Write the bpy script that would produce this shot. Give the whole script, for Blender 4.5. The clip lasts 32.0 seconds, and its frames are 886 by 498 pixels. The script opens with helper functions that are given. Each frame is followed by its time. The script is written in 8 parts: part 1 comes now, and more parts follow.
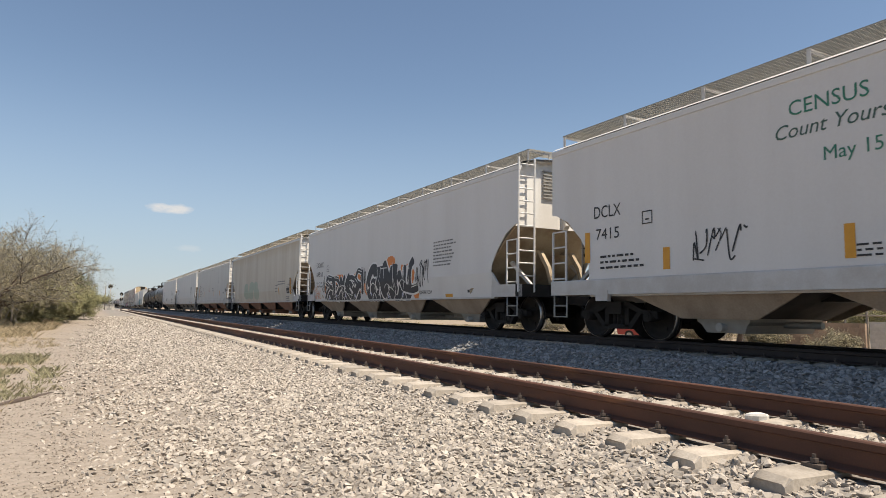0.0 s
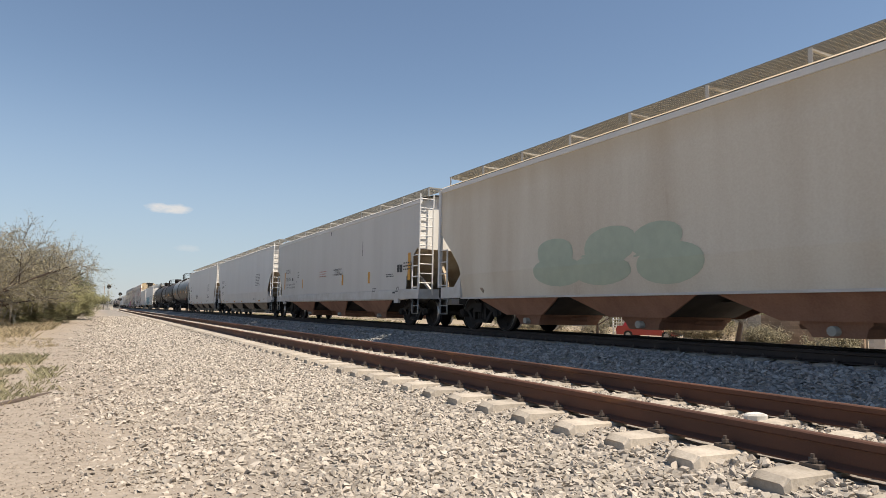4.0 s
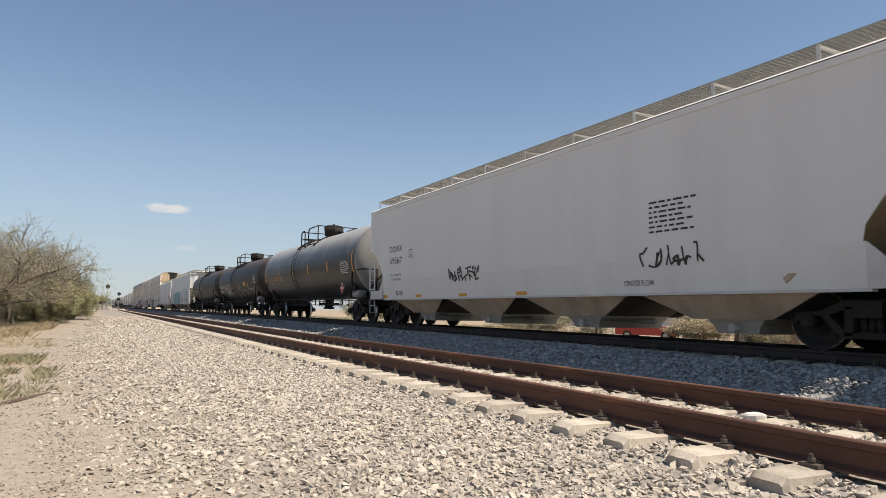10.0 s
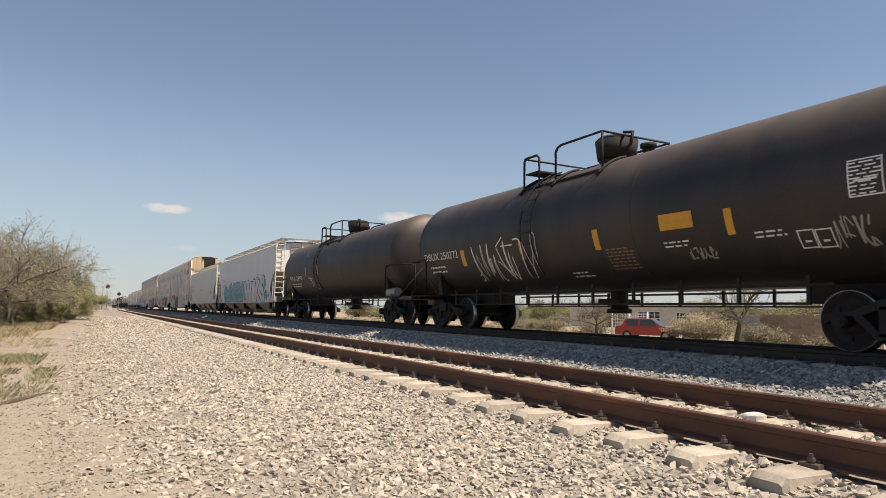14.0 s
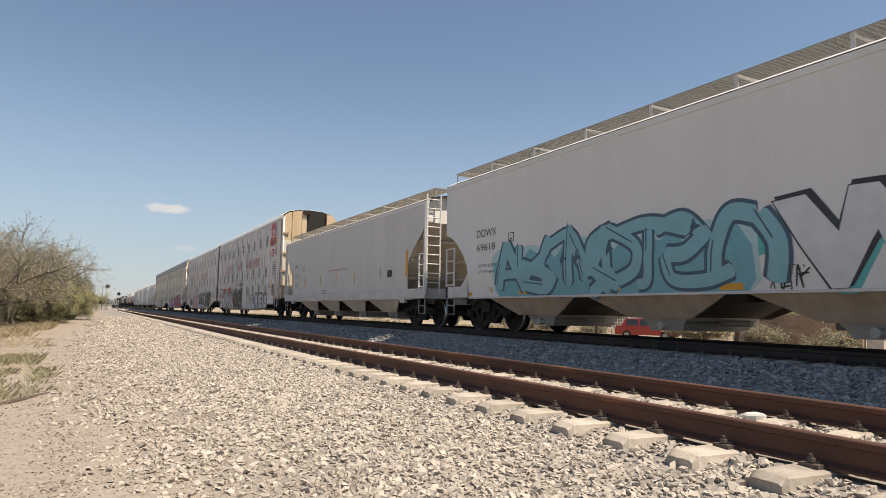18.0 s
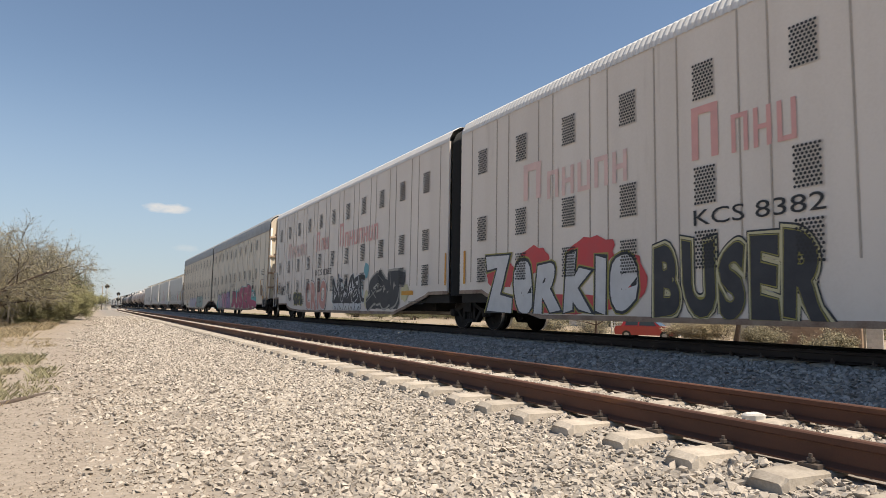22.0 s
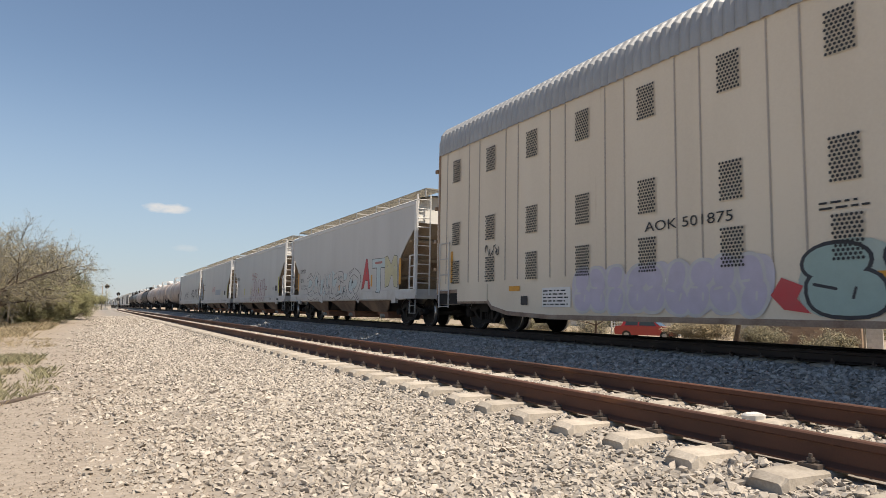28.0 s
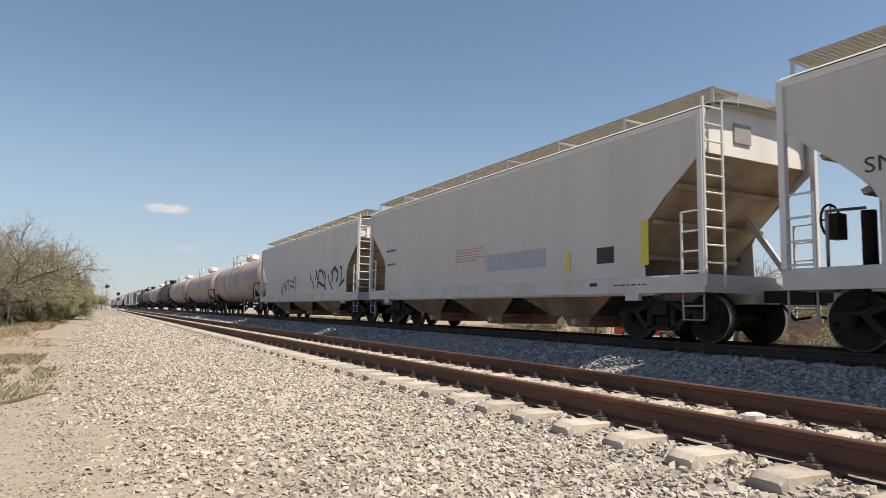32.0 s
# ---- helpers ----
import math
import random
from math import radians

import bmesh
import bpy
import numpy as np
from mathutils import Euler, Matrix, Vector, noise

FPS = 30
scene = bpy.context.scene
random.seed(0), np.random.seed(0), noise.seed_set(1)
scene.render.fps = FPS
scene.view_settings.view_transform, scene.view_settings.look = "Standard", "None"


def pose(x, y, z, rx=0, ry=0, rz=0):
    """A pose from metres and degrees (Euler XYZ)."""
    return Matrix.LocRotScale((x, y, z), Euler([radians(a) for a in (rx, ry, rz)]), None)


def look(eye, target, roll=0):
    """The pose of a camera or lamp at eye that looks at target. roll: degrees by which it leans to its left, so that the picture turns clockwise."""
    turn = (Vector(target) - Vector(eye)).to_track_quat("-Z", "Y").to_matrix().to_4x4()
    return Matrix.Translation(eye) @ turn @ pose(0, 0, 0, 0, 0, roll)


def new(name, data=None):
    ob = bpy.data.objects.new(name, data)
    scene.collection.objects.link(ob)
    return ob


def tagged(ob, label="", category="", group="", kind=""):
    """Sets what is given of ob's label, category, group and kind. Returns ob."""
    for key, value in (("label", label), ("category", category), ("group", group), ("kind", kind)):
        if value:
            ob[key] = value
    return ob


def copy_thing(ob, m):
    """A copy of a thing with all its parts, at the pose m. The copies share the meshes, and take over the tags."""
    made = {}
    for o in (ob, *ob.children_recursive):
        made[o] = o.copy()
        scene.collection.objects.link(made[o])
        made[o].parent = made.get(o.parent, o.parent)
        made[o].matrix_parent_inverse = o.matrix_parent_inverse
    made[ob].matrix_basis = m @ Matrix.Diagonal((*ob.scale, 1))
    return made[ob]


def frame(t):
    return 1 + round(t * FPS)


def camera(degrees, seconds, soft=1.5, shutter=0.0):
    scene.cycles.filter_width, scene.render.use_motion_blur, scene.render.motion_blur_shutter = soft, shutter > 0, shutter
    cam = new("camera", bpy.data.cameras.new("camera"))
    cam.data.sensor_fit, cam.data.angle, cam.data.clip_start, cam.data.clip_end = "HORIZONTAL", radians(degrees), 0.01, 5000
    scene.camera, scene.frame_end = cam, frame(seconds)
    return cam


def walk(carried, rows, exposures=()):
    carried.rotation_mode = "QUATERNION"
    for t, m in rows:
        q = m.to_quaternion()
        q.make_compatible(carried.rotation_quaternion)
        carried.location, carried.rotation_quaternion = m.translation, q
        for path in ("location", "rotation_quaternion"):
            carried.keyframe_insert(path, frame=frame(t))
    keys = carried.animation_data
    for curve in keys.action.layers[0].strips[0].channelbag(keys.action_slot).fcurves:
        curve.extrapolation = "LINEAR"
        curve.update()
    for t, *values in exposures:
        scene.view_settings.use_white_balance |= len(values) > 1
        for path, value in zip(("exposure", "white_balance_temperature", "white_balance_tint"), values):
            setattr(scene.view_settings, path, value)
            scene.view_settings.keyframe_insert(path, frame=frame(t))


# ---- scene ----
cam = camera(68.57, 32.0, soft=0.55, shutter=0.06)
EYE = (0.0, 0.0, 0.798)


def aim(yaw):
    a, b = radians(yaw), radians(5.505)
    d = Vector((math.sin(a) * math.cos(b), math.cos(a) * math.cos(b), math.sin(b)))
    return look(EYE, Vector(EYE) + d, 1.004)


walk(cam, [(0.0, aim(27.77)), (1.0, aim(27.82)), (2.5, aim(27.85)), (6.0, aim(27.89)), (9.0, aim(27.94)),
           (16.0, aim(27.96)), (24.0, aim(28.0)), (32.0, aim(28.0))],
     exposures=[(0.0, 0.37, 7100, 10.5), (10.0, 0.37, 7100, 10.5), (13.5, 0.37, 7550, 12), (16.6, 0.37, 7700, 12.5), (18.8, 0.37, 7200, 11), (26.0, 0.37, 7150, 10.5), (32.0, 0.37, 7100, 10.5)])

# ---- light ----
SUN_TO = Vector((-0.32, 0.45, -1.0)).normalized()      # the way the sunlight goes
elev = math.asin(-SUN_TO.z)
azim = math.atan2(-SUN_TO.x, -SUN_TO.y)                 # of the sun, clockwise from +y
world = bpy.data.worlds.new("sky")
scene.world = world
world.use_nodes = True
wn, wl = world.node_tree.nodes, world.node_tree.links
wn.clear()
sky = wn.new("ShaderNodeTexSky")
sky.sky_type, sky.sun_disc, sky.sun_elevation, sky.sun_rotation = "NISHITA", False, elev, azim
sky.air_density, sky.dust_density, sky.ozone_density = 1.0, 0.15, 2.2
wbg, wout = wn.new("ShaderNodeBackground"), wn.new("ShaderNodeOutputWorld")
wbg.inputs["Strength"].default_value = 0.10


def cloud(under, az, el, half_w, half_h, white, seed):
    """A small ragged cloud in the sky, at that azimuth and elevation in degrees."""
    a, e = radians(az), radians(el)
    fwd = Vector((math.sin(a) * math.cos(e), math.cos(a) * math.cos(e), math.sin(e)))
    right = Vector((math.cos(a), -math.sin(a), 0))
    up = right.cross(fwd)
    geo = wn.new("ShaderNodeTexCoord")
    vals = []
    for axis, size in ((right, half_w), (up, half_h)):
        dot, mul = wn.new("ShaderNodeVectorMath"), wn.new("ShaderNodeMath")
        dot.operation, dot.inputs[1].default_value = "DOT_PRODUCT", axis
        wl.new(geo.outputs["Generated"], dot.inputs[0])
        mul.operation, mul.inputs[1].default_value = "DIVIDE", radians(size)
        wl.new(dot.outputs["Value"], mul.inputs[0])
        sq = wn.new("ShaderNodeMath")
        sq.operation, sq.inputs[1].default_value = "POWER", 2
        wl.new(mul.outputs[0], sq.inputs[0])
        vals.append(sq.outputs[0])
    add, ns, wob, edge, ahead, step, mask, mix = (wn.new("ShaderNode" + k) for k in ("Math", "TexNoise", "Math", "MapRange", "VectorMath", "Math", "Math", "Mix"))
    wl.new(vals[0], add.inputs[0]), wl.new(vals[1], add.inputs[1])
    mp = wn.new("ShaderNodeMapping")
    mp.inputs["Location"].default_value, mp.inputs["Scale"].default_value = (seed, 0, 0), (1, 1, 2.4)
    wl.new(geo.outputs["Generated"], mp.inputs[0]), wl.new(mp.outputs[0], ns.inputs[0])
    ns.inputs["Scale"].default_value, ns.inputs["Detail"].default_value = 55, 6
    wob.operation, wob.inputs[1].default_value = "MULTIPLY_ADD", 2.4
    wl.new(ns.outputs[0], wob.inputs[0]), wl.new(add.outputs[0], wob.inputs[2])
    edge.inputs[1].default_value, edge.inputs[2].default_value, edge.inputs[4].default_value = 2.3, 0.9, white
    wl.new(wob.outputs[0], edge.inputs[0])
    ahead.operation, ahead.inputs[1].default_value = "DOT_PRODUCT", fwd
    wl.new(geo.outputs["Generated"], ahead.inputs[0])
    step.operation, step.inputs[1].default_value = "GREATER_THAN", 0.9
    wl.new(ahead.outputs["Value"], step.inputs[0])
    mask.operation = "MULTIPLY"
    wl.new(edge.outputs[0], mask.inputs[0]), wl.new(step.outputs[0], mask.inputs[1])
    mix.data_type = "RGBA"
    mix.inputs[7].default_value = (6.6, 6.4, 6.3, 1)
    wl.new(mask.outputs[0], mix.inputs[0]), wl.new(under, mix.inputs[6])
    return mix.outputs[2]


# pale blue haze that thins out upwards, all round the horizon
hz_co, hz_sep, hz_map, hz_mix = (wn.new("ShaderNode" + k) for k in ("TexCoord", "SeparateXYZ", "MapRange", "Mix"))
hz_map.interpolation_type = "SMOOTHSTEP"
hz_map.inputs[1].default_value, hz_map.inputs[2].default_value, hz_map.inputs[3].default_value, hz_map.inputs[4].default_value = -0.02, 0.34, 0.72, 0.0
hz_mix.data_type = "RGBA"
hz_mix.inputs[7].default_value = (2.75, 3.6, 5.0, 1)
wl.new(hz_co.outputs["Generated"], hz_sep.inputs[0]), wl.new(hz_sep.outputs[2], hz_map.inputs[0])
wl.new(hz_map.outputs[0], hz_mix.inputs[0]), wl.new(sky.outputs[0], hz_mix.inputs[6])
tinted = cloud(hz_mix.outputs[2], 4.8, 7.95, 1.9, 0.42, 0.85, 1.0)
tinted = cloud(tinted, 6.3, 4.8, 1.0, 0.3, 0.25, 4.0)
tinted = cloud(tinted, 24.1, 8.2, 2.0, 0.5, 0.8, 7.0)
wl.new(tinted, wbg.inputs[0]), wl.new(wbg.outputs[0], wout.inputs[0])
sun = new("sun", bpy.data.lights.new("sun", "SUN"))
sun.data.energy, sun.data.angle, sun.data.color = 5.0, radians(0.53), (1.0, 0.94, 0.85)
sun.matrix_world = look((0, 0, 60), Vector((0, 0, 60)) + SUN_TO)


# ---- materials ----
def mat(name, base, second=None, rough=0.6, metal=0.0, scale=4.0, fine=60.0, amount=0.5, bump=0.1, depth=0.01,
        stretch=(1, 1, 1), rnd=0.0, island=0.0, top=None, spots=None, spot_at=0.62, spot_scale=1.5, coat=0.0):
    """A painted, earthen or metal surface: two tones mixed at two scales, optional blotches of a third, and fine relief."""
    m = bpy.data.materials.new(name)
    m.use_nodes = True
    n, l = m.node_tree.nodes, m.node_tree.links
    b = n["Principled BSDF"]
    b.inputs["Roughness"].default_value, b.inputs["Metallic"].default_value = rough, metal
    b.inputs["Coat Weight"].default_value = coat
    second = second or tuple(c * 0.7 for c in base)
    tc, mp = n.new("ShaderNodeTexCoord"), n.new("ShaderNodeMapping")
    mp.inputs["Scale"].default_value = stretch
    l.new(tc.outputs["Object"], mp.inputs[0])
    a, c = n.new("ShaderNodeTexNoise"), n.new("ShaderNodeTexNoise")
    a.inputs["Scale"].default_value, a.inputs["Detail"].default_value = scale, 6
    c.inputs["Scale"].default_value, c.inputs["Detail"].default_value = fine, 3
    l.new(mp.outputs[0], a.inputs[0]), l.new(tc.outputs["Object"], c.inputs[0])
    ramp = n.new("ShaderNodeMapRange")
    ramp.inputs[1].default_value, ramp.inputs[2].default_value, ramp.inputs[4].default_value = 0.35, 0.7, amount
    add = n.new("ShaderNodeMath")
    add.operation, add.inputs[1].default_value = "MULTIPLY_ADD", 0.35
    l.new(c.outputs[0], add.inputs[0]), l.new(a.outputs[0], add.inputs[2])
    sub = n.new("ShaderNodeMath")
    sub.operation, sub.inputs[1].default_value = "SUBTRACT", 0.17
    l.new(add.outputs[0], sub.inputs[0]), l.new(sub.outputs[0], ramp.inputs[0])
    mix = n.new("ShaderNodeMix")
    mix.data_type = "RGBA"
    mix.inputs[6].default_value, mix.inputs[7].default_value = (*base, 1), (*second, 1)
    l.new(ramp.outputs[0], mix.inputs[0])
    col = mix.outputs[2]
    if spots:
        e, r2, mx = n.new("ShaderNodeTexNoise"), n.new("ShaderNodeMapRange"), n.new("ShaderNodeMix")
        e.inputs["Scale"].default_value, e.inputs["Detail"].default_value = spot_scale, 8
        e.inputs["Roughness"].default_value = 0.65
        l.new(mp.outputs[0], e.inputs[0])
        r2.inputs[1].default_value, r2.inputs[2].default_value = spot_at, spot_at + 0.12
        l.new(e.outputs[0], r2.inputs[0]), l.new(r2.outputs[0], mx.inputs[0])
        mx.data_type = "RGBA"
        mx.inputs[7].default_value = (*spots, 1)
        l.new(col, mx.inputs[6])
        col = mx.outputs[2]
    # top: another tone, blended in between two heights
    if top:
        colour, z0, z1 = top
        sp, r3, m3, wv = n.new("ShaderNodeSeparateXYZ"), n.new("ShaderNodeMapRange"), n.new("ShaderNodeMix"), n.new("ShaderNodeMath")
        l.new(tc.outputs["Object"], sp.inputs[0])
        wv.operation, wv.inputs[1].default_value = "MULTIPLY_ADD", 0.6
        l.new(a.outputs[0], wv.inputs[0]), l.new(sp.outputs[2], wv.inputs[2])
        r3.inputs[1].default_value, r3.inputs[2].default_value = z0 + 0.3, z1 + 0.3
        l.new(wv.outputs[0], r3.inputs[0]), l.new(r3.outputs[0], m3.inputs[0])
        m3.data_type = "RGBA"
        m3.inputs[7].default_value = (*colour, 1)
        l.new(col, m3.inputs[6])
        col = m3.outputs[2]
    for on, socket in ((rnd, "Object Info"), (island, "Geometry")):
        if on:
            src = n.new("ShaderNodeObjectInfo") if socket == "Object Info" else n.new("ShaderNodeNewGeometry")
            hsv, mr = n.new("ShaderNodeHueSaturation"), n.new("ShaderNodeMapRange")
            mr.inputs[3].default_value, mr.inputs[4].default_value = 1 - on, 1 + on
            l.new(src.outputs["Random" if socket == "Object Info" else "Random Per Island"], mr.inputs[0])
            l.new(mr.outputs[0], hsv.inputs["Value"]), l.new(col, hsv.inputs["Color"])
            col = hsv.outputs[0]
    l.new(col, b.inputs["Base Color"])
    if bump:
        bp = n.new("ShaderNodeBump")
        bp.inputs["Strength"].default_value, bp.inputs["Distance"].default_value = bump, depth
        l.new(add.outputs[0], bp.inputs["Height"]), l.new(bp.outputs[0], b.inputs["Normal"])
    return m


STREAK = (1.0, 1.0, 0.12)
M = {}
M["stone"] = mat("stone", (0.45, 0.395, 0.335), (0.315, 0.273, 0.225), 0.93, scale=9, fine=80, amount=0.9, bump=0.25, depth=0.004, island=0.28)
M["stone_piece"] = mat("stone_piece", (0.45, 0.395, 0.335), (0.315, 0.273, 0.225), 0.93, scale=9, fine=80, amount=0.9, bump=0.25, depth=0.004, rnd=0.2)
M["stone_grey"] = mat("grey_stone", (0.37, 0.355, 0.335), (0.22, 0.21, 0.2), 0.93, scale=9, fine=80, amount=0.9, bump=0.25, depth=0.004, island=0.3)
M["rail"] = mat("rail", (0.135, 0.056, 0.033), (0.07, 0.034, 0.024), 0.75, 0.2, scale=3, fine=90, amount=0.9, bump=0.2, depth=0.003, stretch=(1, 0.2, 1), spots=(0.21, 0.085, 0.035), spot_at=0.56, spot_scale=4.0)
M["rail_main"] = mat("rail_main", (0.05, 0.036, 0.03), (0.03, 0.022, 0.02), 0.75, 0.2, scale=3, fine=90, amount=0.9, bump=0.2, depth=0.003)
M["tie"] = mat("tie", (0.47, 0.41, 0.34), (0.27, 0.23, 0.185), 0.94, scale=5, fine=55, amount=1.0, bump=0.8, depth=0.012, rnd=0.14)
M["clip"] = mat("clip", (0.12, 0.095, 0.08), (0.07, 0.05, 0.04), 0.7, 0.4, scale=30, bump=0.1, depth=0.002)
M["white"] = mat("white_paint", (0.66, 0.65, 0.63), (0.56, 0.54, 0.515), 0.55, scale=1.3, fine=25, amount=0.55, bump=0.05, stretch=STREAK)
M["warm_grey"] = mat("warm_grey_paint", (0.55, 0.53, 0.50), (0.47, 0.45, 0.42), 0.5, scale=1.1, fine=25, amount=0.7, bump=0.05, stretch=STREAK)
M["grey"] = mat("light_grey_paint", (0.655, 0.64, 0.62), (0.57, 0.55, 0.525), 0.5, scale=1.1, fine=25, amount=0.6, bump=0.05, stretch=STREAK)
M["rusty"] = mat("weathered_paint", (0.64, 0.59, 0.50), (0.50, 0.43, 0.34), 0.65, scale=1.0, fine=30, amount=0.9, bump=0.08, stretch=STREAK, spots=(0.32, 0.18, 0.09), spot_at=0.63, spot_scale=1.1, top=((0.50, 0.39, 0.25), 3.5, 4.5))
M["sill"] = mat("sill_paint", (0.55, 0.54, 0.52), (0.43, 0.40, 0.365), 0.55, scale=2.2, fine=40, amount=0.8, bump=0.08)
M["tan"] = mat("dusty_slope_sheet", (0.47, 0.39, 0.27), (0.27, 0.19, 0.12), 0.8, scale=1.5, fine=30, amount=1.0, bump=0.1, stretch=(1, 1, 0.4))
M["brown"] = mat("rusty_hopper_bay", (0.40, 0.32, 0.24), (0.23, 0.17, 0.125), 0.85, scale=1.6, fine=30, amount=0.9, bump=0.12, stretch=(1, 1, 0.4))
M["rust_bay"] = mat("dark_rust_bay", (0.24, 0.165, 0.115), (0.11, 0.075, 0.055), 0.85, scale=1.6, fine=30, amount=1.0, bump=0.12, stretch=(1, 1, 0.4))
# dark tone that carries the shade under the car body
M["bay_shade"] = mat("shaded_bay_core", (0.085, 0.068, 0.055), (0.045, 0.036, 0.03), 0.85, scale=2.5, fine=40, amount=0.9, bump=0.12)
M["red_bay"] = mat("red_brown_hopper_bay", (0.34, 0.18, 0.12), (0.20, 0.10, 0.065), 0.85, scale=1.6, fine=30, amount=0.9, bump=0.12, stretch=(1, 1, 0.4))
M["cream_bay"] = mat("cream_hopper_bay", (0.56, 0.50, 0.41), (0.38, 0.31, 0.23), 0.75, scale=1.6, fine=30, amount=0.8, bump=0.1, stretch=(1, 1, 0.4))
M["pale_rock"] = mat("pale_rock", (0.66, 0.63, 0.58), (0.5, 0.47, 0.42), 0.9, scale=14, fine=60, amount=0.8, bump=0.3, depth=0.004)
M["galv"] = mat("galvanised", (0.38, 0.37, 0.34), (0.28, 0.26, 0.23), 0.6, 0.4, scale=6, bump=0.05)
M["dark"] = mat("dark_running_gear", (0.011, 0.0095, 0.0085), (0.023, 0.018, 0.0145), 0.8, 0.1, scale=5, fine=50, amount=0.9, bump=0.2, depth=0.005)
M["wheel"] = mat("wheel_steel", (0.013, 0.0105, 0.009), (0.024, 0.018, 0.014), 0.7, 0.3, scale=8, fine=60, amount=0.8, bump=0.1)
M["tread"] = mat("polished_tread", (0.45, 0.43, 0.41), (0.3, 0.28, 0.26), 0.3, 1.0, scale=12, bump=0.02)
# the grey top tone stands in for sunlight on the dusty upper shell
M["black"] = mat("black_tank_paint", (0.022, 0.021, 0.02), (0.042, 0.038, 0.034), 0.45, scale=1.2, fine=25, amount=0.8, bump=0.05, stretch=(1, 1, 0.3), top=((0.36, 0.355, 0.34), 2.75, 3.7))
M["dusty_head"] = mat("dusty_tank_head", (0.235, 0.23, 0.22), (0.15, 0.145, 0.14), 0.6, scale=1.2, fine=25, amount=0.8, bump=0.05, stretch=(1, 1, 0.3))
# here too the paler top is part dust, part sunlight put into the paint
M["brownblack"] = mat("dusty_lit_top_tank_paint", (0.015, 0.012, 0.011), (0.036, 0.028, 0.023), 0.55, scale=1.0, fine=25, amount=0.9, bump=0.05, stretch=(1, 1, 0.3), top=((0.13, 0.10, 0.082), 3.2, 4.1))
M["tantank"] = mat("tan_tank_paint", (0.46, 0.375, 0.33), (0.30, 0.235, 0.20), 0.6, scale=0.9, fine=25, amount=0.9, bump=0.05, stretch=(1, 1, 0.3))
M["rack"] = mat("rack_paint", (0.71, 0.65, 0.59), (0.61, 0.55, 0.49), 0.55, scale=0.9, fine=25, amount=0.8, bump=0.05, stretch=STREAK, spots=(0.50, 0.44, 0.38), spot_at=0.62, spot_scale=0.8)
M["seam"] = mat("dirty_seam", (0.44, 0.39, 0.34), (0.30, 0.26, 0.225), 0.7, scale=2, fine=30, amount=0.9, bump=0.05, stretch=STREAK)
M["rackyellow"] = mat("rack_cream_paint", (0.71, 0.625, 0.50), (0.62, 0.535, 0.42), 0.55, scale=0.9, fine=25, amount=0.8, bump=0.05, stretch=STREAK, spots=(0.46, 0.34, 0.22), spot_at=0.64, spot_scale=0.8)
M["roofgrey"] = mat("galvanised_roof", (0.40, 0.40, 0.395), (0.30, 0.295, 0.29), 0.5, 0.3, scale=2, fine=30, bump=0.04)
M["ink"] = mat("black_marking", (0.025, 0.025, 0.027), rough=0.6, scale=8, amount=0.4, bump=0)
M["faded_ink"] = mat("faded_marking", (0.13, 0.13, 0.13), (0.2, 0.2, 0.2), 0.6, scale=8, amount=0.6, bump=0)
M["yellow"] = mat("yellow_marking", (0.64, 0.30, 0.025), (0.52, 0.22, 0.02), 0.5, scale=8, amount=0.5, bump=0)
M["dry"] = mat("dry_ground", (0.36, 0.285, 0.20), (0.25, 0.19, 0.13), 0.97, scale=1.5, fine=30, amount=1.0, bump=0.5, depth=0.03)

M["rust_slope"] = mat("rust_streaked_slope_sheet", (0.42, 0.345, 0.25), (0.20, 0.125, 0.08), 0.8, scale=1.1, fine=30, amount=1.0, bump=0.1, stretch=(1, 1, 0.3))
M["pale_slope"] = mat("pale_slope_sheet", (0.55, 0.48, 0.35), (0.40, 0.33, 0.22), 0.8, scale=1.3, fine=30, amount=1.0, bump=0.1, stretch=(1, 1, 0.4))
M["sill_rust"] = mat("rusty_sill", (0.34, 0.26, 0.20), (0.19, 0.12, 0.085), 0.75, scale=2.5, fine=40, amount=1.0, bump=0.1)
M["door_cream"] = mat("rust_stained_door", (0.64, 0.59, 0.50), (0.52, 0.44, 0.32), 0.6, scale=0.9, fine=30, amount=0.9, bump=0.06, stretch=STREAK, spots=(0.30, 0.17, 0.08), spot_at=0.6, spot_scale=1.6)
M["door_primer"] = mat("tan_primer_door", (0.56, 0.44, 0.29), (0.46, 0.33, 0.19), 0.65, scale=0.9, fine=30, amount=0.9, bump=0.06, stretch=STREAK, spots=(0.33, 0.16, 0.07), spot_at=0.62, spot_scale=1.4)
M["post_rust"] = mat("rusty_door_post", (0.42, 0.33, 0.25), (0.25, 0.15, 0.09), 0.7, scale=3, fine=40, amount=1.0, bump=0.1, stretch=STREAK)
M["door_dark"] = mat("darkened_door", (0.14, 0.115, 0.095), (0.075, 0.06, 0.05), 0.75, scale=1.2, fine=30, amount=1.0, bump=0.06, stretch=STREAK)
M["door_stain"] = mat("rust_streaked_door", (0.66, 0.56, 0.43), (0.50, 0.36, 0.22), 0.62, scale=1.1, fine=30, amount=0.9, bump=0.06, stretch=STREAK, spots=(0.30, 0.16, 0.08), spot_at=0.6, spot_scale=1.3)
M["bellows"] = mat("black_rubber", (0.02, 0.02, 0.02), (0.03, 0.028, 0.026), 0.7, scale=6, bump=0.05)
M["end_white"] = mat("end_white_paint", (0.78, 0.765, 0.73), (0.64, 0.60, 0.54), 0.6, scale=1.6, fine=30, amount=0.7, bump=0.05, stretch=STREAK)
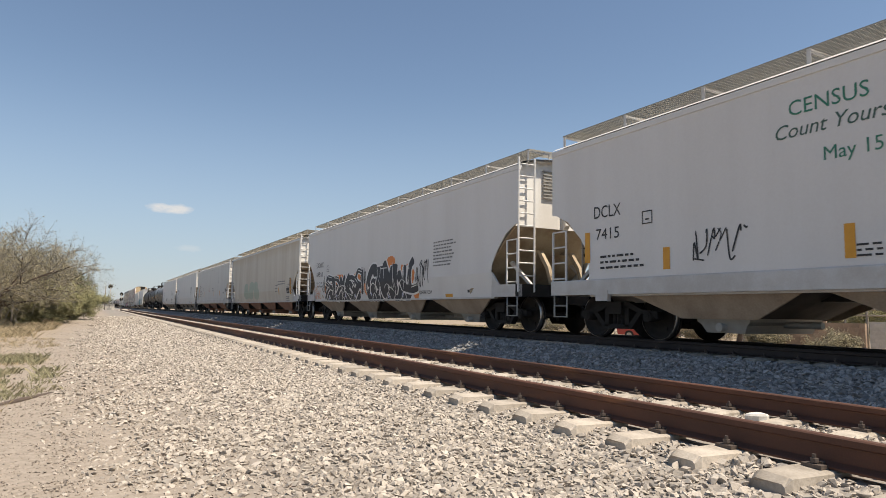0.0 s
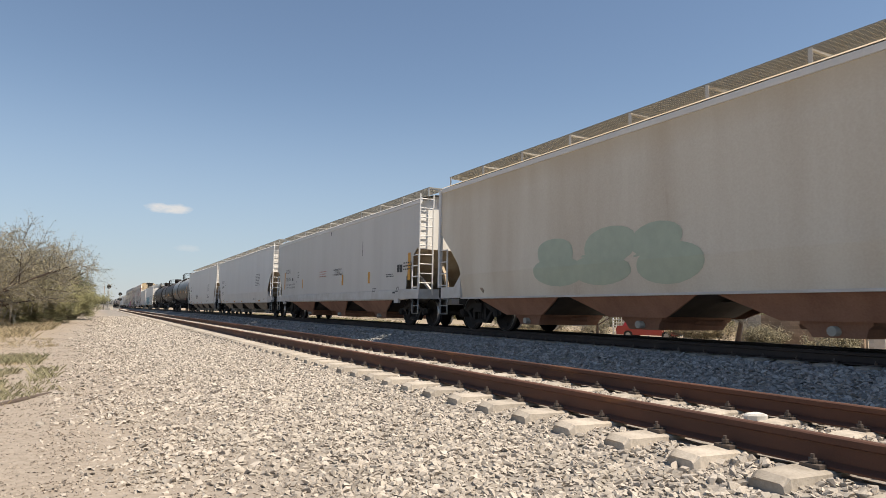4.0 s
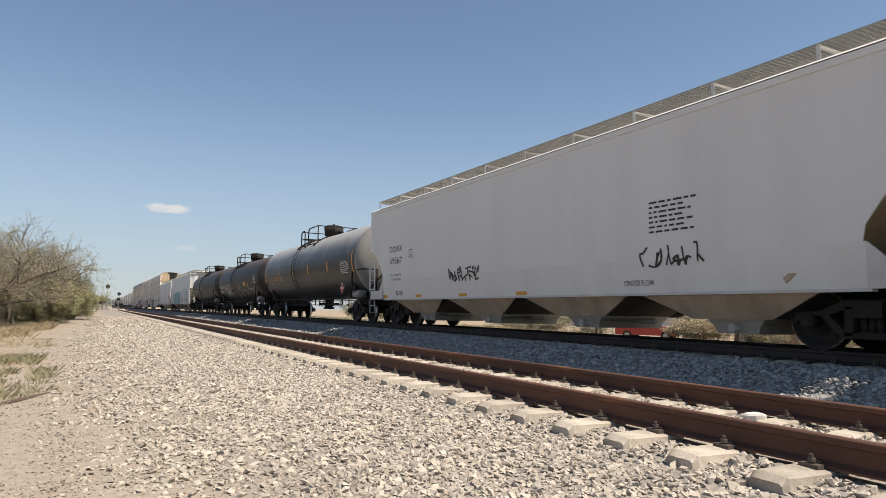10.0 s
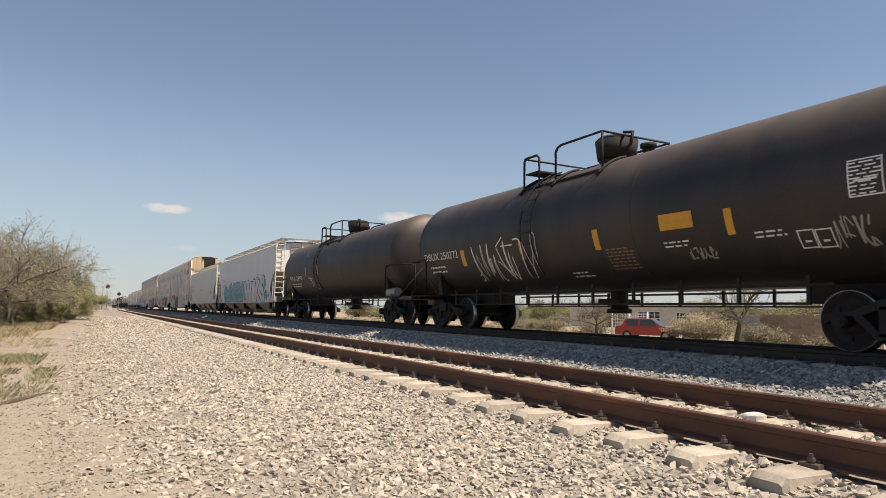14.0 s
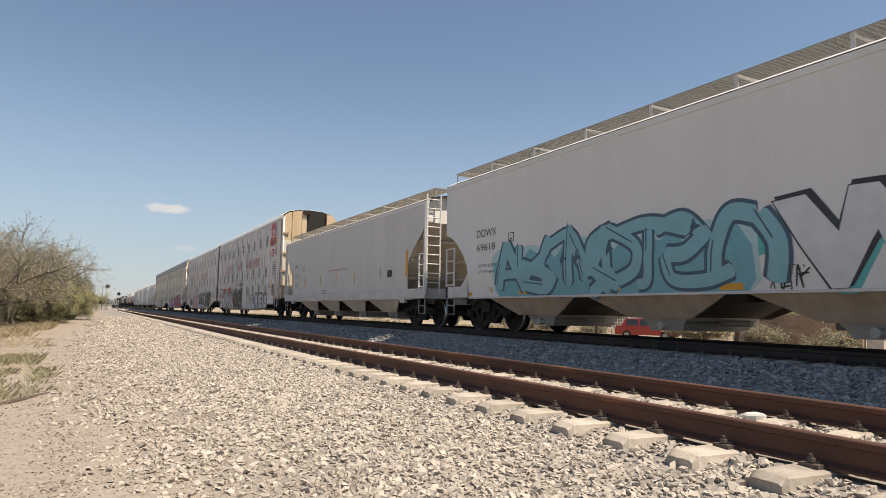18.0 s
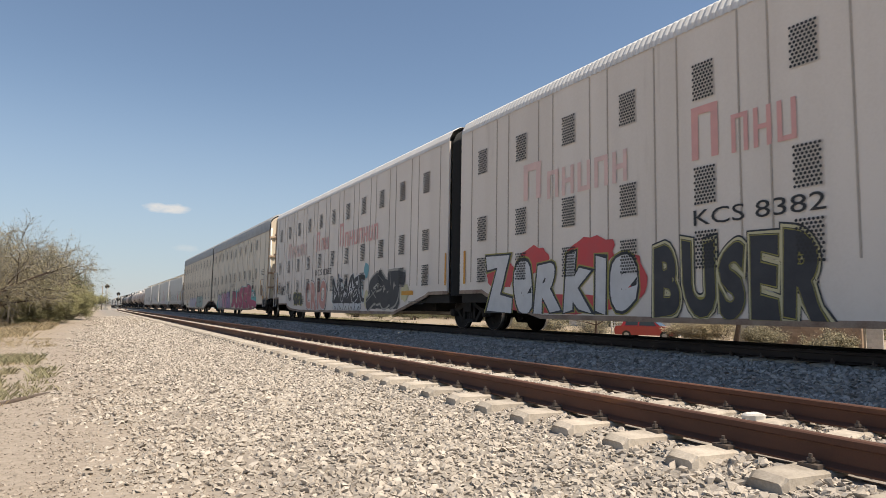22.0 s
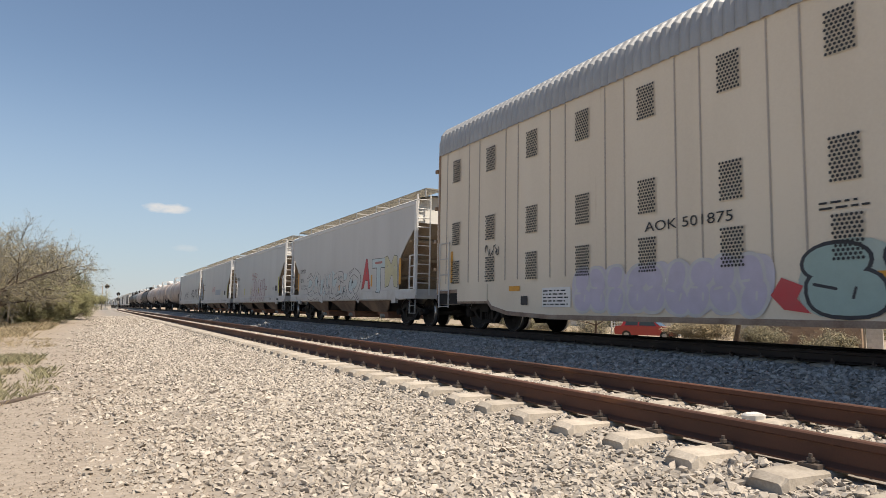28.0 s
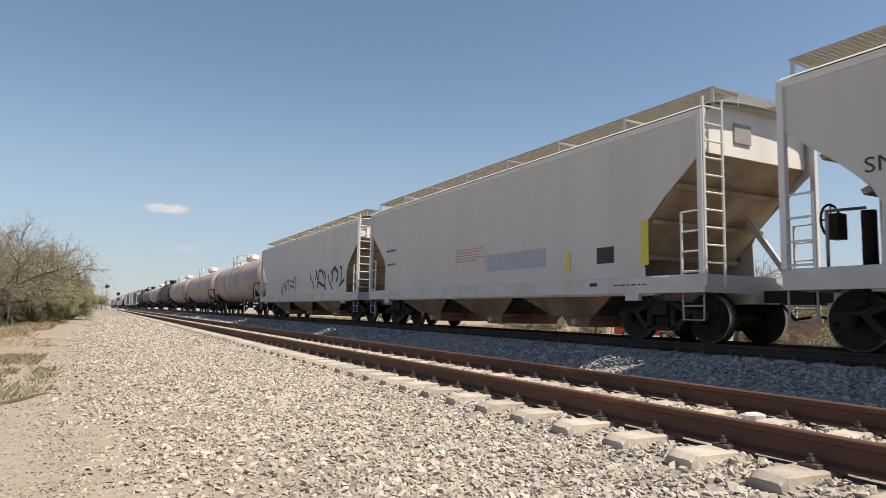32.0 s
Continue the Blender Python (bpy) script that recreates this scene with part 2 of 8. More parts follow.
# paler copy of the walkway mesh, sunlight put into its tan
M["board_tan"] = mat("sunlit_walkway_mesh", (0.40, 0.365, 0.295), (0.29, 0.26, 0.21), 0.7, 0.1, scale=6, bump=0.05)
M["board"] = mat("walkway_mesh", (0.33, 0.32, 0.285), (0.24, 0.23, 0.20), 0.6, 0.2, scale=6, bump=0.05)
for name, tone in dict(green_mark=(0.03, 0.19, 0.12), dark_green_mark=(0.05, 0.11, 0.085), faded_red=(0.45, 0.17, 0.14), red_mark=(0.42, 0.07, 0.06), pink_mark=(0.68, 0.36, 0.33), pale_pink=(0.70, 0.49, 0.45), silver=(0.60, 0.60, 0.60), graf_pink=(0.60, 0.26, 0.40), star_blue=(0.42, 0.44, 0.58),
                       orange_mark=(0.62, 0.27, 0.04), rust_mark=(0.26, 0.13, 0.08), orange_paint=(0.72, 0.22, 0.04), faded_green=(0.40, 0.46, 0.36), yellow_lemon=(0.62, 0.55, 0.06),
                       graf_black=(0.022, 0.024, 0.032), graf_cyan=(0.14, 0.36, 0.42), graf_cyan2=(0.20, 0.42, 0.47), graf_deep=(0.04, 0.09, 0.13), pale_cyan=(0.38, 0.56, 0.56), graf_red=(0.55, 0.055, 0.06),
                       graf_olive=(0.30, 0.27, 0.06), graf_salmon=(0.58, 0.28, 0.23), graf_white_haze=(0.56, 0.55, 0.54), graf_magenta=(0.46, 0.055, 0.14), graf_turq=(0.08, 0.40, 0.40),
                       graf_lilac=(0.50, 0.46, 0.56), graf_lilac2=(0.53, 0.50, 0.56), graf_purple=(0.38, 0.22, 0.42), graf_teal=(0.30, 0.42, 0.39), graf_teal2=(0.38, 0.46, 0.42),
                       graf_ice=(0.50, 0.58, 0.58), graf_straw=(0.55, 0.50, 0.30), pink_haze=(0.56, 0.50, 0.48), graf_darkred=(0.28, 0.05, 0.07), bluegrey=(0.36, 0.39, 0.43)).items():
    M[name] = mat(name, tone, tuple(c * 0.75 + 0.03 for c in tone), 0.55, scale=4, fine=40, amount=0.6, bump=0)
M["gravel"] = mat("road_gravel", (0.37, 0.315, 0.26), (0.25, 0.21, 0.17), 0.95, scale=12, fine=80, amount=0.9, bump=0.2, depth=0.003, island=0.25)
M["bark"] = mat("bark", (0.115, 0.085, 0.065), (0.07, 0.05, 0.04), 0.95, scale=7, fine=50, amount=0.9, bump=0.5, depth=0.01)
M["twig"] = mat("twig", (0.25, 0.235, 0.195), (0.165, 0.15, 0.125), 0.95, scale=5, amount=0.9, bump=0, island=0.3)
M["leaf_dry"] = mat("dry_leaf", (0.24, 0.205, 0.125), (0.165, 0.14, 0.085), 0.9, scale=3, amount=0.9, bump=0, island=0.35)
M["leaf_olive"] = mat("olive_leaf", (0.25, 0.235, 0.115), (0.155, 0.15, 0.075), 0.9, scale=1.5, amount=0.9, bump=0, island=0.35)
M["leaf_green"] = mat("green_leaf", (0.12, 0.118, 0.05), (0.07, 0.072, 0.032), 0.85, scale=1.5, amount=0.9, bump=0, island=0.35)
M["leaf_grass"] = mat("weed", (0.25, 0.235, 0.135), (0.34, 0.29, 0.185), 0.9, scale=2, amount=0.9, bump=0, island=0.35)
M["leaf_straw"] = mat("straw", (0.37, 0.30, 0.185), (0.26, 0.205, 0.125), 0.9, scale=2, amount=0.9, bump=0, island=0.3)
M["adobe"] = mat("adobe", (0.44, 0.32, 0.225), (0.30, 0.21, 0.15), 0.95, scale=3, fine=40, amount=0.9, bump=0.4, depth=0.01, rnd=0.18)
M["block"] = mat("pale_block", (0.62, 0.57, 0.50), (0.48, 0.43, 0.37), 0.92, scale=3, fine=40, amount=0.9, bump=0.3, depth=0.008, rnd=0.1)
M["timber"] = mat("grey_timber", (0.30, 0.265, 0.22), (0.19, 0.16, 0.13), 0.9, scale=6, fine=40, amount=0.9, bump=0.3, depth=0.006, stretch=(1, 1, 0.15))
M["red"] = mat("red_car_paint", (0.33, 0.016, 0.014), (0.26, 0.014, 0.012), 0.3, scale=2, amount=0.4, bump=0, coat=0.6)
M["glass"] = mat("window_glass", (0.035, 0.045, 0.045), (0.03, 0.035, 0.035), 0.06, scale=2, amount=0.3, bump=0)
M["lamp_white"] = mat("white_trim", (0.72, 0.71, 0.69), (0.6, 0.59, 0.57), 0.4, scale=4, amount=0.5, bump=0)

# ---- mesh helper ----
class Geo:
    """Vertices and faces of one mesh, gathered from simple solids."""

    def __init__(self):
        self.v, self.f, self.s, self.m = [], [], [], []
        self.slot = 0

    def add(self, verts, faces, smooth=False):
        o = len(self.v)
        self.v += [tuple(p) for p in verts]
        self.f += [tuple(i + o for i in q) for q in faces]
        self.s += [smooth] * len(faces)
        self.m += [self.slot] * len(faces)
        return self

    def box(self, x0, x1, y0, y1, z0, z1):
        v = [(x, y, z) for x in (x0, x1) for y in (y0, y1) for z in (z0, z1)]
        return self.add(v, [(0, 1, 3, 2), (4, 6, 7, 5), (0, 4, 5, 1), (2, 3, 7, 6), (0, 2, 6, 4), (1, 5, 7, 3)])

    def loft(self, rings, closed=True, caps=True, smooth=False):
        n = len(rings[0])
        v = [p for r in rings for p in r]
        f = []
        for i in range(len(rings) - 1):
            for j in range(n if closed else n - 1):
                k = (j + 1) % n
                f.append((i * n + j, i * n + k, (i + 1) * n + k, (i + 1) * n + j))
        self.add(v, f, smooth)
        if caps:
            o = len(self.v) - len(v)
            self.f += [tuple(o + j for j in reversed(range(n))), tuple(o + (len(rings) - 1) * n + j for j in range(n))]
            self.s += [False, False]
            self.m += [self.slot] * 2
        return self

    def cyl(self, a, b, r, n=10, r2=None, caps=True):
        a, b = Vector(a), Vector(b)
        d = (b - a).normalized()
        u = d.orthogonal().normalized()
        w = d.cross(u)
        ring = lambda c, q: [c + (u * math.cos(2 * math.pi * i / n) + w * math.sin(2 * math.pi * i / n)) * q for i in range(n)]
        return self.loft([ring(a, r), ring(b, r if r2 is None else r2)], caps=caps, smooth=n > 6)

    def pipe(self, pts, r, n=6):
        P = [Vector(p) for p in pts]
        rings, u = [], None
        for i, p in enumerate(P):
            d = (P[min(i + 1, len(P) - 1)] - P[max(i - 1, 0)]).normalized()
            u = (u - d * u.dot(d)).normalized() if u and (u - d * u.dot(d)).length > 1e-3 else d.orthogonal().normalized()
            w = d.cross(u)
            rings.append([p + (u * math.cos(2 * math.pi * k / n) + w * math.sin(2 * math.pi * k / n)) * r * (1.25 if 0 < i < len(P) - 1 else 1.0) for k in range(n)])
        return self.loft(rings, smooth=True)

    def prism(self, poly, axis, a, b, smooth=False):
        """poly: 2D points in the plane across axis ('x': y,z; 'y': x,z; 'z': x,y), extruded from a to b."""
        put = {"x": lambda p, t: (t, p[0], p[1]), "y": lambda p, t: (p[0], t, p[1]), "z": lambda p, t: (p[0], p[1], t)}[axis]
        return self.loft([[put(p, a) for p in poly], [put(p, b) for p in poly]], smooth=smooth)

    def mesh(self, name, material):
        me = bpy.data.meshes.new(name)
        me.from_pydata(self.v, [], self.f)
        me.polygons.foreach_set("use_smooth", self.s)
        me.polygons.foreach_set("material_index", self.m)
        bm = bmesh.new()
        bm.from_mesh(me)
        bmesh.ops.recalc_face_normals(bm, faces=bm.faces)
        bm.to_mesh(me)
        bm.free()
        for k in material if isinstance(material, (list, tuple)) else [material]:
            me.materials.append(k)
        return me


def part(name, geo, material, parent=None, label="", at=None):
    me = geo.mesh(name, material) if isinstance(geo, Geo) else geo
    ob = new(name, me)
    if parent:
        ob.parent = parent
    if at is not None:
        ob.matrix_basis = at if isinstance(at, Matrix) else Matrix.Translation(at)
    return tagged(ob, label)


def thing(name, label, category, group="", at=None):
    ob = tagged(new(name), label, category, group)
    if at is not None:
        ob.matrix_basis = at if isinstance(at, Matrix) else Matrix.Translation(at)
    return ob

# ---- ground and tracks ----
MAIN_X, MAIN_Z = 10.61, 0.311          # middle and rail top of the track the train runs on
SIDE_X, SIDE_Z = 4.53, 0.13            # the same of the empty track beside it
TIE_Y, TIE_S = 2.373, 0.5893


def swing(y):
    """How far the empty track has swung over towards the main track, far up the line."""
    t = min(max((y - 130.0) / 130.0, 0.0), 1.0)
    return 4.2 * t * t * (3 - 2 * t)


PROFILE = [(-3000, -0.9), (-60, -0.75), (-12, -0.5), (-4, -0.3), (-1.5, -0.25), (0.6, -0.23), (2.0, -0.2), (3.1, -0.165), (3.6, -0.09), (5.6, -0.085), (5.95, -0.12),
           (6.6, -0.22), (7.3, -0.26), (7.9, -0.19), (8.6, 0.02), (9.1, 0.085), (12.6, 0.085), (13.6, -0.2), (15.5, -0.5), (20, -0.68), (30, -0.92), (38, -0.96), (60, -0.9), (3000, -0.9)]


def ground_z(x, y):
    z = float(np.interp(x, [p[0] for p in PROFILE], [p[1] for p in PROFILE]))
    k = min(max((abs(x - 7) - 7) / 5, 0), 1)
    return z + 0.05 * k * noise.noise((x * 0.5, y * 0.5, 0)) + 0.015 * noise.noise((x * 2.3, y * 2.3, 5))


def build_ground():
    xs = sorted({-3000, -1500, -700, -300, -150, -80, -50, -35, *np.arange(-26, -6, 1.5), *np.arange(-6, 15, 0.3), *np.arange(15, 34, 1.2), 40, 55, 80, 140, 300, 700, 1500, 3000})
    ys = sorted({-600, -200, -80, -40, *np.arange(-20, 0, 2.0), *np.arange(0, 30, 0.3), *np.arange(30, 80, 1.5), *np.arange(80, 300, 8), 350, 450, 600, 900, 1500, 2500, 3500})
    g = Geo()
    n = len(ys)
    v = [(x, y, ground_z(x, y)) for x in xs for y in ys]
    f = [(i * n + j, (i + 1) * n + j, (i + 1) * n + j + 1, i * n + j + 1) for i in range(len(xs) - 1) for j in range(n - 1)]
    g.add(v, f, True)
    return tagged(part("ground", g, M["ground"]), "dusty ground with a pale gravel road and ballast beds", "ground", kind="structure")


def ground_material():
    """Dry earth, the pale gravel road beside the track and the ballast beds, told apart by where they lie."""
    m = M["dry"].copy()
    m.name = "ground_surface"
    n, l = m.node_tree.nodes, m.node_tree.links
    b = n["Principled BSDF"]
    earth = b.inputs["Base Color"].links[0].from_socket
    tc, sep = n.new("ShaderNodeTexCoord"), n.new("ShaderNodeSeparateXYZ")
    l.new(tc.outputs["Object"], sep.inputs[0])
    wob = n.new("ShaderNodeTexNoise")
    wob.inputs["Scale"].default_value, wob.inputs["Detail"].default_value = 0.8, 5
    l.new(tc.outputs["Object"], wob.inputs[0])

    def band(a, b2, soft, wave):
        """1 between a and b2 across the track, with a ragged border."""
        x = n.new("ShaderNodeMath")
        x.operation, x.inputs[1].default_value = "MULTIPLY_ADD", wave
        l.new(wob.outputs[0], x.inputs[0]), l.new(sep.outputs[0], x.inputs[2])
        lo, hi, mul = n.new("ShaderNodeMapRange"), n.new("ShaderNodeMapRange"), n.new("ShaderNodeMath")
        lo.inputs[1].default_value, lo.inputs[2].default_value = a - soft + wave / 2, a + soft + wave / 2
        hi.inputs[1].default_value, hi.inputs[2].default_value = b2 + soft + wave / 2, b2 - soft + wave / 2
        mul.operation = "MULTIPLY"
        l.new(x.outputs[0], lo.inputs[0]), l.new(x.outputs[0], hi.inputs[0])
        l.new(lo.outputs[0], mul.inputs[0]), l.new(hi.outputs[0], mul.inputs[1])
        return mul.outputs[0]

    def tone(base, second, scale, lo=0.35, hi=0.65):
        a, r, mx = n.new("ShaderNodeTexNoise"), n.new("ShaderNodeMapRange"), n.new("ShaderNodeMix")
        a.inputs["Scale"].default_value, a.inputs["Detail"].default_value, a.inputs["Roughness"].default_value = scale, 8, 0.7
        l.new(tc.outputs["Object"], a.inputs[0])
        r.inputs[1].default_value, r.inputs[2].default_value = lo, hi
        l.new(a.outputs[0], r.inputs[0]), l.new(r.outputs[0], mx.inputs[0])
        mx.data_type = "RGBA"
        mx.inputs[6].default_value, mx.inputs[7].default_value = (*base, 1), (*second, 1)
        return mx.outputs[2]

    def lay(under, over, mask):
        mx = n.new("ShaderNodeMix")
        mx.data_type = "RGBA"
        l.new(mask, mx.inputs[0]), l.new(under, mx.inputs[6]), l.new(over, mx.inputs[7])
        return mx.outputs[2]

    col = lay(earth, tone((0.35, 0.295, 0.24), (0.25, 0.205, 0.16), 16), band(-1.5, 1.8, 0.7, 1.4))
    col = lay(col, tone((0.31, 0.275, 0.24), (0.19, 0.165, 0.14), 22), band(0.9, 13.4, 0.5, 0.9))
    col = lay(col, tone((0.25, 0.24, 0.225), (0.14, 0.135, 0.125), 22), band(5.9, 13.4, 0.15, 0.3))
    l.new(col, b.inputs["Base Color"])
    return m


M["ground"] = ground_material()
ground = build_ground()

RAIL = [(-0.07, 0), (0.07, 0), (0.07, 0.012), (0.012, 0.035), (0.009, 0.125), (0.034, 0.135), (0.036, 0.172), (0.026, 0.18),
        (-0.026, 0.18), (-0.036, 0.172), (-0.034, 0.135), (-0.009, 0.125), (-0.012, 0.035), (-0.07, 0.012)]


def rail(name, x, top, material, bent):
    g = Geo()
    ys = [-60, -20, 0, 20, 60, 130, *range(140, 270, 10), 500, 900] if bent else [-60, 900]
    g.loft([[(x + px + (swing(y) if bent else 0), y, top - 0.18 + pz) for px, pz in RAIL] for y in ys])
    return g


def tie_geo():
    g = Geo()
    h, w = 1.27, 0.122
    rings = []
    for x, dz, ww in ((-h, -0.03, w * 0.8), (-h + 0.05, 0.0, w * 0.88), (-0.45, -0.0, w * 0.85), (-0.25, -0.035, w * 0.75), (0.25, -0.035, w * 0.75), (0.45, 0, w * 0.85), (h - 0.05, 0.0, w * 0.88), (h, -0.03, w * 0.8)):
        rings.append([(x, -ww - 0.03, -0.2), (x, -ww, dz - 0.02), (x, -ww + 0.02, dz), (x, ww - 0.02, dz), (x, ww, dz - 0.02), (x, ww + 0.03, -0.2)])
    g.loft(rings)
    rng = random.Random(8)
    g.v = [(x + rng.gauss(0, 0.006), y + rng.gauss(0, 0.005), z + rng.gauss(0, 0.004)) for x, y, z in g.v]
    return g


def clip_geo():
    g = Geo()
    g.box(-0.035, 0.035, -0.06, 0.06, 0.0, 0.022).cyl((0, 0, 0.02), (0, 0, 0.075), 0.012, 6).cyl((0, 0, 0.03), (0, 0, 0.052), 0.024, 6)
    return g.box(0.02, 0.05, -0.035, 0.035, 0.012, 0.035)


def track(name, cx, top, first, n_near, n_far, label, material, bent):
    tr = thing(name, label, "railway track", at=(0, 0, 0))
    tr["kind"] = "structure"
    for k, sx in enumerate((-0.7525, 0.7525)):
        r = part("rail", rail("rail", cx + sx, top, material, bent), material, tr, "rust-brown steel rail")
    z = top - 0.18
    tm, cm = tie_geo().mesh("tie", M["tie"]), clip_geo().mesh("rail_clip", M["clip"])
    for k in range(n_near):
        y = first + TIE_S * k
        t = part("tie", tm, None, tr, at=pose(cx, y, z))
        for sx in (-0.7525, 0.7525):
            for side in (-1, 1):
                part("rail_clip", cm, None, t, at=pose(sx + side * 0.105, 0, 0, 0, 0, 0 if side < 0 else 180))
    g = Geo()
    base, k = tie_geo(), n_near
    while k < n_far:
        y = first + TIE_S * k
        if not 0 <= k < n_near:
            o = swing(y) if bent else 0
            g.add([(p[0] + cx + o, p[1] + y, p[2] + z) for p in base.v], base.f)
        k += 1
    for k in range(-12, 0):
        g.add([(p[0] + cx, p[1] + first + TIE_S * k, p[2] + z) for p in base.v], base.f)
    tagged(part("tie_row", g, M["tie"], tr), kind="stuff")
    return tr


side_track = track("side_track", SIDE_X, SIDE_Z, TIE_Y - 2 * TIE_S, 30, 420, "empty rust-brown rails on pale concrete sleepers", M["rail"], True)
main_track = track("main_track", MAIN_X, MAIN_Z, 1.2, 40, 300, "dark rails on concrete sleepers under the passing train", M["rail_main"], False)

# ---- the train ----
def wheelset_geo():
    g = Geo()
    n = 28
    ring = lambda px, r: [(px, r * math.cos(a), r * math.sin(a)) for a in (2 * math.pi * i / n for i in range(n))]
    for sx in (-1, 1):
        prof = [(0.655, 0.10), (0.655, 0.487), (0.685, 0.487), (0.70, 0.462), (0.79, 0.455), (0.79, 0.40), (0.735, 0.36), (0.72, 0.2), (0.79, 0.15), (0.79, 0.06)]
        g.slot = 0
        g.loft([ring(sx * px, r) for px, r in prof], smooth=True)
        for i in range(3):
            a = 2 * math.pi * i / 3
            y, z = 0.27 * math.cos(a), 0.27 * math.sin(a)
            g.box(sx * 0.735 - 0.015, sx * 0.735 + 0.015, y - 0.04, y + 0.04, z - 0.04, z + 0.04)
        g.slot = 1
        g.loft([ring(sx * 0.70, 0.464), ring(sx * 0.792, 0.457), ring(sx * 0.793, 0.443)], caps=False, smooth=True)
    g.slot = 0
    return g.cyl((-0.8, 0, 0), (0.8, 0, 0), 0.085, 12)


def truck_geo():
    frame = Geo()
    for poly in ([(-1.12, 0.40), (-1.12, 0.56), (-0.70, 0.60), (-0.32, 0.76), (0.32, 0.76), (0.70, 0.60), (1.12, 0.56), (1.12, 0.40), (0.86, 0.53), (0.62, 0.52), (0.36, 0.62), (-0.36, 0.62), (-0.62, 0.52), (-0.86, 0.53)],
                 [(-0.70, 0.52), (-0.40, 0.20), (0.40, 0.20), (0.70, 0.52), (0.58, 0.54), (0.33, 0.28), (-0.33, 0.28), (-0.58, 0.54)],
                 [(-0.36, 0.24), (-0.24, 0.24), (-0.22, 0.66), (-0.34, 0.66)], [(0.24, 0.24), (0.36, 0.24), (0.34, 0.66), (0.22, 0.66)]):
        frame.prism(poly, "x", -0.08, 0.08)
    bolster, springs, cap = Geo(), Geo(), Geo()
    bolster.box(-1.12, 1.12, -0.2, 0.2, 0.50, 0.74).cyl((0, 0, 0.70), (0, 0, 0.84), 0.2, 16)
    for y in (-0.11, 0.0, 0.11):
        springs.cyl((0, y, 0.28), (0, y, 0.5), 0.05, 8)
    springs.box(-0.06, 0.06, -0.17, 0.17, 0.27, 0.3)
    cap.cyl((-0.12, 0, 0.457), (0.12, 0, 0.457), 0.105, 12).cyl((-0.14, 0, 0.457), (0.14, 0, 0.457), 0.065, 12)
    return frame, bolster, springs, cap


def shared(cache={}):
    """Meshes that all cars share."""
    if not cache:
        for key, g in zip(("frame", "bolster", "springs", "cap"), truck_geo()):
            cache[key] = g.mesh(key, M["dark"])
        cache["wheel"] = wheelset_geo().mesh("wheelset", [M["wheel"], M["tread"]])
    return cache


SPINNERS = []      # wheelsets, keyed at the end


def add_truck(car, y, spin):
    c = shared()
    tk = part("truck", c["bolster"], None, car, at=(0, y, 0))
    for s in (-1, 1):
        part("side_frame", c["frame"], None, tk, at=(s * 0.98, 0, 0))
        part("spring_nest", c["springs"], None, tk, at=(s * 0.98, 0, 0))
        for dy in (-0.89, 0.89):
            part("bearing_cap", c["cap"], None, tk, at=(s * 0.99, dy, 0))
    for dy in (-0.89, 0.89):
        w = part("wheelset", c["wheel"], None, tk, at=(0, dy, 0.457))
        if spin:
            SPINNERS.append((w, dy))


def coupler(car, L):
    for s in (-1, 1):
        g = Geo()
        g.box(-0.09, 0.09, *sorted((s * L / 2, s * (L / 2 + 0.5))), 0.74, 0.95).box(-0.17, 0.15, *sorted((s * (L / 2 + 0.42), s * (L / 2 + 0.72))), 0.70, 0.99)
        g.pipe([(0.3, s * L / 2, 0.8), (0.32, s * (L / 2 + 0.3), 0.45), (0.3, s * (L / 2 + 0.6), 0.5)], 0.025)
        part("coupler", g, M["dark"], car)


def ladder(pts_lo, pts_hi, n, r=0.018, first=0.12, last=0.95):
    """Two stiles from pts_lo to pts_hi and n rungs."""
    g = Geo()
    (a0, b0), (a1, b1) = [tuple(map(Vector, q)) for q in (pts_lo, pts_hi)]
    g.cyl(a0, a1, r * 1.5, 6).cyl(b0, b1, r * 1.5, 6)
    for i in range(n):
        t = first + (last - first) * i / max(n - 1, 1)
        g.cyl(a0.lerp(a1, t), b0.lerp(b1, t), r, 6)
    return g


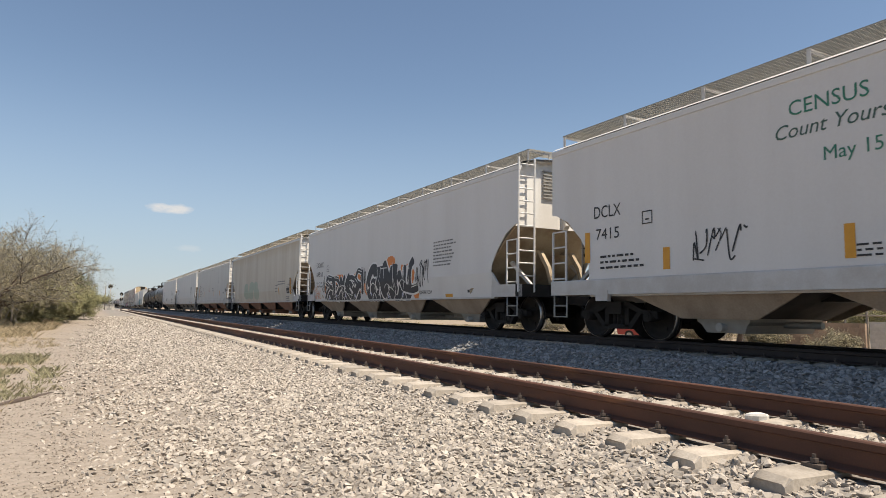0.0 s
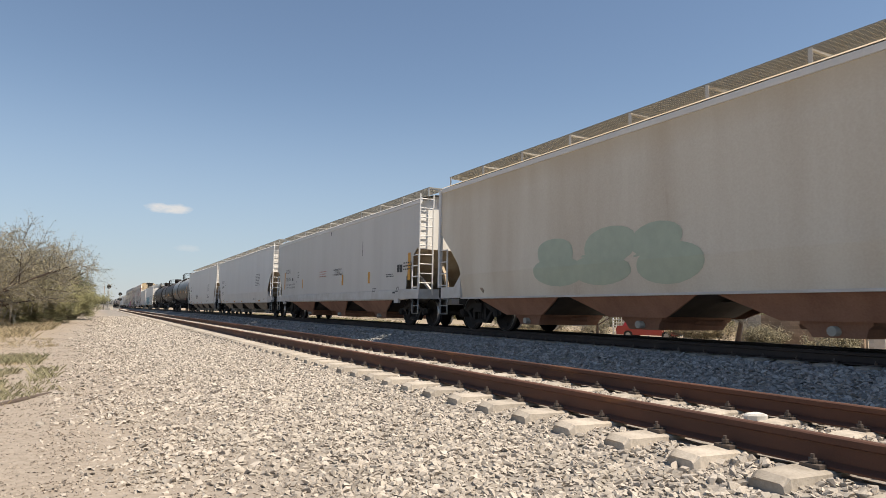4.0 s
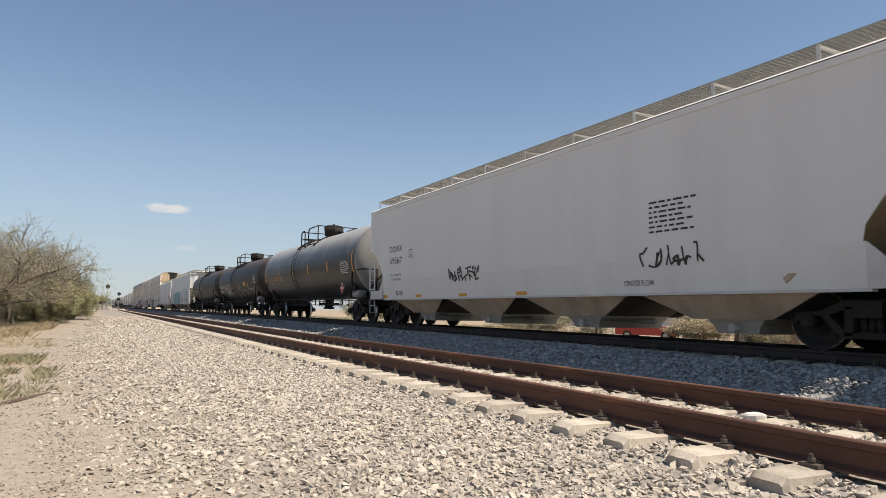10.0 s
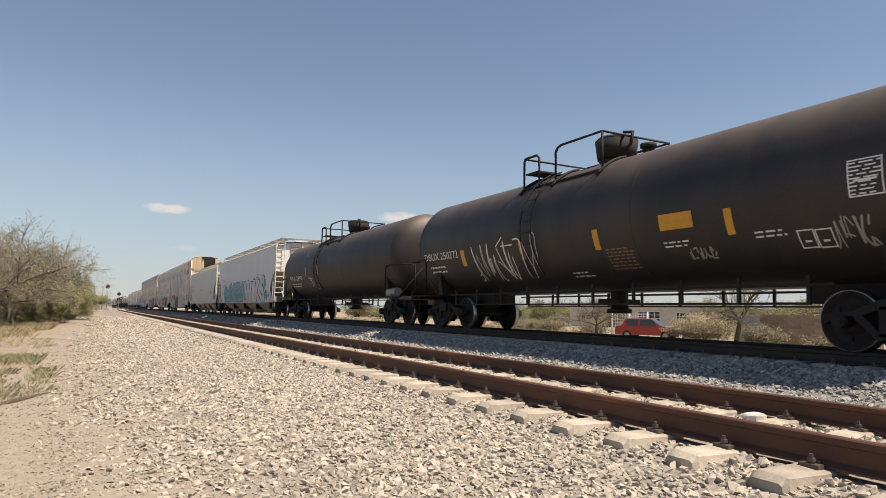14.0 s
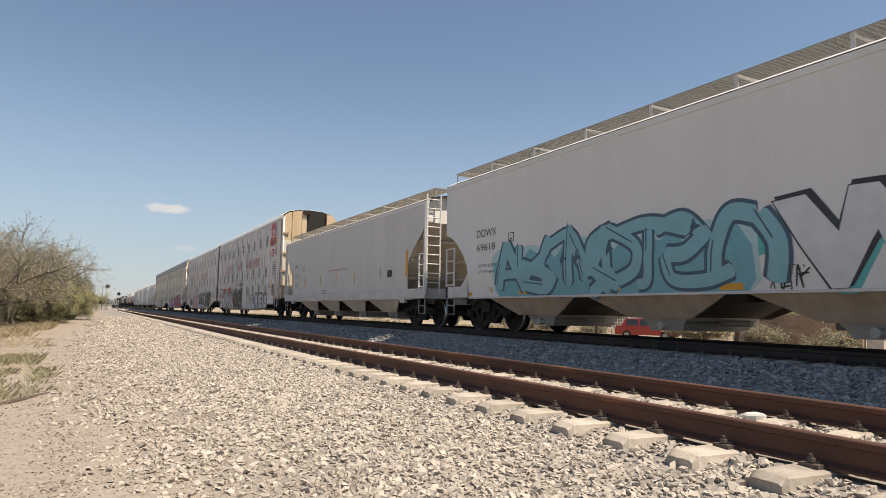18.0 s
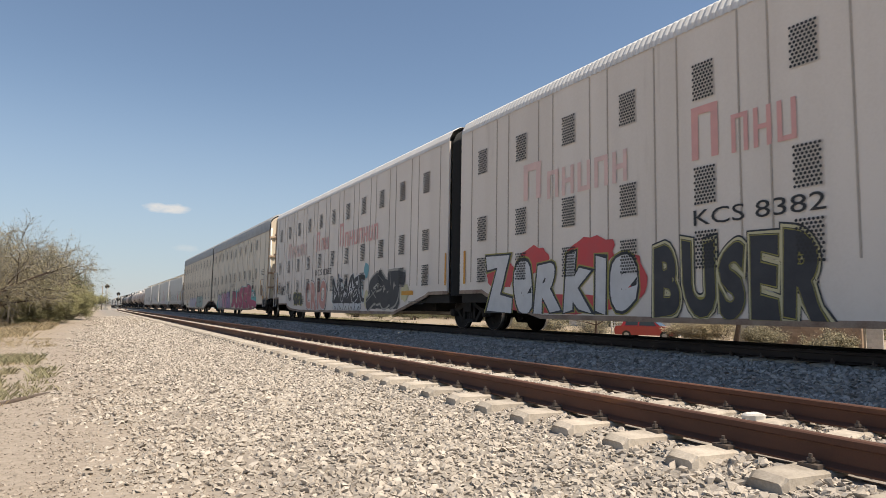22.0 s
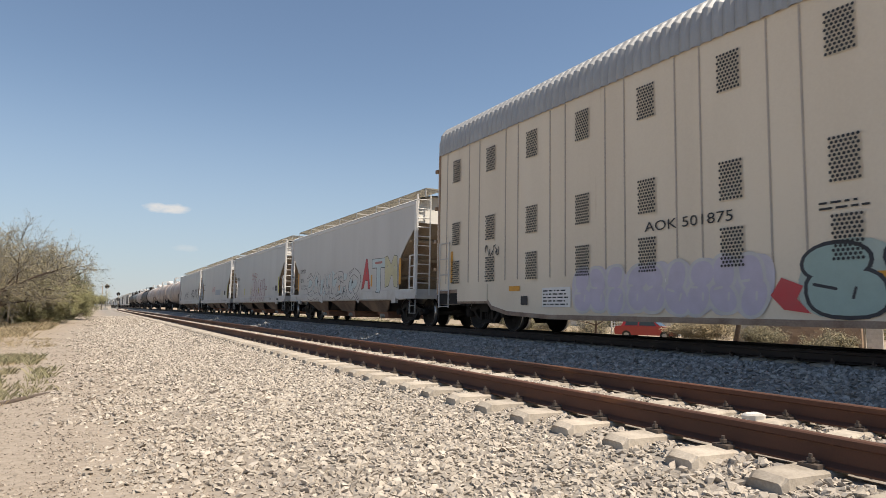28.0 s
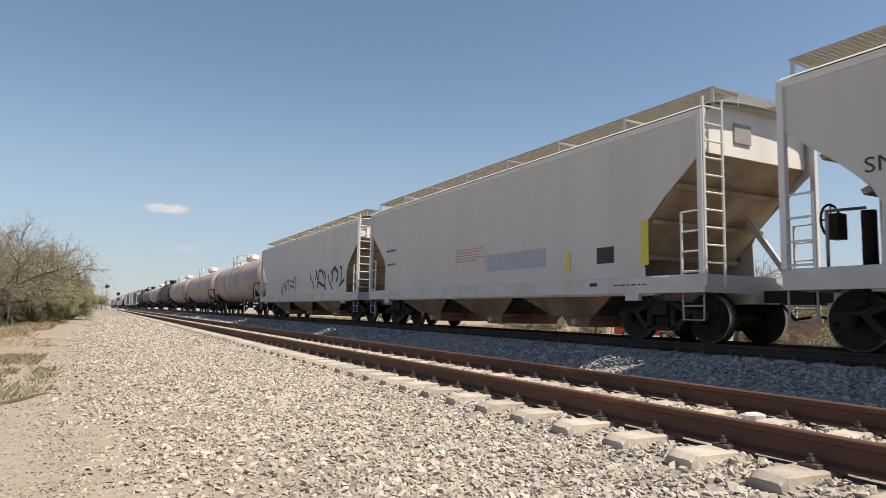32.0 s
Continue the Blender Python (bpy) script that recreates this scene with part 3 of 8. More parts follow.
def hopper(name, L, label, side="grey", end="white", slope="tan", bay="brown", zt=4.14, cut=1.26, zc=None, rounded=True, bays=4,
           zsill=0.89, zshelf=1.2, ledge=False, spin=True, board=True, group="covered hopper cars"):
    """A covered hopper car; its middle at the rail top is its origin."""
    car = thing(name, label, "railcar", group)
    H, hw = L / 2, 1.58
    zc = zc or (2.70 if rounded else 3.42)
    # side sheets: a panel with a cut-out at each lower end, over a strip that leans in towards the sill
    zb = zshelf if ledge else zshelf + 0.33
    car["ledge"] = ledge
    if rounded:
        cutp = [(0, zc), (0.18, zc - 0.03), (cut * 0.45, zc - 0.22), (cut * 0.78, zc - 0.62), (cut * 0.97, zc - 0.95), (cut, zb)]
    else:
        cutp = [(0, zc + 0.05), (0.04, zc - 0.1), (cut * 0.3, zc - 0.42), (cut * 0.62, zc - 0.78), (cut * 0.9, zc - 1.15), (cut, zc - 1.4), (cut * 0.97, zb)]
    for s in (-1, 1):
        g = Geo()
        poly = [(-H, zt)] + [(-H + a, z) for a, z in cutp] + [(H - a, z) for a, z in reversed(cutp)] + [(H, zt)]
        rows = [(s * hw, a, z) for a, z in poly]
        g.loft([rows, [(x - s * 0.025, y, z) for x, y, z in rows]])
        part("side_sheet", g, M[side], car)
        e = H - cut * 0.97
        if ledge:
            sill = [(s * (hw - 0.1), zsill), (s * (hw + 0.03), zsill), (s * (hw + 0.03), zshelf - 0.02), (s * (hw + 0.015), zshelf + 0.005), (s * (hw - 0.1), zshelf + 0.005)]
            part("side_sill", Geo().prism(sill, "y", -H, H), M["sill"], car)
            for f in (-1, 1):
                part("jack_pad", Geo().box(*sorted((s * (hw - 0.05), s * (hw + 0.045))), *sorted((f * (H - 1.5), f * (H - 1.85))), zsill - 0.13, zsill + 0.08), M["sill"], car)
        else:
            g = Geo()
            g.prism([(s * hw, zb), (s * (hw - 0.03), zb + 0.0), (s * (hw - 0.14), zsill), (s * (hw - 0.1), zsill)], "y", -e, e)
            part("lower_side", g, M["white" if side == "grey" else side], car)
            for f in (-1, 1):
                g = Geo()
                g.box(*sorted((s * (hw - 0.12), s * (hw - 0.004))), *sorted((f * H, f * (H - cut * 0.97))), zsill, zshelf)
                g.prism([(f * (H - cut * 0.97), zshelf), (f * (H - cut * 0.97), zb), (f * (H - cut * 0.7), zshelf)], "x", *sorted((s * (hw - 0.05), s * (hw - 0.008))))
                part("end_beam", g, M["sill"], car)
        part("side_flange", Geo().box(*sorted((s * (hw - 0.2), s * (hw - 0.07))), -H + 1.2, H - 1.2, zsill - 0.035, zsill + 0.01), M["sill"], car)
        g = Geo()
        g.prism([(s * (hw - 0.06), zt - 0.11), (s * (hw + 0.022), zt - 0.09), (s * (hw + 0.025), zt + 0.02), (s * (hw - 0.1), zt + 0.06)], "y", -H, H)
        part("top_chord", g, M["white"], car)
    g = Geo()
    prof = [(hw * math.sin(a), zt + 0.02 + 0.26 * math.cos(a)) for a in np.linspace(-1.45, 1.45, 13)]
    g.loft([[(x, y, z) for x, z in prof] for y in (-H, H)], closed=False, caps=False, smooth=True)
    g.loft([[(x, y, z - 0.05) for x, z in prof] for y in (-H, H)], closed=False, caps=False, smooth=True)
    part("roof", g, M[side], car)
    g = Geo()
    g.box(-0.33, 0.33, -H + 0.6, H - 0.6, zt + 0.2, zt + 0.4)
    part("hatch_trough", g, M[side], car)
    # ends: upper end wall, slope sheet, bracing
    for s in (-1, 1):
        e = s * H
        inn = s * (H - 0.22)
        g = Geo()
        g.prism([(-hw + 0.05, zc - 0.05), (hw - 0.05, zc - 0.05), (hw - 0.05, zt), (hw * 0.6, zt + 0.2), (0, zt + 0.27), (-hw * 0.6, zt + 0.2), (-hw + 0.05, zt)], "y", inn - 0.03, inn + 0.03)
        part("end_wall", g, M["end_white"], car)
        g = Geo()
        g.prism([(inn, zc), (inn - s * 0.0, zc - 0.05), (inn - s * 2.2, zshelf - 0.2), (inn - s * 2.25, zshelf - 0.12)], "x", -hw + 0.06, hw - 0.06)
        part("slope_sheet", g, M[slope], car)
        g = Geo()
        for sx in (-1.0, 1.0) if rounded else (1.0,) if slope != "cream_bay" else ():
            g = Geo()
            g.prism([(e - s * 0.08, zshelf - 0.1), (e - s * 0.2, zshelf - 0.1), (inn - s * 1.0, zc - 0.9), (inn - s * 0.88, zc - 0.85)], "x", sx - 0.035, sx + 0.035)
            part("end_brace", g, M["sill"], car)
        if rounded:
            part("end_rib", Geo().prism([(inn + s * 0.03, zc - 0.1), (inn + s * 0.16, zc + 0.05), (inn + s * 0.12, zt + 0.22), (inn + s * 0.03, zt + 0.24)], "x", -0.07, 0.07), M["end_white"], car)
            for k in range(9):
                part("louvre", Geo().box(-0.72, -0.2, *sorted((inn + s * 0.03, inn + s * 0.09)), zt - 0.72 + 0.085 * k, zt - 0.685 + 0.085 * k), M["galv"], car)
            for sx in (-0.5, 0.5):
                bend = [(e - s * 0.12, zshelf), (e - s * 0.28, zshelf + 0.42), (e - s * 0.62, zshelf + 0.85), (inn - s * 0.75, zc - 0.62)]
                part("end_brace", Geo().prism(bend + [(y + s * 0.1, z + 0.06) for y, z in reversed(bend)], "x", sx - 0.05, sx + 0.05), M[slope], car)
        if not rounded:
            part("tack_board", Geo().box(-0.55, -0.1, *sorted((inn + s * 0.03, inn + s * 0.06)), zt - 0.42, zt - 0.05), M["galv"], car)
            for sx in (-1, 1):
                part("corner_post", Geo().box(sx * hw - 0.05, sx * hw + 0.05, *sorted((e, e - s * 0.1)), zshelf, zt), M[end], car)
        g = Geo()
        g.box(-hw, hw, *sorted((e, e - s * 0.12)), zsill, zshelf)
        g.box(-0.35, 0.35, *sorted((e, e - s * 2.6)), 0.72, 1.1)
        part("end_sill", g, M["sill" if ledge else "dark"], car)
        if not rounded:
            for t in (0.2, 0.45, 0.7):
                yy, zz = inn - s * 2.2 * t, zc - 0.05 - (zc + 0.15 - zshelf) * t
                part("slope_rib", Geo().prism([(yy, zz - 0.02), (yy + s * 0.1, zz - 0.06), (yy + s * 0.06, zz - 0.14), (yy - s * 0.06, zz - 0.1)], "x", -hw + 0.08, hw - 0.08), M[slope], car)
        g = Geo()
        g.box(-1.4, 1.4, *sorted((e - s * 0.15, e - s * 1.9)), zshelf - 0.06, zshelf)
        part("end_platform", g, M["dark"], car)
    # bays
    w = 3.88 if L > 18 and bays == 4 else (L - 4.6) / bays
    span = w * bays
    for i in range(bays):
        c = -span / 2 + w * (i + 0.5)
        g = Geo()
        top, mid, bot = zsill + 0.03, 0.46, 0.2

        def ring(hx, hy, hm, z):
            """Eight corners: hy half as long at the sides, hm at the middle."""
            return [(a * hx, c + b * hy, z) if k else (a * 0.35, c + b * hm, z) for a, b, k in
                    ((-1, 1, 1), (-1, 1, 0), (1, 1, 0), (1, 1, 1), (1, -1, 1), (1, -1, 0), (-1, -1, 0), (-1, -1, 1))]

        # near-black core puts the shade between and under the bays into its colour
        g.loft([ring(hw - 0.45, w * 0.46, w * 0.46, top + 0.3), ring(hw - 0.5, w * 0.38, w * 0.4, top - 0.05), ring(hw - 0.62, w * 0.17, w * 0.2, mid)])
        b = part("hopper_bay", g, M["bay_shade"], car)
        for sx in (-1, 1):
            wide, slim = w * 0.46, w * 0.2
            g = Geo()
            sheet = ((hw - 0.15, wide, top + 0.02), (hw - 0.19, wide * 0.96, top - 0.07), (hw - 0.38, slim * 1.45, mid + 0.13), (hw - 0.46, slim, mid - 0.02))
            front = [(sx * x, c + y, z) for x, y, z in sheet] + [(sx * x, c - y, z) for x, y, z in reversed(sheet)]
            g.loft([front, [(x - sx * 0.03, y, z) for x, y, z in front]])
            part("bay_sheet", g, M[bay], b)
            part("bay_rib", Geo().box(*sorted((sx * (hw - 0.24), sx * (hw - 0.15))), c - w * 0.44, c + w * 0.44, top - 0.03, top + 0.01), M[bay], b)
        g = Geo()
        g.loft([ring(hw - 0.58, w * 0.14, w * 0.16, mid + 0.02), ring(hw - 0.6, w * 0.14, w * 0.16, mid - 0.06), ring(hw - 0.62, w * 0.12, w * 0.13, mid - 0.12), ring(hw - 0.66, w * 0.1, w * 0.11, bot)])
        g.cyl((0.0, c - w * 0.3, mid - 0.1), (0.0, c + w * 0.3, mid - 0.1), 0.06, 8)
        part("outlet_gate", g, M["galv" if bay in ("brown", "cream_bay") else "red_bay"], b)
        part("discharge_pipe", Geo().cyl((-hw + 0.5, c, mid - 0.16), (hw - 0.5, c, mid - 0.16), 0.075, 10), M["galv"], b)
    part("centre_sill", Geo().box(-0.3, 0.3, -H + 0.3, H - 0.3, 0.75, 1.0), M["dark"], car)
    # ladders and steps
    for s in (-1, 1):
        for e in (-1, 1):
            y = e * H
            tall = e * s > 0
            if tall:
                part("ladder", ladder(((s * hw, y, zshelf - 0.2), (s * (hw - 0.48), y, zshelf - 0.2)), ((s * hw, y, zt + 0.22), (s * (hw - 0.48), y, zt + 0.22)), 10), M["white"], car)
            part("ladder", ladder(((s * hw, y - e * 0.04, zshelf), (s * hw, y - e * 0.5, zshelf)), ((s * hw, y - e * 0.04, 2.3), (s * hw, y - e * 0.5, 2.3)), 4, first=0.05, last=1.0), M["white"], car)
            g = Geo()
            g.pipe([(s * (hw - 0.02), y - e * 0.06, zsill + 0.1), (s * (hw - 0.02), y - e * 0.06, 0.42), (s * (hw - 0.02), y - e * 0.5, 0.42), (s * (hw - 0.02), y - e * 0.5, zsill + 0.1)], 0.018)
            g.cyl((s * (hw - 0.02), y - e * 0.06, 0.66), (s * (hw - 0.02), y - e * 0.5, 0.66), 0.016, 6)
            part("sill_step", g, M["galv"], car)
    # running boards on the roof
    if board:
        for s in (-1, 1):
            x0, x1, z = s * 1.27, s * 0.62, zt + 0.46
            g = Geo()
            for k in range(15):
                x = x0 + (x1 - x0) * k / 14
                g.box(x - 0.006, x + 0.006, -H, H, z - 0.022, z)
            for k in range(int(L / 0.09)):
                y = -H + 0.06 + 0.09 * k
                g.box(min(x0, x1), max(x0, x1), y - 0.006, y + 0.006, z - 0.02, z - 0.004)
            rb = part("running_board", g, M["board_tan" if ledge and not rounded else "board"], car, "galvanised open-mesh walkway")
            n = int(L / 1.9)
            for k in range(n + 1):
                y = -H + 0.05 + (L - 0.1) * k / n
                g = Geo()
                g.prism([(x0, z - 0.03), (x1, z - 0.03), (x1, z - 0.09), (x0 + s * 0.0, z - 0.06)], "y", y - 0.025, y + 0.025)
                g.box(*sorted((x0 - s * 0.012, x0 + s * 0.0)), y - 0.035, y + 0.035, zt + 0.12, z - 0.02).cyl((x1, y, z - 0.05), (s * 0.6, y, zt + 0.2), 0.02, 6)
                part("bracket", g, M["sill"], rb)
        for e in (-1, 1):
            g = Geo()
            for k in range(7):
                y = e * (H - 0.08 * k)
                g.box(-1.27, 1.27, y - 0.007, y + 0.007, zt + 0.43, zt + 0.46)
            tagged(part("end_walkway", g, M["board"], car), kind="stuff")
    for y in (-H + 1.5, H - 1.5):
        add_truck(car, y, spin)
    coupler(car, L)
    # brake wheel and gear on the trailing end
    g = Geo()
    c = Vector((-0.55, H - 0.12, 2.0))
    pts = [c + Vector((0.26 * math.cos(a), 0, 0.26 * math.sin(a))) for a in np.linspace(0, 2 * math.pi, 17)]
    g.pipe(pts, 0.016)
    for k in range(4):
        g.cyl(c, pts[k * 4], 0.014, 6)
    g.box(c.x - 0.12, c.x + 0.12, H - 0.3, H - 0.14, 1.7, 2.1)
    part("hand_brake", g, M["dark"], car)
    part("brake_cylinder", Geo().cyl((-0.2, H - 0.5, zshelf), (-0.2, H - 0.5, 2.15), 0.11, 12), M["dark"], car)
    part("brake_pipe", Geo().pipe([(-0.95, H - 0.3, zshelf), (-0.95, H - 0.3, 2.1), (-0.2, H - 0.45, 2.2)], 0.025), M["galv"], car)
    return car


def tank(name, L, label, paint="black", spin=True, r=1.52, zc=2.5, rail_h=0.48, plat=0.0, group="tank cars"):
    """A tank car; its middle at the rail top is its origin."""
    car = thing(name, label, "railcar", group)
    H = L / 2
    b, head = H - 0.18, 0.55
    n = 48
    ring = lambda y, q: [(q * math.cos(a), y, zc + q * math.sin(a)) for a in (2 * math.pi * i / n for i in range(n))]
    rings = [(-b + head - head * math.cos(a), r * math.sin(a) ** 0.65) for a in np.linspace(0.03, math.pi / 2, 14)]
    full = rings + [(-y, q) for y, q in reversed(rings)]
    g = Geo()
    g.loft([ring(y, q) for y, q in full], smooth=True)
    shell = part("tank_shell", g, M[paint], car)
    if paint == "black":
        for e in (-1, 1):
            part("tank_head", Geo().loft([ring(e * y, q + 0.004) for y, q in rings], smooth=True), M["dusty_head"], shell, "tank end pale with dust")
    for y in (-b + head, -1.9, 1.9, b - head):
        g = Geo()
        g.loft([ring(y - 0.03, r + 0.001), ring(y - 0.018, r + 0.007), ring(y + 0.018, r + 0.007), ring(y + 0.03, r + 0.001)], caps=False, smooth=True)
        part("weld_seam", g, M[paint], shell)
    for e in (-1, 1):
        g = Geo()
        g.box(-0.35, 0.35, *sorted((e * H, e * (H - 3.4))), 0.72, 1.06)
        g.box(-1.45, 1.45, *sorted((e * H, e * (H - 0.1))), 0.88, 1.0)
        g.prism([(-1.2, 1.0), (1.2, 1.0), (1.35, 2.1), (1.1, 1.75), (0.6, 1.2), (-0.6, 1.2), (-1.1, 1.75), (-1.35, 2.1)], "y", e * (H - 1.6) - 0.14, e * (H - 1.6) + 0.14)
        g.box(-1.45, 1.45, *sorted((e * (H - 0.1), e * (H - 1.3))), 0.96, 0.99)
        part("end_frame", g, M["dark"], car)
        for sx in (-1, 1):
            g = Geo()
            g.pipe([(sx * 1.5, e * (H - 1.15), 1.0), (sx * 1.5, e * (H - 1.15), 2.02), (sx * 1.5, e * (H - 1.05), 2.1), (sx * 1.46, e * (H - 0.02), 2.1), (sx * 0.9, e * (H + 0.04), 2.1), (sx * 0.9, e * (H + 0.04), 1.0)], 0.024)
            g.pipe([(sx * 1.45, e * (H + 0.03), 1.0), (sx * 0.6, e * (H + 0.03), 1.98), (sx * 0.0, e * (H + 0.03), 1.0)], 0.026)
            part("end_railing", g, M["dark"], car)
            g = Geo()
            g.pipe([(sx * 1.45, e * (H - 0.2), 0.95), (sx * 1.45, e * (H - 0.2), 0.42), (sx * 1.45, e * (H - 0.65), 0.42), (sx * 1.45, e * (H - 0.65), 0.95)], 0.018)
            part("sill_step", g, M["dark"], car)
    for sx in (-1, 1):
        g = Geo()
        g.cyl((sx * 1.3, -b + 2.2, 0.98), (sx * 1.3, b - 2.2, 0.98), 0.025, 6).cyl((sx * 1.3, -b + 2.6, 0.70), (sx * 1.3, b - 2.6, 0.70), 0.02, 6)
        for y in np.linspace(-b + 2.6, b - 2.6, 10):
            g.box(sx * 1.3 - 0.02, sx * 1.3 + 0.02, y - 0.03, y + 0.03, 0.68, 1.12)
        part("side_pipe", g, M["dark"], car)
    g = Geo()
    g.cyl((0, 0, 0.6), (0, 0, 1.2), 0.2, 12).cyl((0, 0, 0.52), (0, 0, 0.62), 0.28, 12).box(-0.5, 0.5, -0.15, 0.15, 0.72, 0.84)
    part("bottom_outlet", g, M["dark"], car)
    # platform with its railing, dome and ladders
    top = zc + r
    low, t = top - 0.40, top + rail_h
    gear = M["white" if paint == "tantank" else "dark"]
    pl = part("platform", Geo().box(-1.06, -0.62, -0.65, 2.36, low, low + 0.04).box(0.62, 1.06, -0.65, 2.36, low, low + 0.04), gear, car, at=(0, plat, 0))
    part("cross_walk", Geo().box(-1.0, 1.0, 1.75, 2.3, top + 0.0, top + 0.04), gear, pl)
    for sx in (-1, 1):
        x = sx * 1.02
        part("railing", Geo().pipe([(x, 2.34, low), (x, 2.34, t - 0.12), (x, 2.26, t - 0.05), (x, 1.8, t - 0.05), (x, 1.7, t - 0.14), (x, 1.7, low)], 0.026), gear, pl)
        part("railing", Geo().pipe([(x, 1.04, low), (x, 1.04, t - 0.14), (x, 0.95, t - 0.03), (x, 0.8, t), (x, -0.6, t), (x, -0.6, low)], 0.026), gear, pl)
    part("end_rail", Geo().pipe([(-1.02, -0.6, t), (1.02, -0.6, t)], 0.024), gear, pl)
    part("end_rail", Geo().pipe([(-1.02, 2.34, t - 0.05), (1.02, 2.34, t - 0.05)], 0.024), gear, pl)
    g = Geo()
    g.cyl((0, 0.05, top - 0.15), (0, 0.05, top + 0.08), 0.40, 24).cyl((0, 0.05, top + 0.08), (0, 0.05, top + 0.52), 0.44, 24, r2=0.5).cyl((0, 0.05, top + 0.52), (0, 0.05, top + 0.6), 0.5, 24, r2=0.42)
    part("dome_housing", g, gear, pl)
    part("dome_handle", Geo().pipe([(-0.2, -0.42, top + 0.2), (-0.2, -0.62, top + 0.3), (-0.2, -0.68, top + 0.56), (-0.2, -0.4, top + 0.62)], 0.035), gear, pl)
    part("vent_valve", Geo().cyl((0, -0.95, top - 0.1), (0, -0.95, top + 0.16), 0.13, 12).cyl((0, -0.95, top + 0.16), (0, -0.95, top + 0.25), 0.18, 12), gear, pl)
    for sx in (-1, 1):
        g = Geo()
        pts = [(sx * (r + 0.09) * math.cos(a), zc + (r + 0.09) * math.sin(a)) for a in np.linspace(-0.75, 1.15, 12)]
        for y in (1.25, 1.68):
            g.pipe([(x, y, z) for x, z in pts], 0.012)
        for x, z in pts:
            g.cyl((x, 1.25, z), (x, 1.68, z), 0.009, 6)
        part("ladder", g, gear, car, at=(0, plat, 0))
        for y in (-0.6, 1.0, 2.3):
            pts = [(sx * (r + 0.03) * math.cos(a), y, zc + (r + 0.03) * math.sin(a)) for a in np.linspace(0.7, 1.35, 7)]
            part("strap", Geo().pipe(pts, 0.03), gear, pl)
    for y in (-H + 1.6, H - 1.6):
        add_truck(car, y, spin)
    coupler(car, L)
    part("air_reservoir", Geo().cyl((-1.1, -H + 1.7, 1.15), (-1.1, -H + 0.9, 1.15), 0.17, 14), M["galv"], car)
    return car


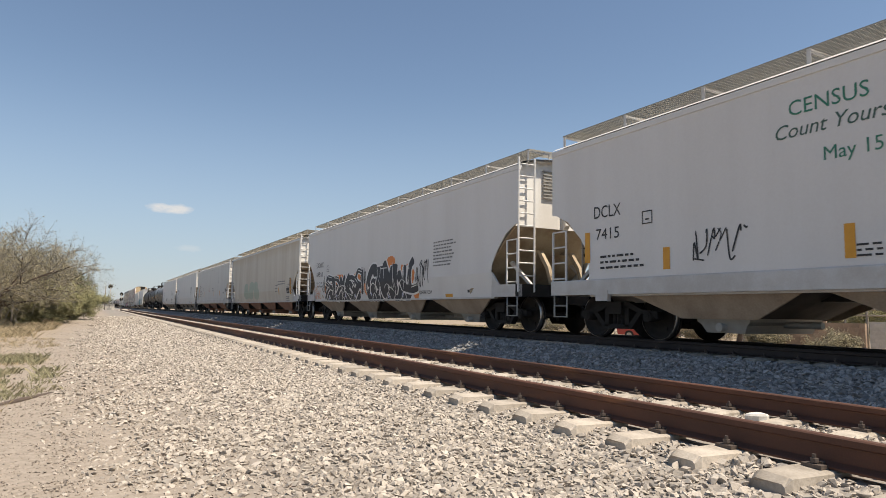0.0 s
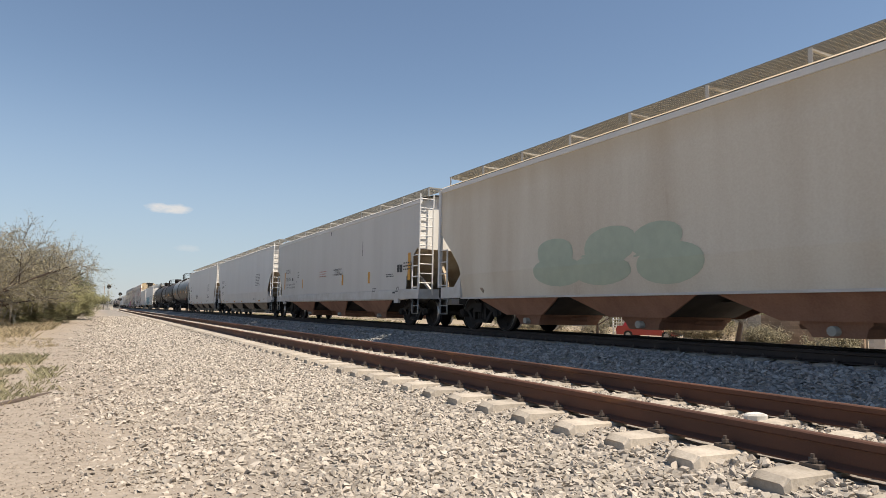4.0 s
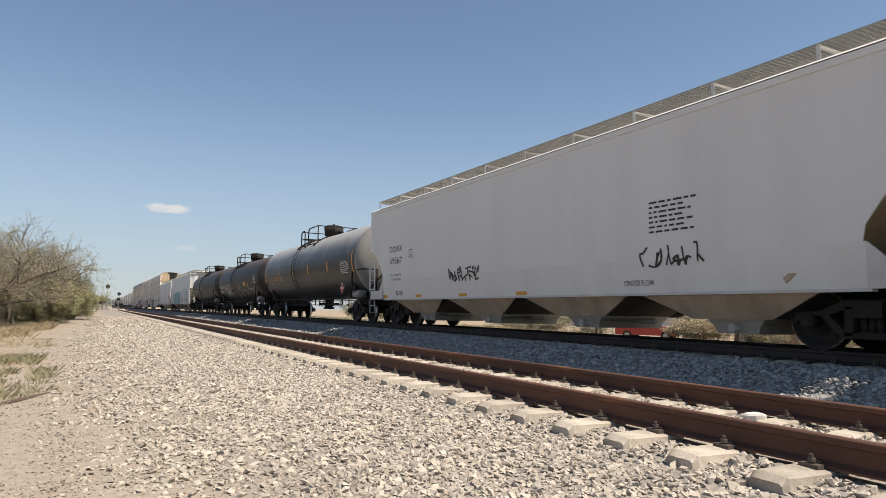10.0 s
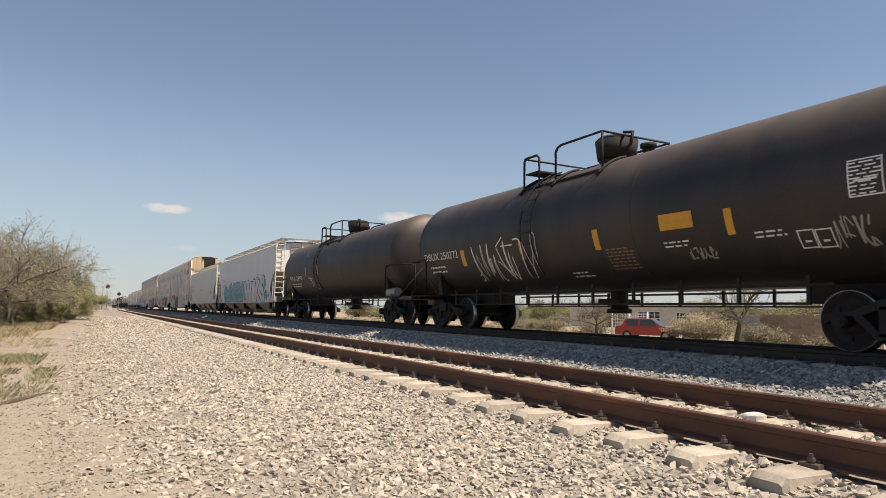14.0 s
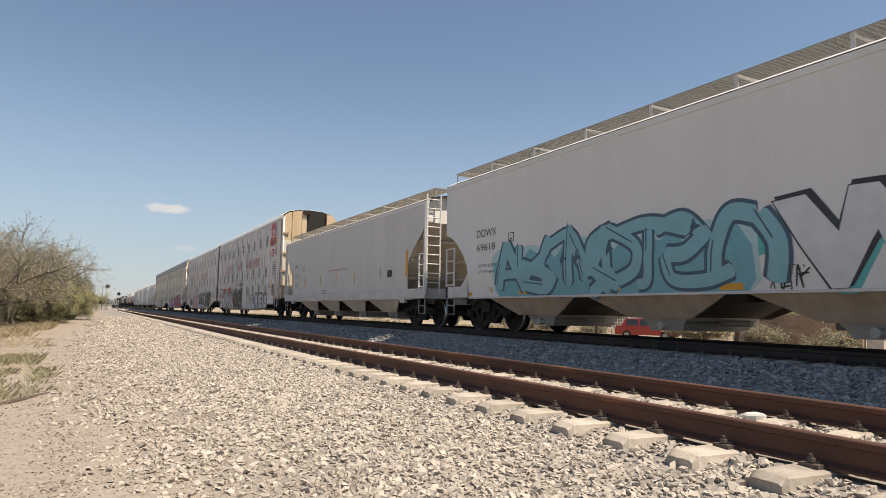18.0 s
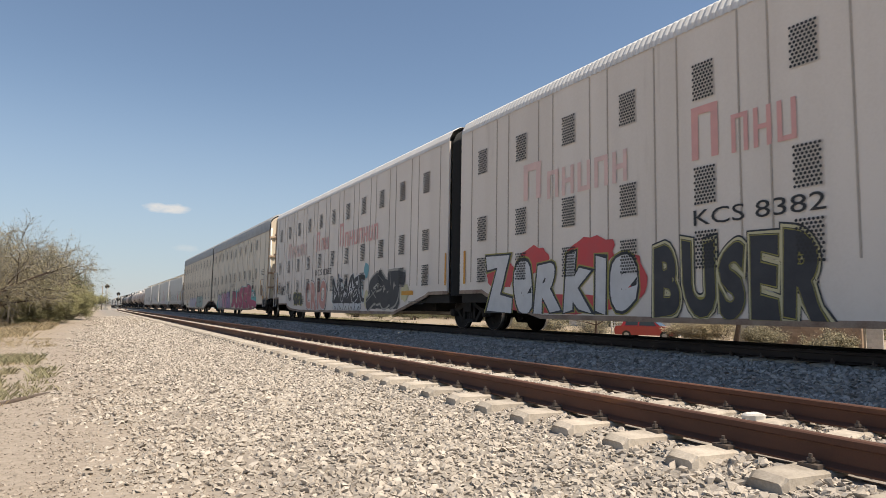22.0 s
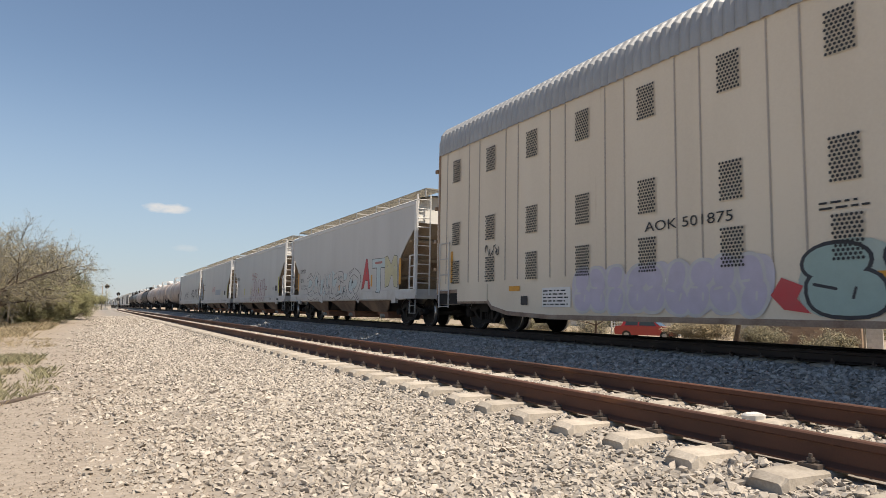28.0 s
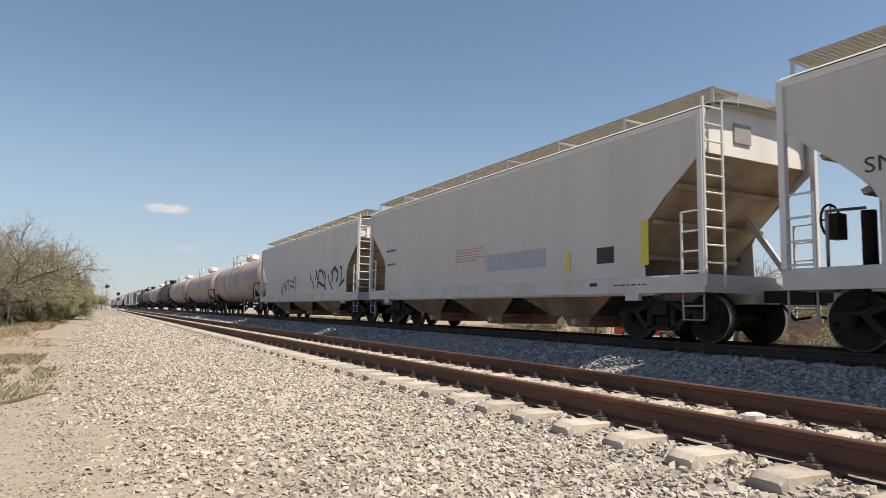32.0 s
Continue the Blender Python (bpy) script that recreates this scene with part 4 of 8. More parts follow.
def autorack(name, L, label, paint="rack", roofmat="roofgrey", zt=5.2, roof=(), columns=(), ends=(True, False), gap=False, mid_truck=False, spin=True, group="car-carrier units"):
    """One body of a two-body car carrier; origin at the rail top under its middle. columns: first and last column of
    perforated panels, from the leading end, and their number. ends: which ends have doors."""
    car = thing(name, label, "railcar", group)
    H, hw = L / 2, 1.58
    low = []
    for e, has in zip((-1, 1), ends):
        run_in = [(0, 1.05), (1.24, 1.05), (1.25, 0.75), (2.85, 0.75), (3.02, 0.6), (3.74, 0.46), (5.4, 0.39)] if has else [(0, 1.02), (1.2, 1.02), (1.45, 0.92), (3.8, 0.39)]
        low += [(e * (H - d), z) for d, z in (run_in if e < 0 else reversed(run_in))]
    c0, c1, cn = columns
    ys = [-H + c0 + (c1 - c0) * k / (cn - 1) for k in range(cn)]
    p = ys[1] - ys[0]
    for s in (-1, 1):
        sd = part("side_wall", Geo().prism(low + [(H, zt), (-H, zt)], "x", *sorted((s * (hw - 0.05), s * hw))), M[paint], car)
        seam = Geo().prism([(-0.015, 1.3), (0.015, 1.3), (0.015, zt - 0.04), (-0.015, zt - 0.04)], "x", -0.012, 0.012).mesh("side_post", M["seam"])
        for y in [ys[0] - p / 2 - 1.4] * ends[0] + [ys[0] - p / 2] + [y + d for y in ys for d in (p * 0.32, p * 0.62)]:
            if abs(y) < H - 0.1:
                part("side_post", seam, None, sd, at=(s * hw, y, 0))
        part("side_sill", Geo().prism([(q, w - 0.03) for q, w in low] + [(q, w + 0.07) for q, w in reversed(low)], "x", *sorted((s * (hw - 0.03), s * (hw + 0.014)))), M["sill_rust"], sd)
        pm = panel_mesh(paint)
        for y in ys:
            for zz in (4.54, 2.71, 1.61):
                part("perforated_panel", pm, None, sd, at=pose(s * (hw + 0.013), y, zz, 0, 0, 0 if s < 0 else 180))
        for e, has in zip((-1, 1), ends):
            if has:
                x0, x1 = s * hw, s * (hw + 0.012)
                part("ladder", ladder(((s * (hw + 0.06), e * (H - 0.22), 0.6), (s * (hw + 0.06), e * (H - 0.8), 0.6)), ((s * (hw + 0.06), e * (H - 0.22), 2.5), (s * (hw + 0.06), e * (H - 0.8), 2.5)), 5, r=0.014, first=0.02, last=0.99), M["sill"], sd)
                part("corner_post", Geo().box(*sorted((s * (hw - 0.03), s * (hw + 0.03))), *sorted((e * (H - 0.02), e * (H - 0.1))), 1.0, zt + 0.05), M["post_rust"], sd)
                part("jack_pad", Geo().box(*sorted((x0, s * (hw + 0.03))), *sorted((e * (H - 1.26), e * (H - 2.84))), 0.78, 1.22), M[paint], sd)
                part("step_box", Geo().box(*sorted((s * (hw - 0.3), s * (hw - 0.01))), *sorted((e * (H - 0.1), e * (H - 1.22))), 0.72, 1.04), M["dark"], sd)
                if e > 0:
                    continue
                part("recess_frame", Geo().box(*sorted((x0, x1)), *sorted((e * (H - 1.05), e * (H - 1.8))), 1.24, 2.28), M["post_rust"], sd)
                part("recess_panel", Geo().box(*sorted((x0, s * (hw + 0.016))), *sorted((e * (H - 1.09), e * (H - 1.76))), 1.28, 2.24), M[paint], sd)
                g = Geo()
                g.prism([(e * (H - 1.2), 1.3), (e * (H - 1.55), 1.3), (e * (H - 1.6), 1.5), (e * (H - 1.5), 1.68), (e * (H - 1.42), 1.72), (e * (H - 1.38), 1.9), (e * (H - 1.34), 1.72), (e * (H - 1.22), 1.6)], "x", *sorted((s * (hw + 0.02), s * (hw + 0.1))))
                part("brake_lever", g, M["post_rust"], sd)
    half = [(hw - d, zz) for d, zz in roof]
    arc = [(-x, zz) for x, zz in half] + [(x, zz) for x, zz in reversed(half[:-1])]
    pitch, rise = (0.23, 1.0) if roofmat == "roofgrey" else (0.15, 0.45)
    n = 4 * int(L / pitch)
    rings = []
    for k in range(n + 1):
        y, d = -H + L * k / n, rise * (0.0, 0.045, 0.065, 0.045)[k % 4]
        rings.append([(x * (1 + d / 1.58), y, zz + d * (zz - zt) / 0.8) for x, zz in arc])
    part("roof", Geo().loft(rings, closed=False, caps=False), M[roofmat], car)
    face = [(-hw + 0.06, 1.0), (hw - 0.06, 1.0), (hw - 0.06, zt)] + [(x * 0.96, zz - 0.04) for x, zz in reversed(arc[1:-1])] + [(-hw + 0.06, zt)]
    for e, has in zip((-1, 1), ends):
        if has:
            y = e * (H - 0.02)
            en = part("end_door", Geo().prism(face, "y", y - 0.04, y + 0.04), M["dark"], car)
            over = sorted((x, zz) for x, zz in half)
            tall = lambda x: float(np.interp(abs(x), [q[0] for q in over], [q[1] for q in over])) - 0.07
            for k, (xa, xb) in enumerate(((-1.54, -1.06), (-1.035, -0.5), (-0.475, -0.2), (-0.175, 0.3), (0.325, 0.95), (0.975, 1.54))):
                face_y = sorted((y + e * 0.04, y + e * (0.13 if k % 2 == 0 else 0.15)))
                # open doorway: the dark plate behind stands in for the unlit inside
                if gap and k in (3, 4):
                    part("door_leaf", Geo().box(xa, xb, *face_y, 1.1, 2.3), M["door_cream"], en)
                    continue
                # the middle leaves are darker up to this height
                dark_to = 3.05 if k in (2, 3, 4) and not gap else 1.1
                if dark_to > 1.1:
                    part("door_leaf", Geo().box(xa, xb, *face_y, 1.1, dark_to - 0.002), M["door_dark"], en, "dark lower door leaf")
                part("door_leaf", Geo().box(xa, xb, *face_y, dark_to, 4.35), M["door_cream"], en)
                tops = [(x, tall(x)) for x in np.linspace(xb, xa, 5)]
                part("door_leaf", Geo().prism([(xa, 4.352), (xb, 4.352)] + tops, "y", *face_y), M["door_primer" if gap else "door_stain"], en)
            part("roof_latch", Geo().box(-0.42, 0.0, *sorted((y + e * 0.05, y + e * 0.25)), tall(0) - 0.22, tall(0) - 0.02), M["dark"], en)
            for x in (-1.3, -0.75):
                for zz in (1.6, 2.3, 3.1, 3.75, 4.6):
                    part("bolt", Geo().cyl((x, y + e * 0.14, zz), (x, y + e * 0.175, zz), 0.025, 8), M["dark"], en)
            part("hinge_post", Geo().cyl((-1.5, y + e * 0.12, 1.05), (-1.5, y + e * 0.12, zt + 0.1), 0.05, 10), M["end_white"], en)
            for zz in (1.75, 2.6, 3.6, 4.75):
                part("hinge", Geo().box(-1.62, -1.22, *sorted((y + e * 0.1, y + e * 0.22)), zz - 0.05, zz + 0.05), M["post_rust"], en)
            part("latch_box", Geo().box(-1.25, -0.95, *sorted((y + e * 0.14, y + e * 0.24)), 1.3, 1.75), M["door_cream"], en)
            part("coupler_platform", Geo().box(-1.4, 1.4, *sorted((e * H, e * (H + 0.35))), 0.85, 1.0), M["dark"], car)
        else:
            folds = []
            for k in range(11):
                sc = 0.98 if k % 2 else 0.93
                folds.append([(x * sc, e * (H + 0.01 + 0.036 * k), zz - 0.05) for x, zz in face])
            bl = Geo().loft(folds)
            part("bellows", bl, M["bellows"], car, "black ribbed rubber bellows")
        part("end_sill", Geo().box(-1.5, 1.5, *sorted((e * H, e * (H - 2.2))), 0.75, 1.02), M["dark"], car)
    part("centre_sill", Geo().box(-0.9, 0.9, -H + 2, H - 2, 0.5, 0.95), M["dark"], car)
    for e, has in zip((-1, 1), ends):
        if has:
            add_truck(car, e * (H - 1.95), spin)
    if mid_truck:
        add_truck(car, H + 0.35, spin)
    coupler(car, L)
    return car


def panel_mesh(paint, cache={}):
    """A thin plate with staggered rows of round holes."""
    if paint not in cache:
        g, seen = Geo(), {}

        def vert(y, z):
            key = (round(y, 4), round(z, 4))
            if key not in seen:
                seen[key] = len(g.v)
                g.v.append((0, y, z))
            return seen[key]

        w, h = 0.033, 0.03
        for j in range(11):
            for i in range(6 if j % 2 else 7):
                y, z = -0.198 + 0.066 * i + (0.033 if j % 2 else 0), -0.3 + 0.06 * j
                outer = [vert(y + a * w, z + b * h) for a, b in ((1, 0), (1, 1), (0, 1), (-1, 1), (-1, 0), (-1, -1), (0, -1), (1, -1))]
                inner = [vert(y + 0.0255 * math.cos(k * math.pi / 4), z + 0.0255 * math.sin(k * math.pi / 4)) for k in range(8)]
                quads = [(outer[k], outer[(k + 1) % 8], inner[(k + 1) % 8], inner[k]) for k in range(8)]
                hole = [len(g.v) + k for k in range(8)]
                g.v += [(-0.018, y + 0.0245 * math.cos(k * math.pi / 4), z + 0.0245 * math.sin(k * math.pi / 4)) for k in range(8)]
                g.f += quads + [tuple(hole)]
                g.s += [False] * 9
                g.m += [0] * 8 + [1]
        cache[paint] = g.mesh("perforated_panel", [M[paint], M["ink"]])
    return cache[paint]


# leading end, trailing end (metres along the train at the start) and the car itself
CARS = []


def consist(lead, trail, make, *a, **k):
    car = make(*a[:1], trail - lead, *a[1:], **k)
    CARS.append((car, (lead + trail) / 2))
    return car


ROUND_ROOF = ((0, 5.18), (0.0, 5.4), (0.01, 5.55), (0.05, 5.78), (0.2, 5.96), (0.45, 6.1), (0.9, 6.2), (1.58, 6.24))
LOW_ROOF = ((0, 5.54), (0.02, 5.66), (0.12, 5.86), (0.35, 6.01), (0.8, 6.12), (1.58, 6.17))
KINK = dict(rounded=False, zt=4.05, cut=1.42, bays=3, ledge=True, bay="rust_bay")
c1 = consist(-7.9, 11.83, hopper, "hopper_car", "light grey covered hopper car with green and black lettering", side="grey", ledge=True)
c2 = consist(13.18, 31.4, hopper, "hopper_car", "light grey covered hopper car with black and orange graffiti", side="grey")
c3 = consist(32.85, 51.95, hopper, "hopper_car", "rust-stained off-white covered hopper car", side="rusty", slope="rust_slope", bay="red_bay", rounded=False, zc=2.95, cut=1.3, zt=4.14, bays=4)
c4 = consist(53.35, 71.78, hopper, "hopper_car", "light grey covered hopper car with orange reflective strips", side="warm_grey", bay="red_bay", zt=4.06, zc=2.55, cut=1.0, bays=3, ledge=True)
c5 = consist(73.05, 92.45, hopper, "hopper_car", "light grey covered hopper car with rounded end openings", side="grey")
c6 = consist(93.6, 112.7, hopper, "hopper_car", "light grey covered hopper car with small black scrawls", side="grey")
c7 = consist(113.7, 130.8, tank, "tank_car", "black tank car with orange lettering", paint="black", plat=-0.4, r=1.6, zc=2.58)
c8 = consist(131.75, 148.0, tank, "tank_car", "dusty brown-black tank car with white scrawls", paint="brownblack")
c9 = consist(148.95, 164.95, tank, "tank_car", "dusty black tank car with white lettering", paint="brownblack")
c7["marks"], c8["marks"] = 0.625, 0.275       # the lettering is set out from points off the middle
c10 = consist(166.1, 185.45, hopper, "hopper_car", "off-white covered hopper car with blue and grey graffiti", side="white", slope="pale_slope")
c11 = consist(186.77, 203.76, hopper, "hopper_car", "light grey covered hopper car with cream hopper bays", side="warm_grey", rounded=False, zt=3.95, zc=3.35, cut=1.4, bays=4, bay="cream_bay", slope="cream_bay", ledge=True)
c12 = consist(205.07, 225.93, autorack, "car_carrier", "faded pinkish white car carrier with a red badge and pink lettering", roofmat="white", zt=5.56, roof=LOW_ROOF, columns=(3.39, 19.66, 10), ends=(True, False), gap=True, mid_truck=True)
c13 = consist(226.66, 247.55, autorack, "car_carrier", "faded pinkish white car carrier with colourful graffiti", roofmat="white", zt=5.56, roof=LOW_ROOF, columns=(1.45, 19.6, 11), ends=(False, True))
c14 = consist(249.2, 270.1, autorack, "car_carrier", "cream car carrier with grey ribbed roof and pink graffiti", paint="rackyellow", roof=ROUND_ROOF, columns=(3.3, 19.4, 10), ends=(True, False), mid_truck=True)
c15 = consist(270.86, 291.23, autorack, "car_carrier", "cream car carrier with grey ribbed roof and lilac graffiti", paint="rackyellow", roof=ROUND_ROOF, columns=(0.93, 19.25, 11), ends=(False, True))
c16 = consist(292.73, 307.74, hopper, "hopper_car", "grey covered hopper car with large letter graffiti", side="warm_grey", slope="rust_slope", **KINK)
c17 = consist(309.09, 323.84, hopper, "hopper_car", "grey covered hopper car with pink graffiti", side="warm_grey", slope="rust_slope", **KINK)
c18 = consist(325.24, 340.4, hopper, "hopper_car", "grey covered hopper car with faded painted patches", side="warm_grey", slope="rust_slope", **KINK)
c19 = consist(341.7, 358.6, hopper, "hopper_car", "grey covered hopper car with black graffiti", side="warm_grey", slope="rust_slope", **KINK)
y = 360.0
for paint in ("tantank", "tantank", "tantank", "brownblack", "tantank", "black", "brownblack"):
    consist(y, y + 18.2, tank, "tank_car", "tan tank car with grime streaks" if paint == "tantank" else "grimy dark tank car", paint=paint, spin=False)
    y += 19.4
grimy = consist(y, y + 17.5, hopper, "hopper_car", "dark grimy covered hopper car", side="brownblack", spin=False, **KINK)
y += 18.8
for k in range(15):
    far = copy_thing((c19, grimy, c5, CARS[22][0], c3)[k % 5], Matrix())
    CARS.append((far, y + 9.2))
    y += 20.2

# ---- ballast stones ----
def rock_shapes(count, seed):
    """Small angular stones, as lists of vertices and faces."""
    rng = random.Random(seed)
    out = []
    for _ in range(count):
        bm = bmesh.new()
        for _ in range(9):
            p = Vector((rng.gauss(0, 1), rng.gauss(0, 1), rng.gauss(0, 1))).normalized()
            bm.verts.new((p.x * 0.56, p.y * 0.48, p.z * 0.42))
        r = bmesh.ops.convex_hull(bm, input=bm.verts)
        dead = [e for e in r["geom_interior"] + r["geom_unused"] if isinstance(e, bmesh.types.BMVert)]
        bmesh.ops.delete(bm, geom=dead, context="VERTS")
        bmesh.ops.triangulate(bm, faces=bm.faces)
        bm.verts.index_update()
        out.append((np.array([v.co[:] for v in bm.verts]), np.array([[v.index for v in f.verts] for f in bm.faces])))
        bm.free()
    return out


ROCKS = rock_shapes(14, 7)


def clear_of_track(x, y):
    """False on a sleeper's top or on a rail."""
    if abs(x - SIDE_X) < 1.3 and abs((y - TIE_Y + TIE_S / 2) % TIE_S - TIE_S / 2) < 0.115:
        return False
    for cx in (SIDE_X, MAIN_X):
        if min(abs(x - cx - 0.7525), abs(x - cx + 0.7525)) < 0.11:
            return False
    return not (abs(x - MAIN_X) < 1.3 and abs((y - 1.2 + TIE_S / 2) % TIE_S - TIE_S / 2) < 0.15)


def scatter(name, boxes, material, seed, label, shapes=ROCKS):
    """boxes: x0, x1, y0, y1, stones a square metre, least and greatest size, how far they sit proud."""
    rng = np.random.default_rng(seed)
    vs, fs, base = [], [], 0
    for x0, x1, y0, y1, dens, s0, s1, proud, *feather in boxes:
        n = int((x1 - x0) * (y1 - y0) * dens)
        px, py = rng.uniform(x0, x1, n), rng.uniform(y0, y1, n)
        size = s0 + (s1 - s0) * rng.random(n) ** 2.2
        keep = rng.random(n)
        ang, tilt, which = rng.uniform(0, 6.283, n), rng.normal(0, 0.45, (n, 2)), rng.integers(0, len(shapes), n)
        for i in range(n):
            x, y = px[i], py[i]
            if y > 1.2 and (x > 2.3 * y + 1.0 or x < -0.28 * y - 0.6) or not clear_of_track(x, y):
                continue
            if feather and (x - x0) / feather[0] < keep[i] + 0.4 * noise.noise((x * 1.3, y * 0.7, 3.0)):
                continue
            v, f = shapes[which[i]]
            c, s = math.cos(ang[i]), math.sin(ang[i])
            a, b = tilt[i]
            r = np.array([[c, -s, 0], [s, c, 0], [a * c - b * s, a * s + b * c, 1]])
            p = (v * size[i]) @ r
            p[:, 0] += x
            p[:, 1] += y
            p[:, 2] += ground_z(x, y) + size[i] * proud
            vs.append(p)
            fs.append(f + base)
            base += len(v)
    v, f = np.concatenate(vs), np.concatenate(fs)
    me = bpy.data.meshes.new(name)
    me.vertices.add(len(v)), me.loops.add(f.size), me.polygons.add(len(f))
    me.vertices.foreach_set("co", v.ravel())
    me.loops.foreach_set("vertex_index", f.ravel().astype(np.int32))
    me.polygons.foreach_set("loop_start", np.arange(0, f.size, 3, dtype=np.int32))
    me.polygons.foreach_set("use_smooth", np.zeros(len(f), dtype=bool))
    me.update(calc_edges=True)
    me.materials.append(material)
    return tagged(new(name, me), label, "stones", kind="stuff")


scatter("ballast_stones", [(0.0, 5.9, 3.4, 6.5, 1050, 0.03, 0.068, 0.1, 2.0), (0.0, 5.9, 1.2, 3.4, 1050, 0.03, 0.068, 0.1, 2.0), (-0.4, 5.9, 6.5, 10.0, 720, 0.034, 0.074, 0.1, 2.0), (-0.4, 2.2, 1.2, 8.0, 380, 0.014, 0.042, 0.05, 0.8), (0.3, 5.9, -6.0, 1.2, 260, 0.04, 0.08, 0.1, 1.5),
                           (-0.5, 5.9, 10.0, 18.0, 480, 0.036, 0.076, 0.1, 1.8), (-0.8, 5.9, 18.0, 34.0, 170, 0.05, 0.1, 0.1, 1.8), (-0.6, 5.9, 34.0, 70.0, 32, 0.08, 0.15, 0.1, 1.8)],
        M["stone"], 3, "pale angular ballast stones round the empty track")
scatter("main_ballast_stones", [(5.9, 13.0, -6.0, 2.0, 120, 0.06, 0.11, 0.12), (5.9, 9.2, 2.0, 9.0, 420, 0.04, 0.095, 0.12), (5.9, 9.2, 9.0, 18.0, 260, 0.05, 0.11, 0.12), (5.9, 9.2, 18.0, 34.0, 95, 0.07, 0.14, 0.14), (5.9, 9.2, 34.0, 70.0, 26, 0.1, 0.19, 0.14),
                                (9.2, 13.0, 3.0, 22.0, 90, 0.06, 0.12, 0.12)],
        M["stone_grey"], 4, "grey angular ballast stones under the train's track")
scatter("road_gravel", [(-1.2, 1.8, 1.5, 5.5, 1300, 0.007, 0.028, 0.02), (-1.8, 1.8, 5.5, 10.0, 620, 0.009, 0.034, 0.02), (-2.6, 1.4, 10.0, 24.0, 150, 0.016, 0.045, 0.03), (-3.0, 0.8, 24.0, 60.0, 7, 0.03, 0.07, 0.04)],
        M["gravel"], 5, "small loose gravel trodden into the dirt road")
scatter("rubble", [(30.0, 34.0, 15.0, 20.5, 9, 0.12, 0.45, 0.2), (29.0, 34.0, 20.0, 26.0, 3, 0.1, 0.35, 0.2), (31.0, 36.0, 40.0, 48.0, 3, 0.15, 0.6, 0.2)], M["stone"], 9, "heap of pale broken stone and rubble")

# the stones beside the nearest sleepers, one by one
rng = random.Random(21)
rock_mesh = []
for v, f in ROCKS:
    me = bpy.data.meshes.new("stone")
    me.from_pydata(v.tolist(), [], f.tolist())
    me.materials.append(M["stone_piece"])
    rock_mesh.append(me)
for k in range(300):
    x, y = rng.uniform(3.1, 5.8), rng.uniform(1.4, 3.4)
    while not clear_of_track(x, y):
        x, y = rng.uniform(3.1, 5.8), rng.uniform(1.4, 3.4)
    s = rng.uniform(0.05, 0.1)
    part("stone", rng.choice(rock_mesh), None, ground,
         at=pose(x, y, ground_z(x, y) + s * 0.12, rng.gauss(0, 20), rng.gauss(0, 20), rng.uniform(0, 360)) @ Matrix.Scale(s, 4))
g = Geo()
rough = random.Random(40)
v = [(0.1 * math.cos(a) * r, 0.06 * math.sin(a) * r * rough.uniform(0.85, 1.1), z * rough.uniform(0.9, 1.1)) for z, r in ((-0.03, 1.0), (0.015, 1.05), (0.035, 0.9), (0.045, 0.5)) for a in np.linspace(0, 5.5, 8)]
g.loft([v[8 * k:8 * k + 8] for k in range(4)])
tagged(part("white_rock", g, M["pale_rock"], at=pose(4.93, 3.67, -0.035, 0, 0, -35) @ Matrix.Diagonal((0.95, 0.75, 0.8, 1.0))), "large pale rock lying between the rails", "rock")


# ---- plants ----
def tube(g, a, b, r0, r1, n=5):
    g.cyl(a, b, r0, n, r2=r1, caps=False)


def grow(g, twigs, leaves, p, d, length, r, depth, rng, droop, leafy):
    """A limb from p along d that forks into thinner ones; the last order is twigs and leaves."""
    n = 3
    q = p
    for i in range(n):
        d = (d + Vector((rng.gauss(0, 0.16), rng.gauss(0, 0.16), rng.gauss(0, 0.12) + droop))).normalized()
        e = q + d * length / n
        tube(g if depth > 1 else twigs, q, e, r * (1 - 0.2 * i), r * (1 - 0.2 * (i + 1)), 6 if depth > 2 else 3)
        q = e
        if depth > 0:
            for _ in range(2 if depth > 1 else 3):
                side = Vector((rng.gauss(0, 1), rng.gauss(0, 1), rng.gauss(0.25, 0.7))).normalized()
                if depth > 1 or rng.random() < 0.9:
                    grow(g, twigs, leaves, q, (d * 0.7 + side * 0.75).normalized(), length * rng.uniform(0.5, 0.72), r * 0.5, depth - 1, rng, droop, leafy)
        else:
            for _ in range(leafy):
                c = q + Vector((rng.gauss(0, 0.09), rng.gauss(0, 0.09), rng.gauss(0, 0.09)))
                u = Vector((rng.gauss(0, 1), rng.gauss(0, 1), rng.gauss(0, 1))).normalized() * rng.uniform(0.03, 0.06)
                w = u.orthogonal().normalized() * u.length * 0.45
                leaves.add([c - u, c + w, c + u, c - w], [(0, 1, 2, 3)])


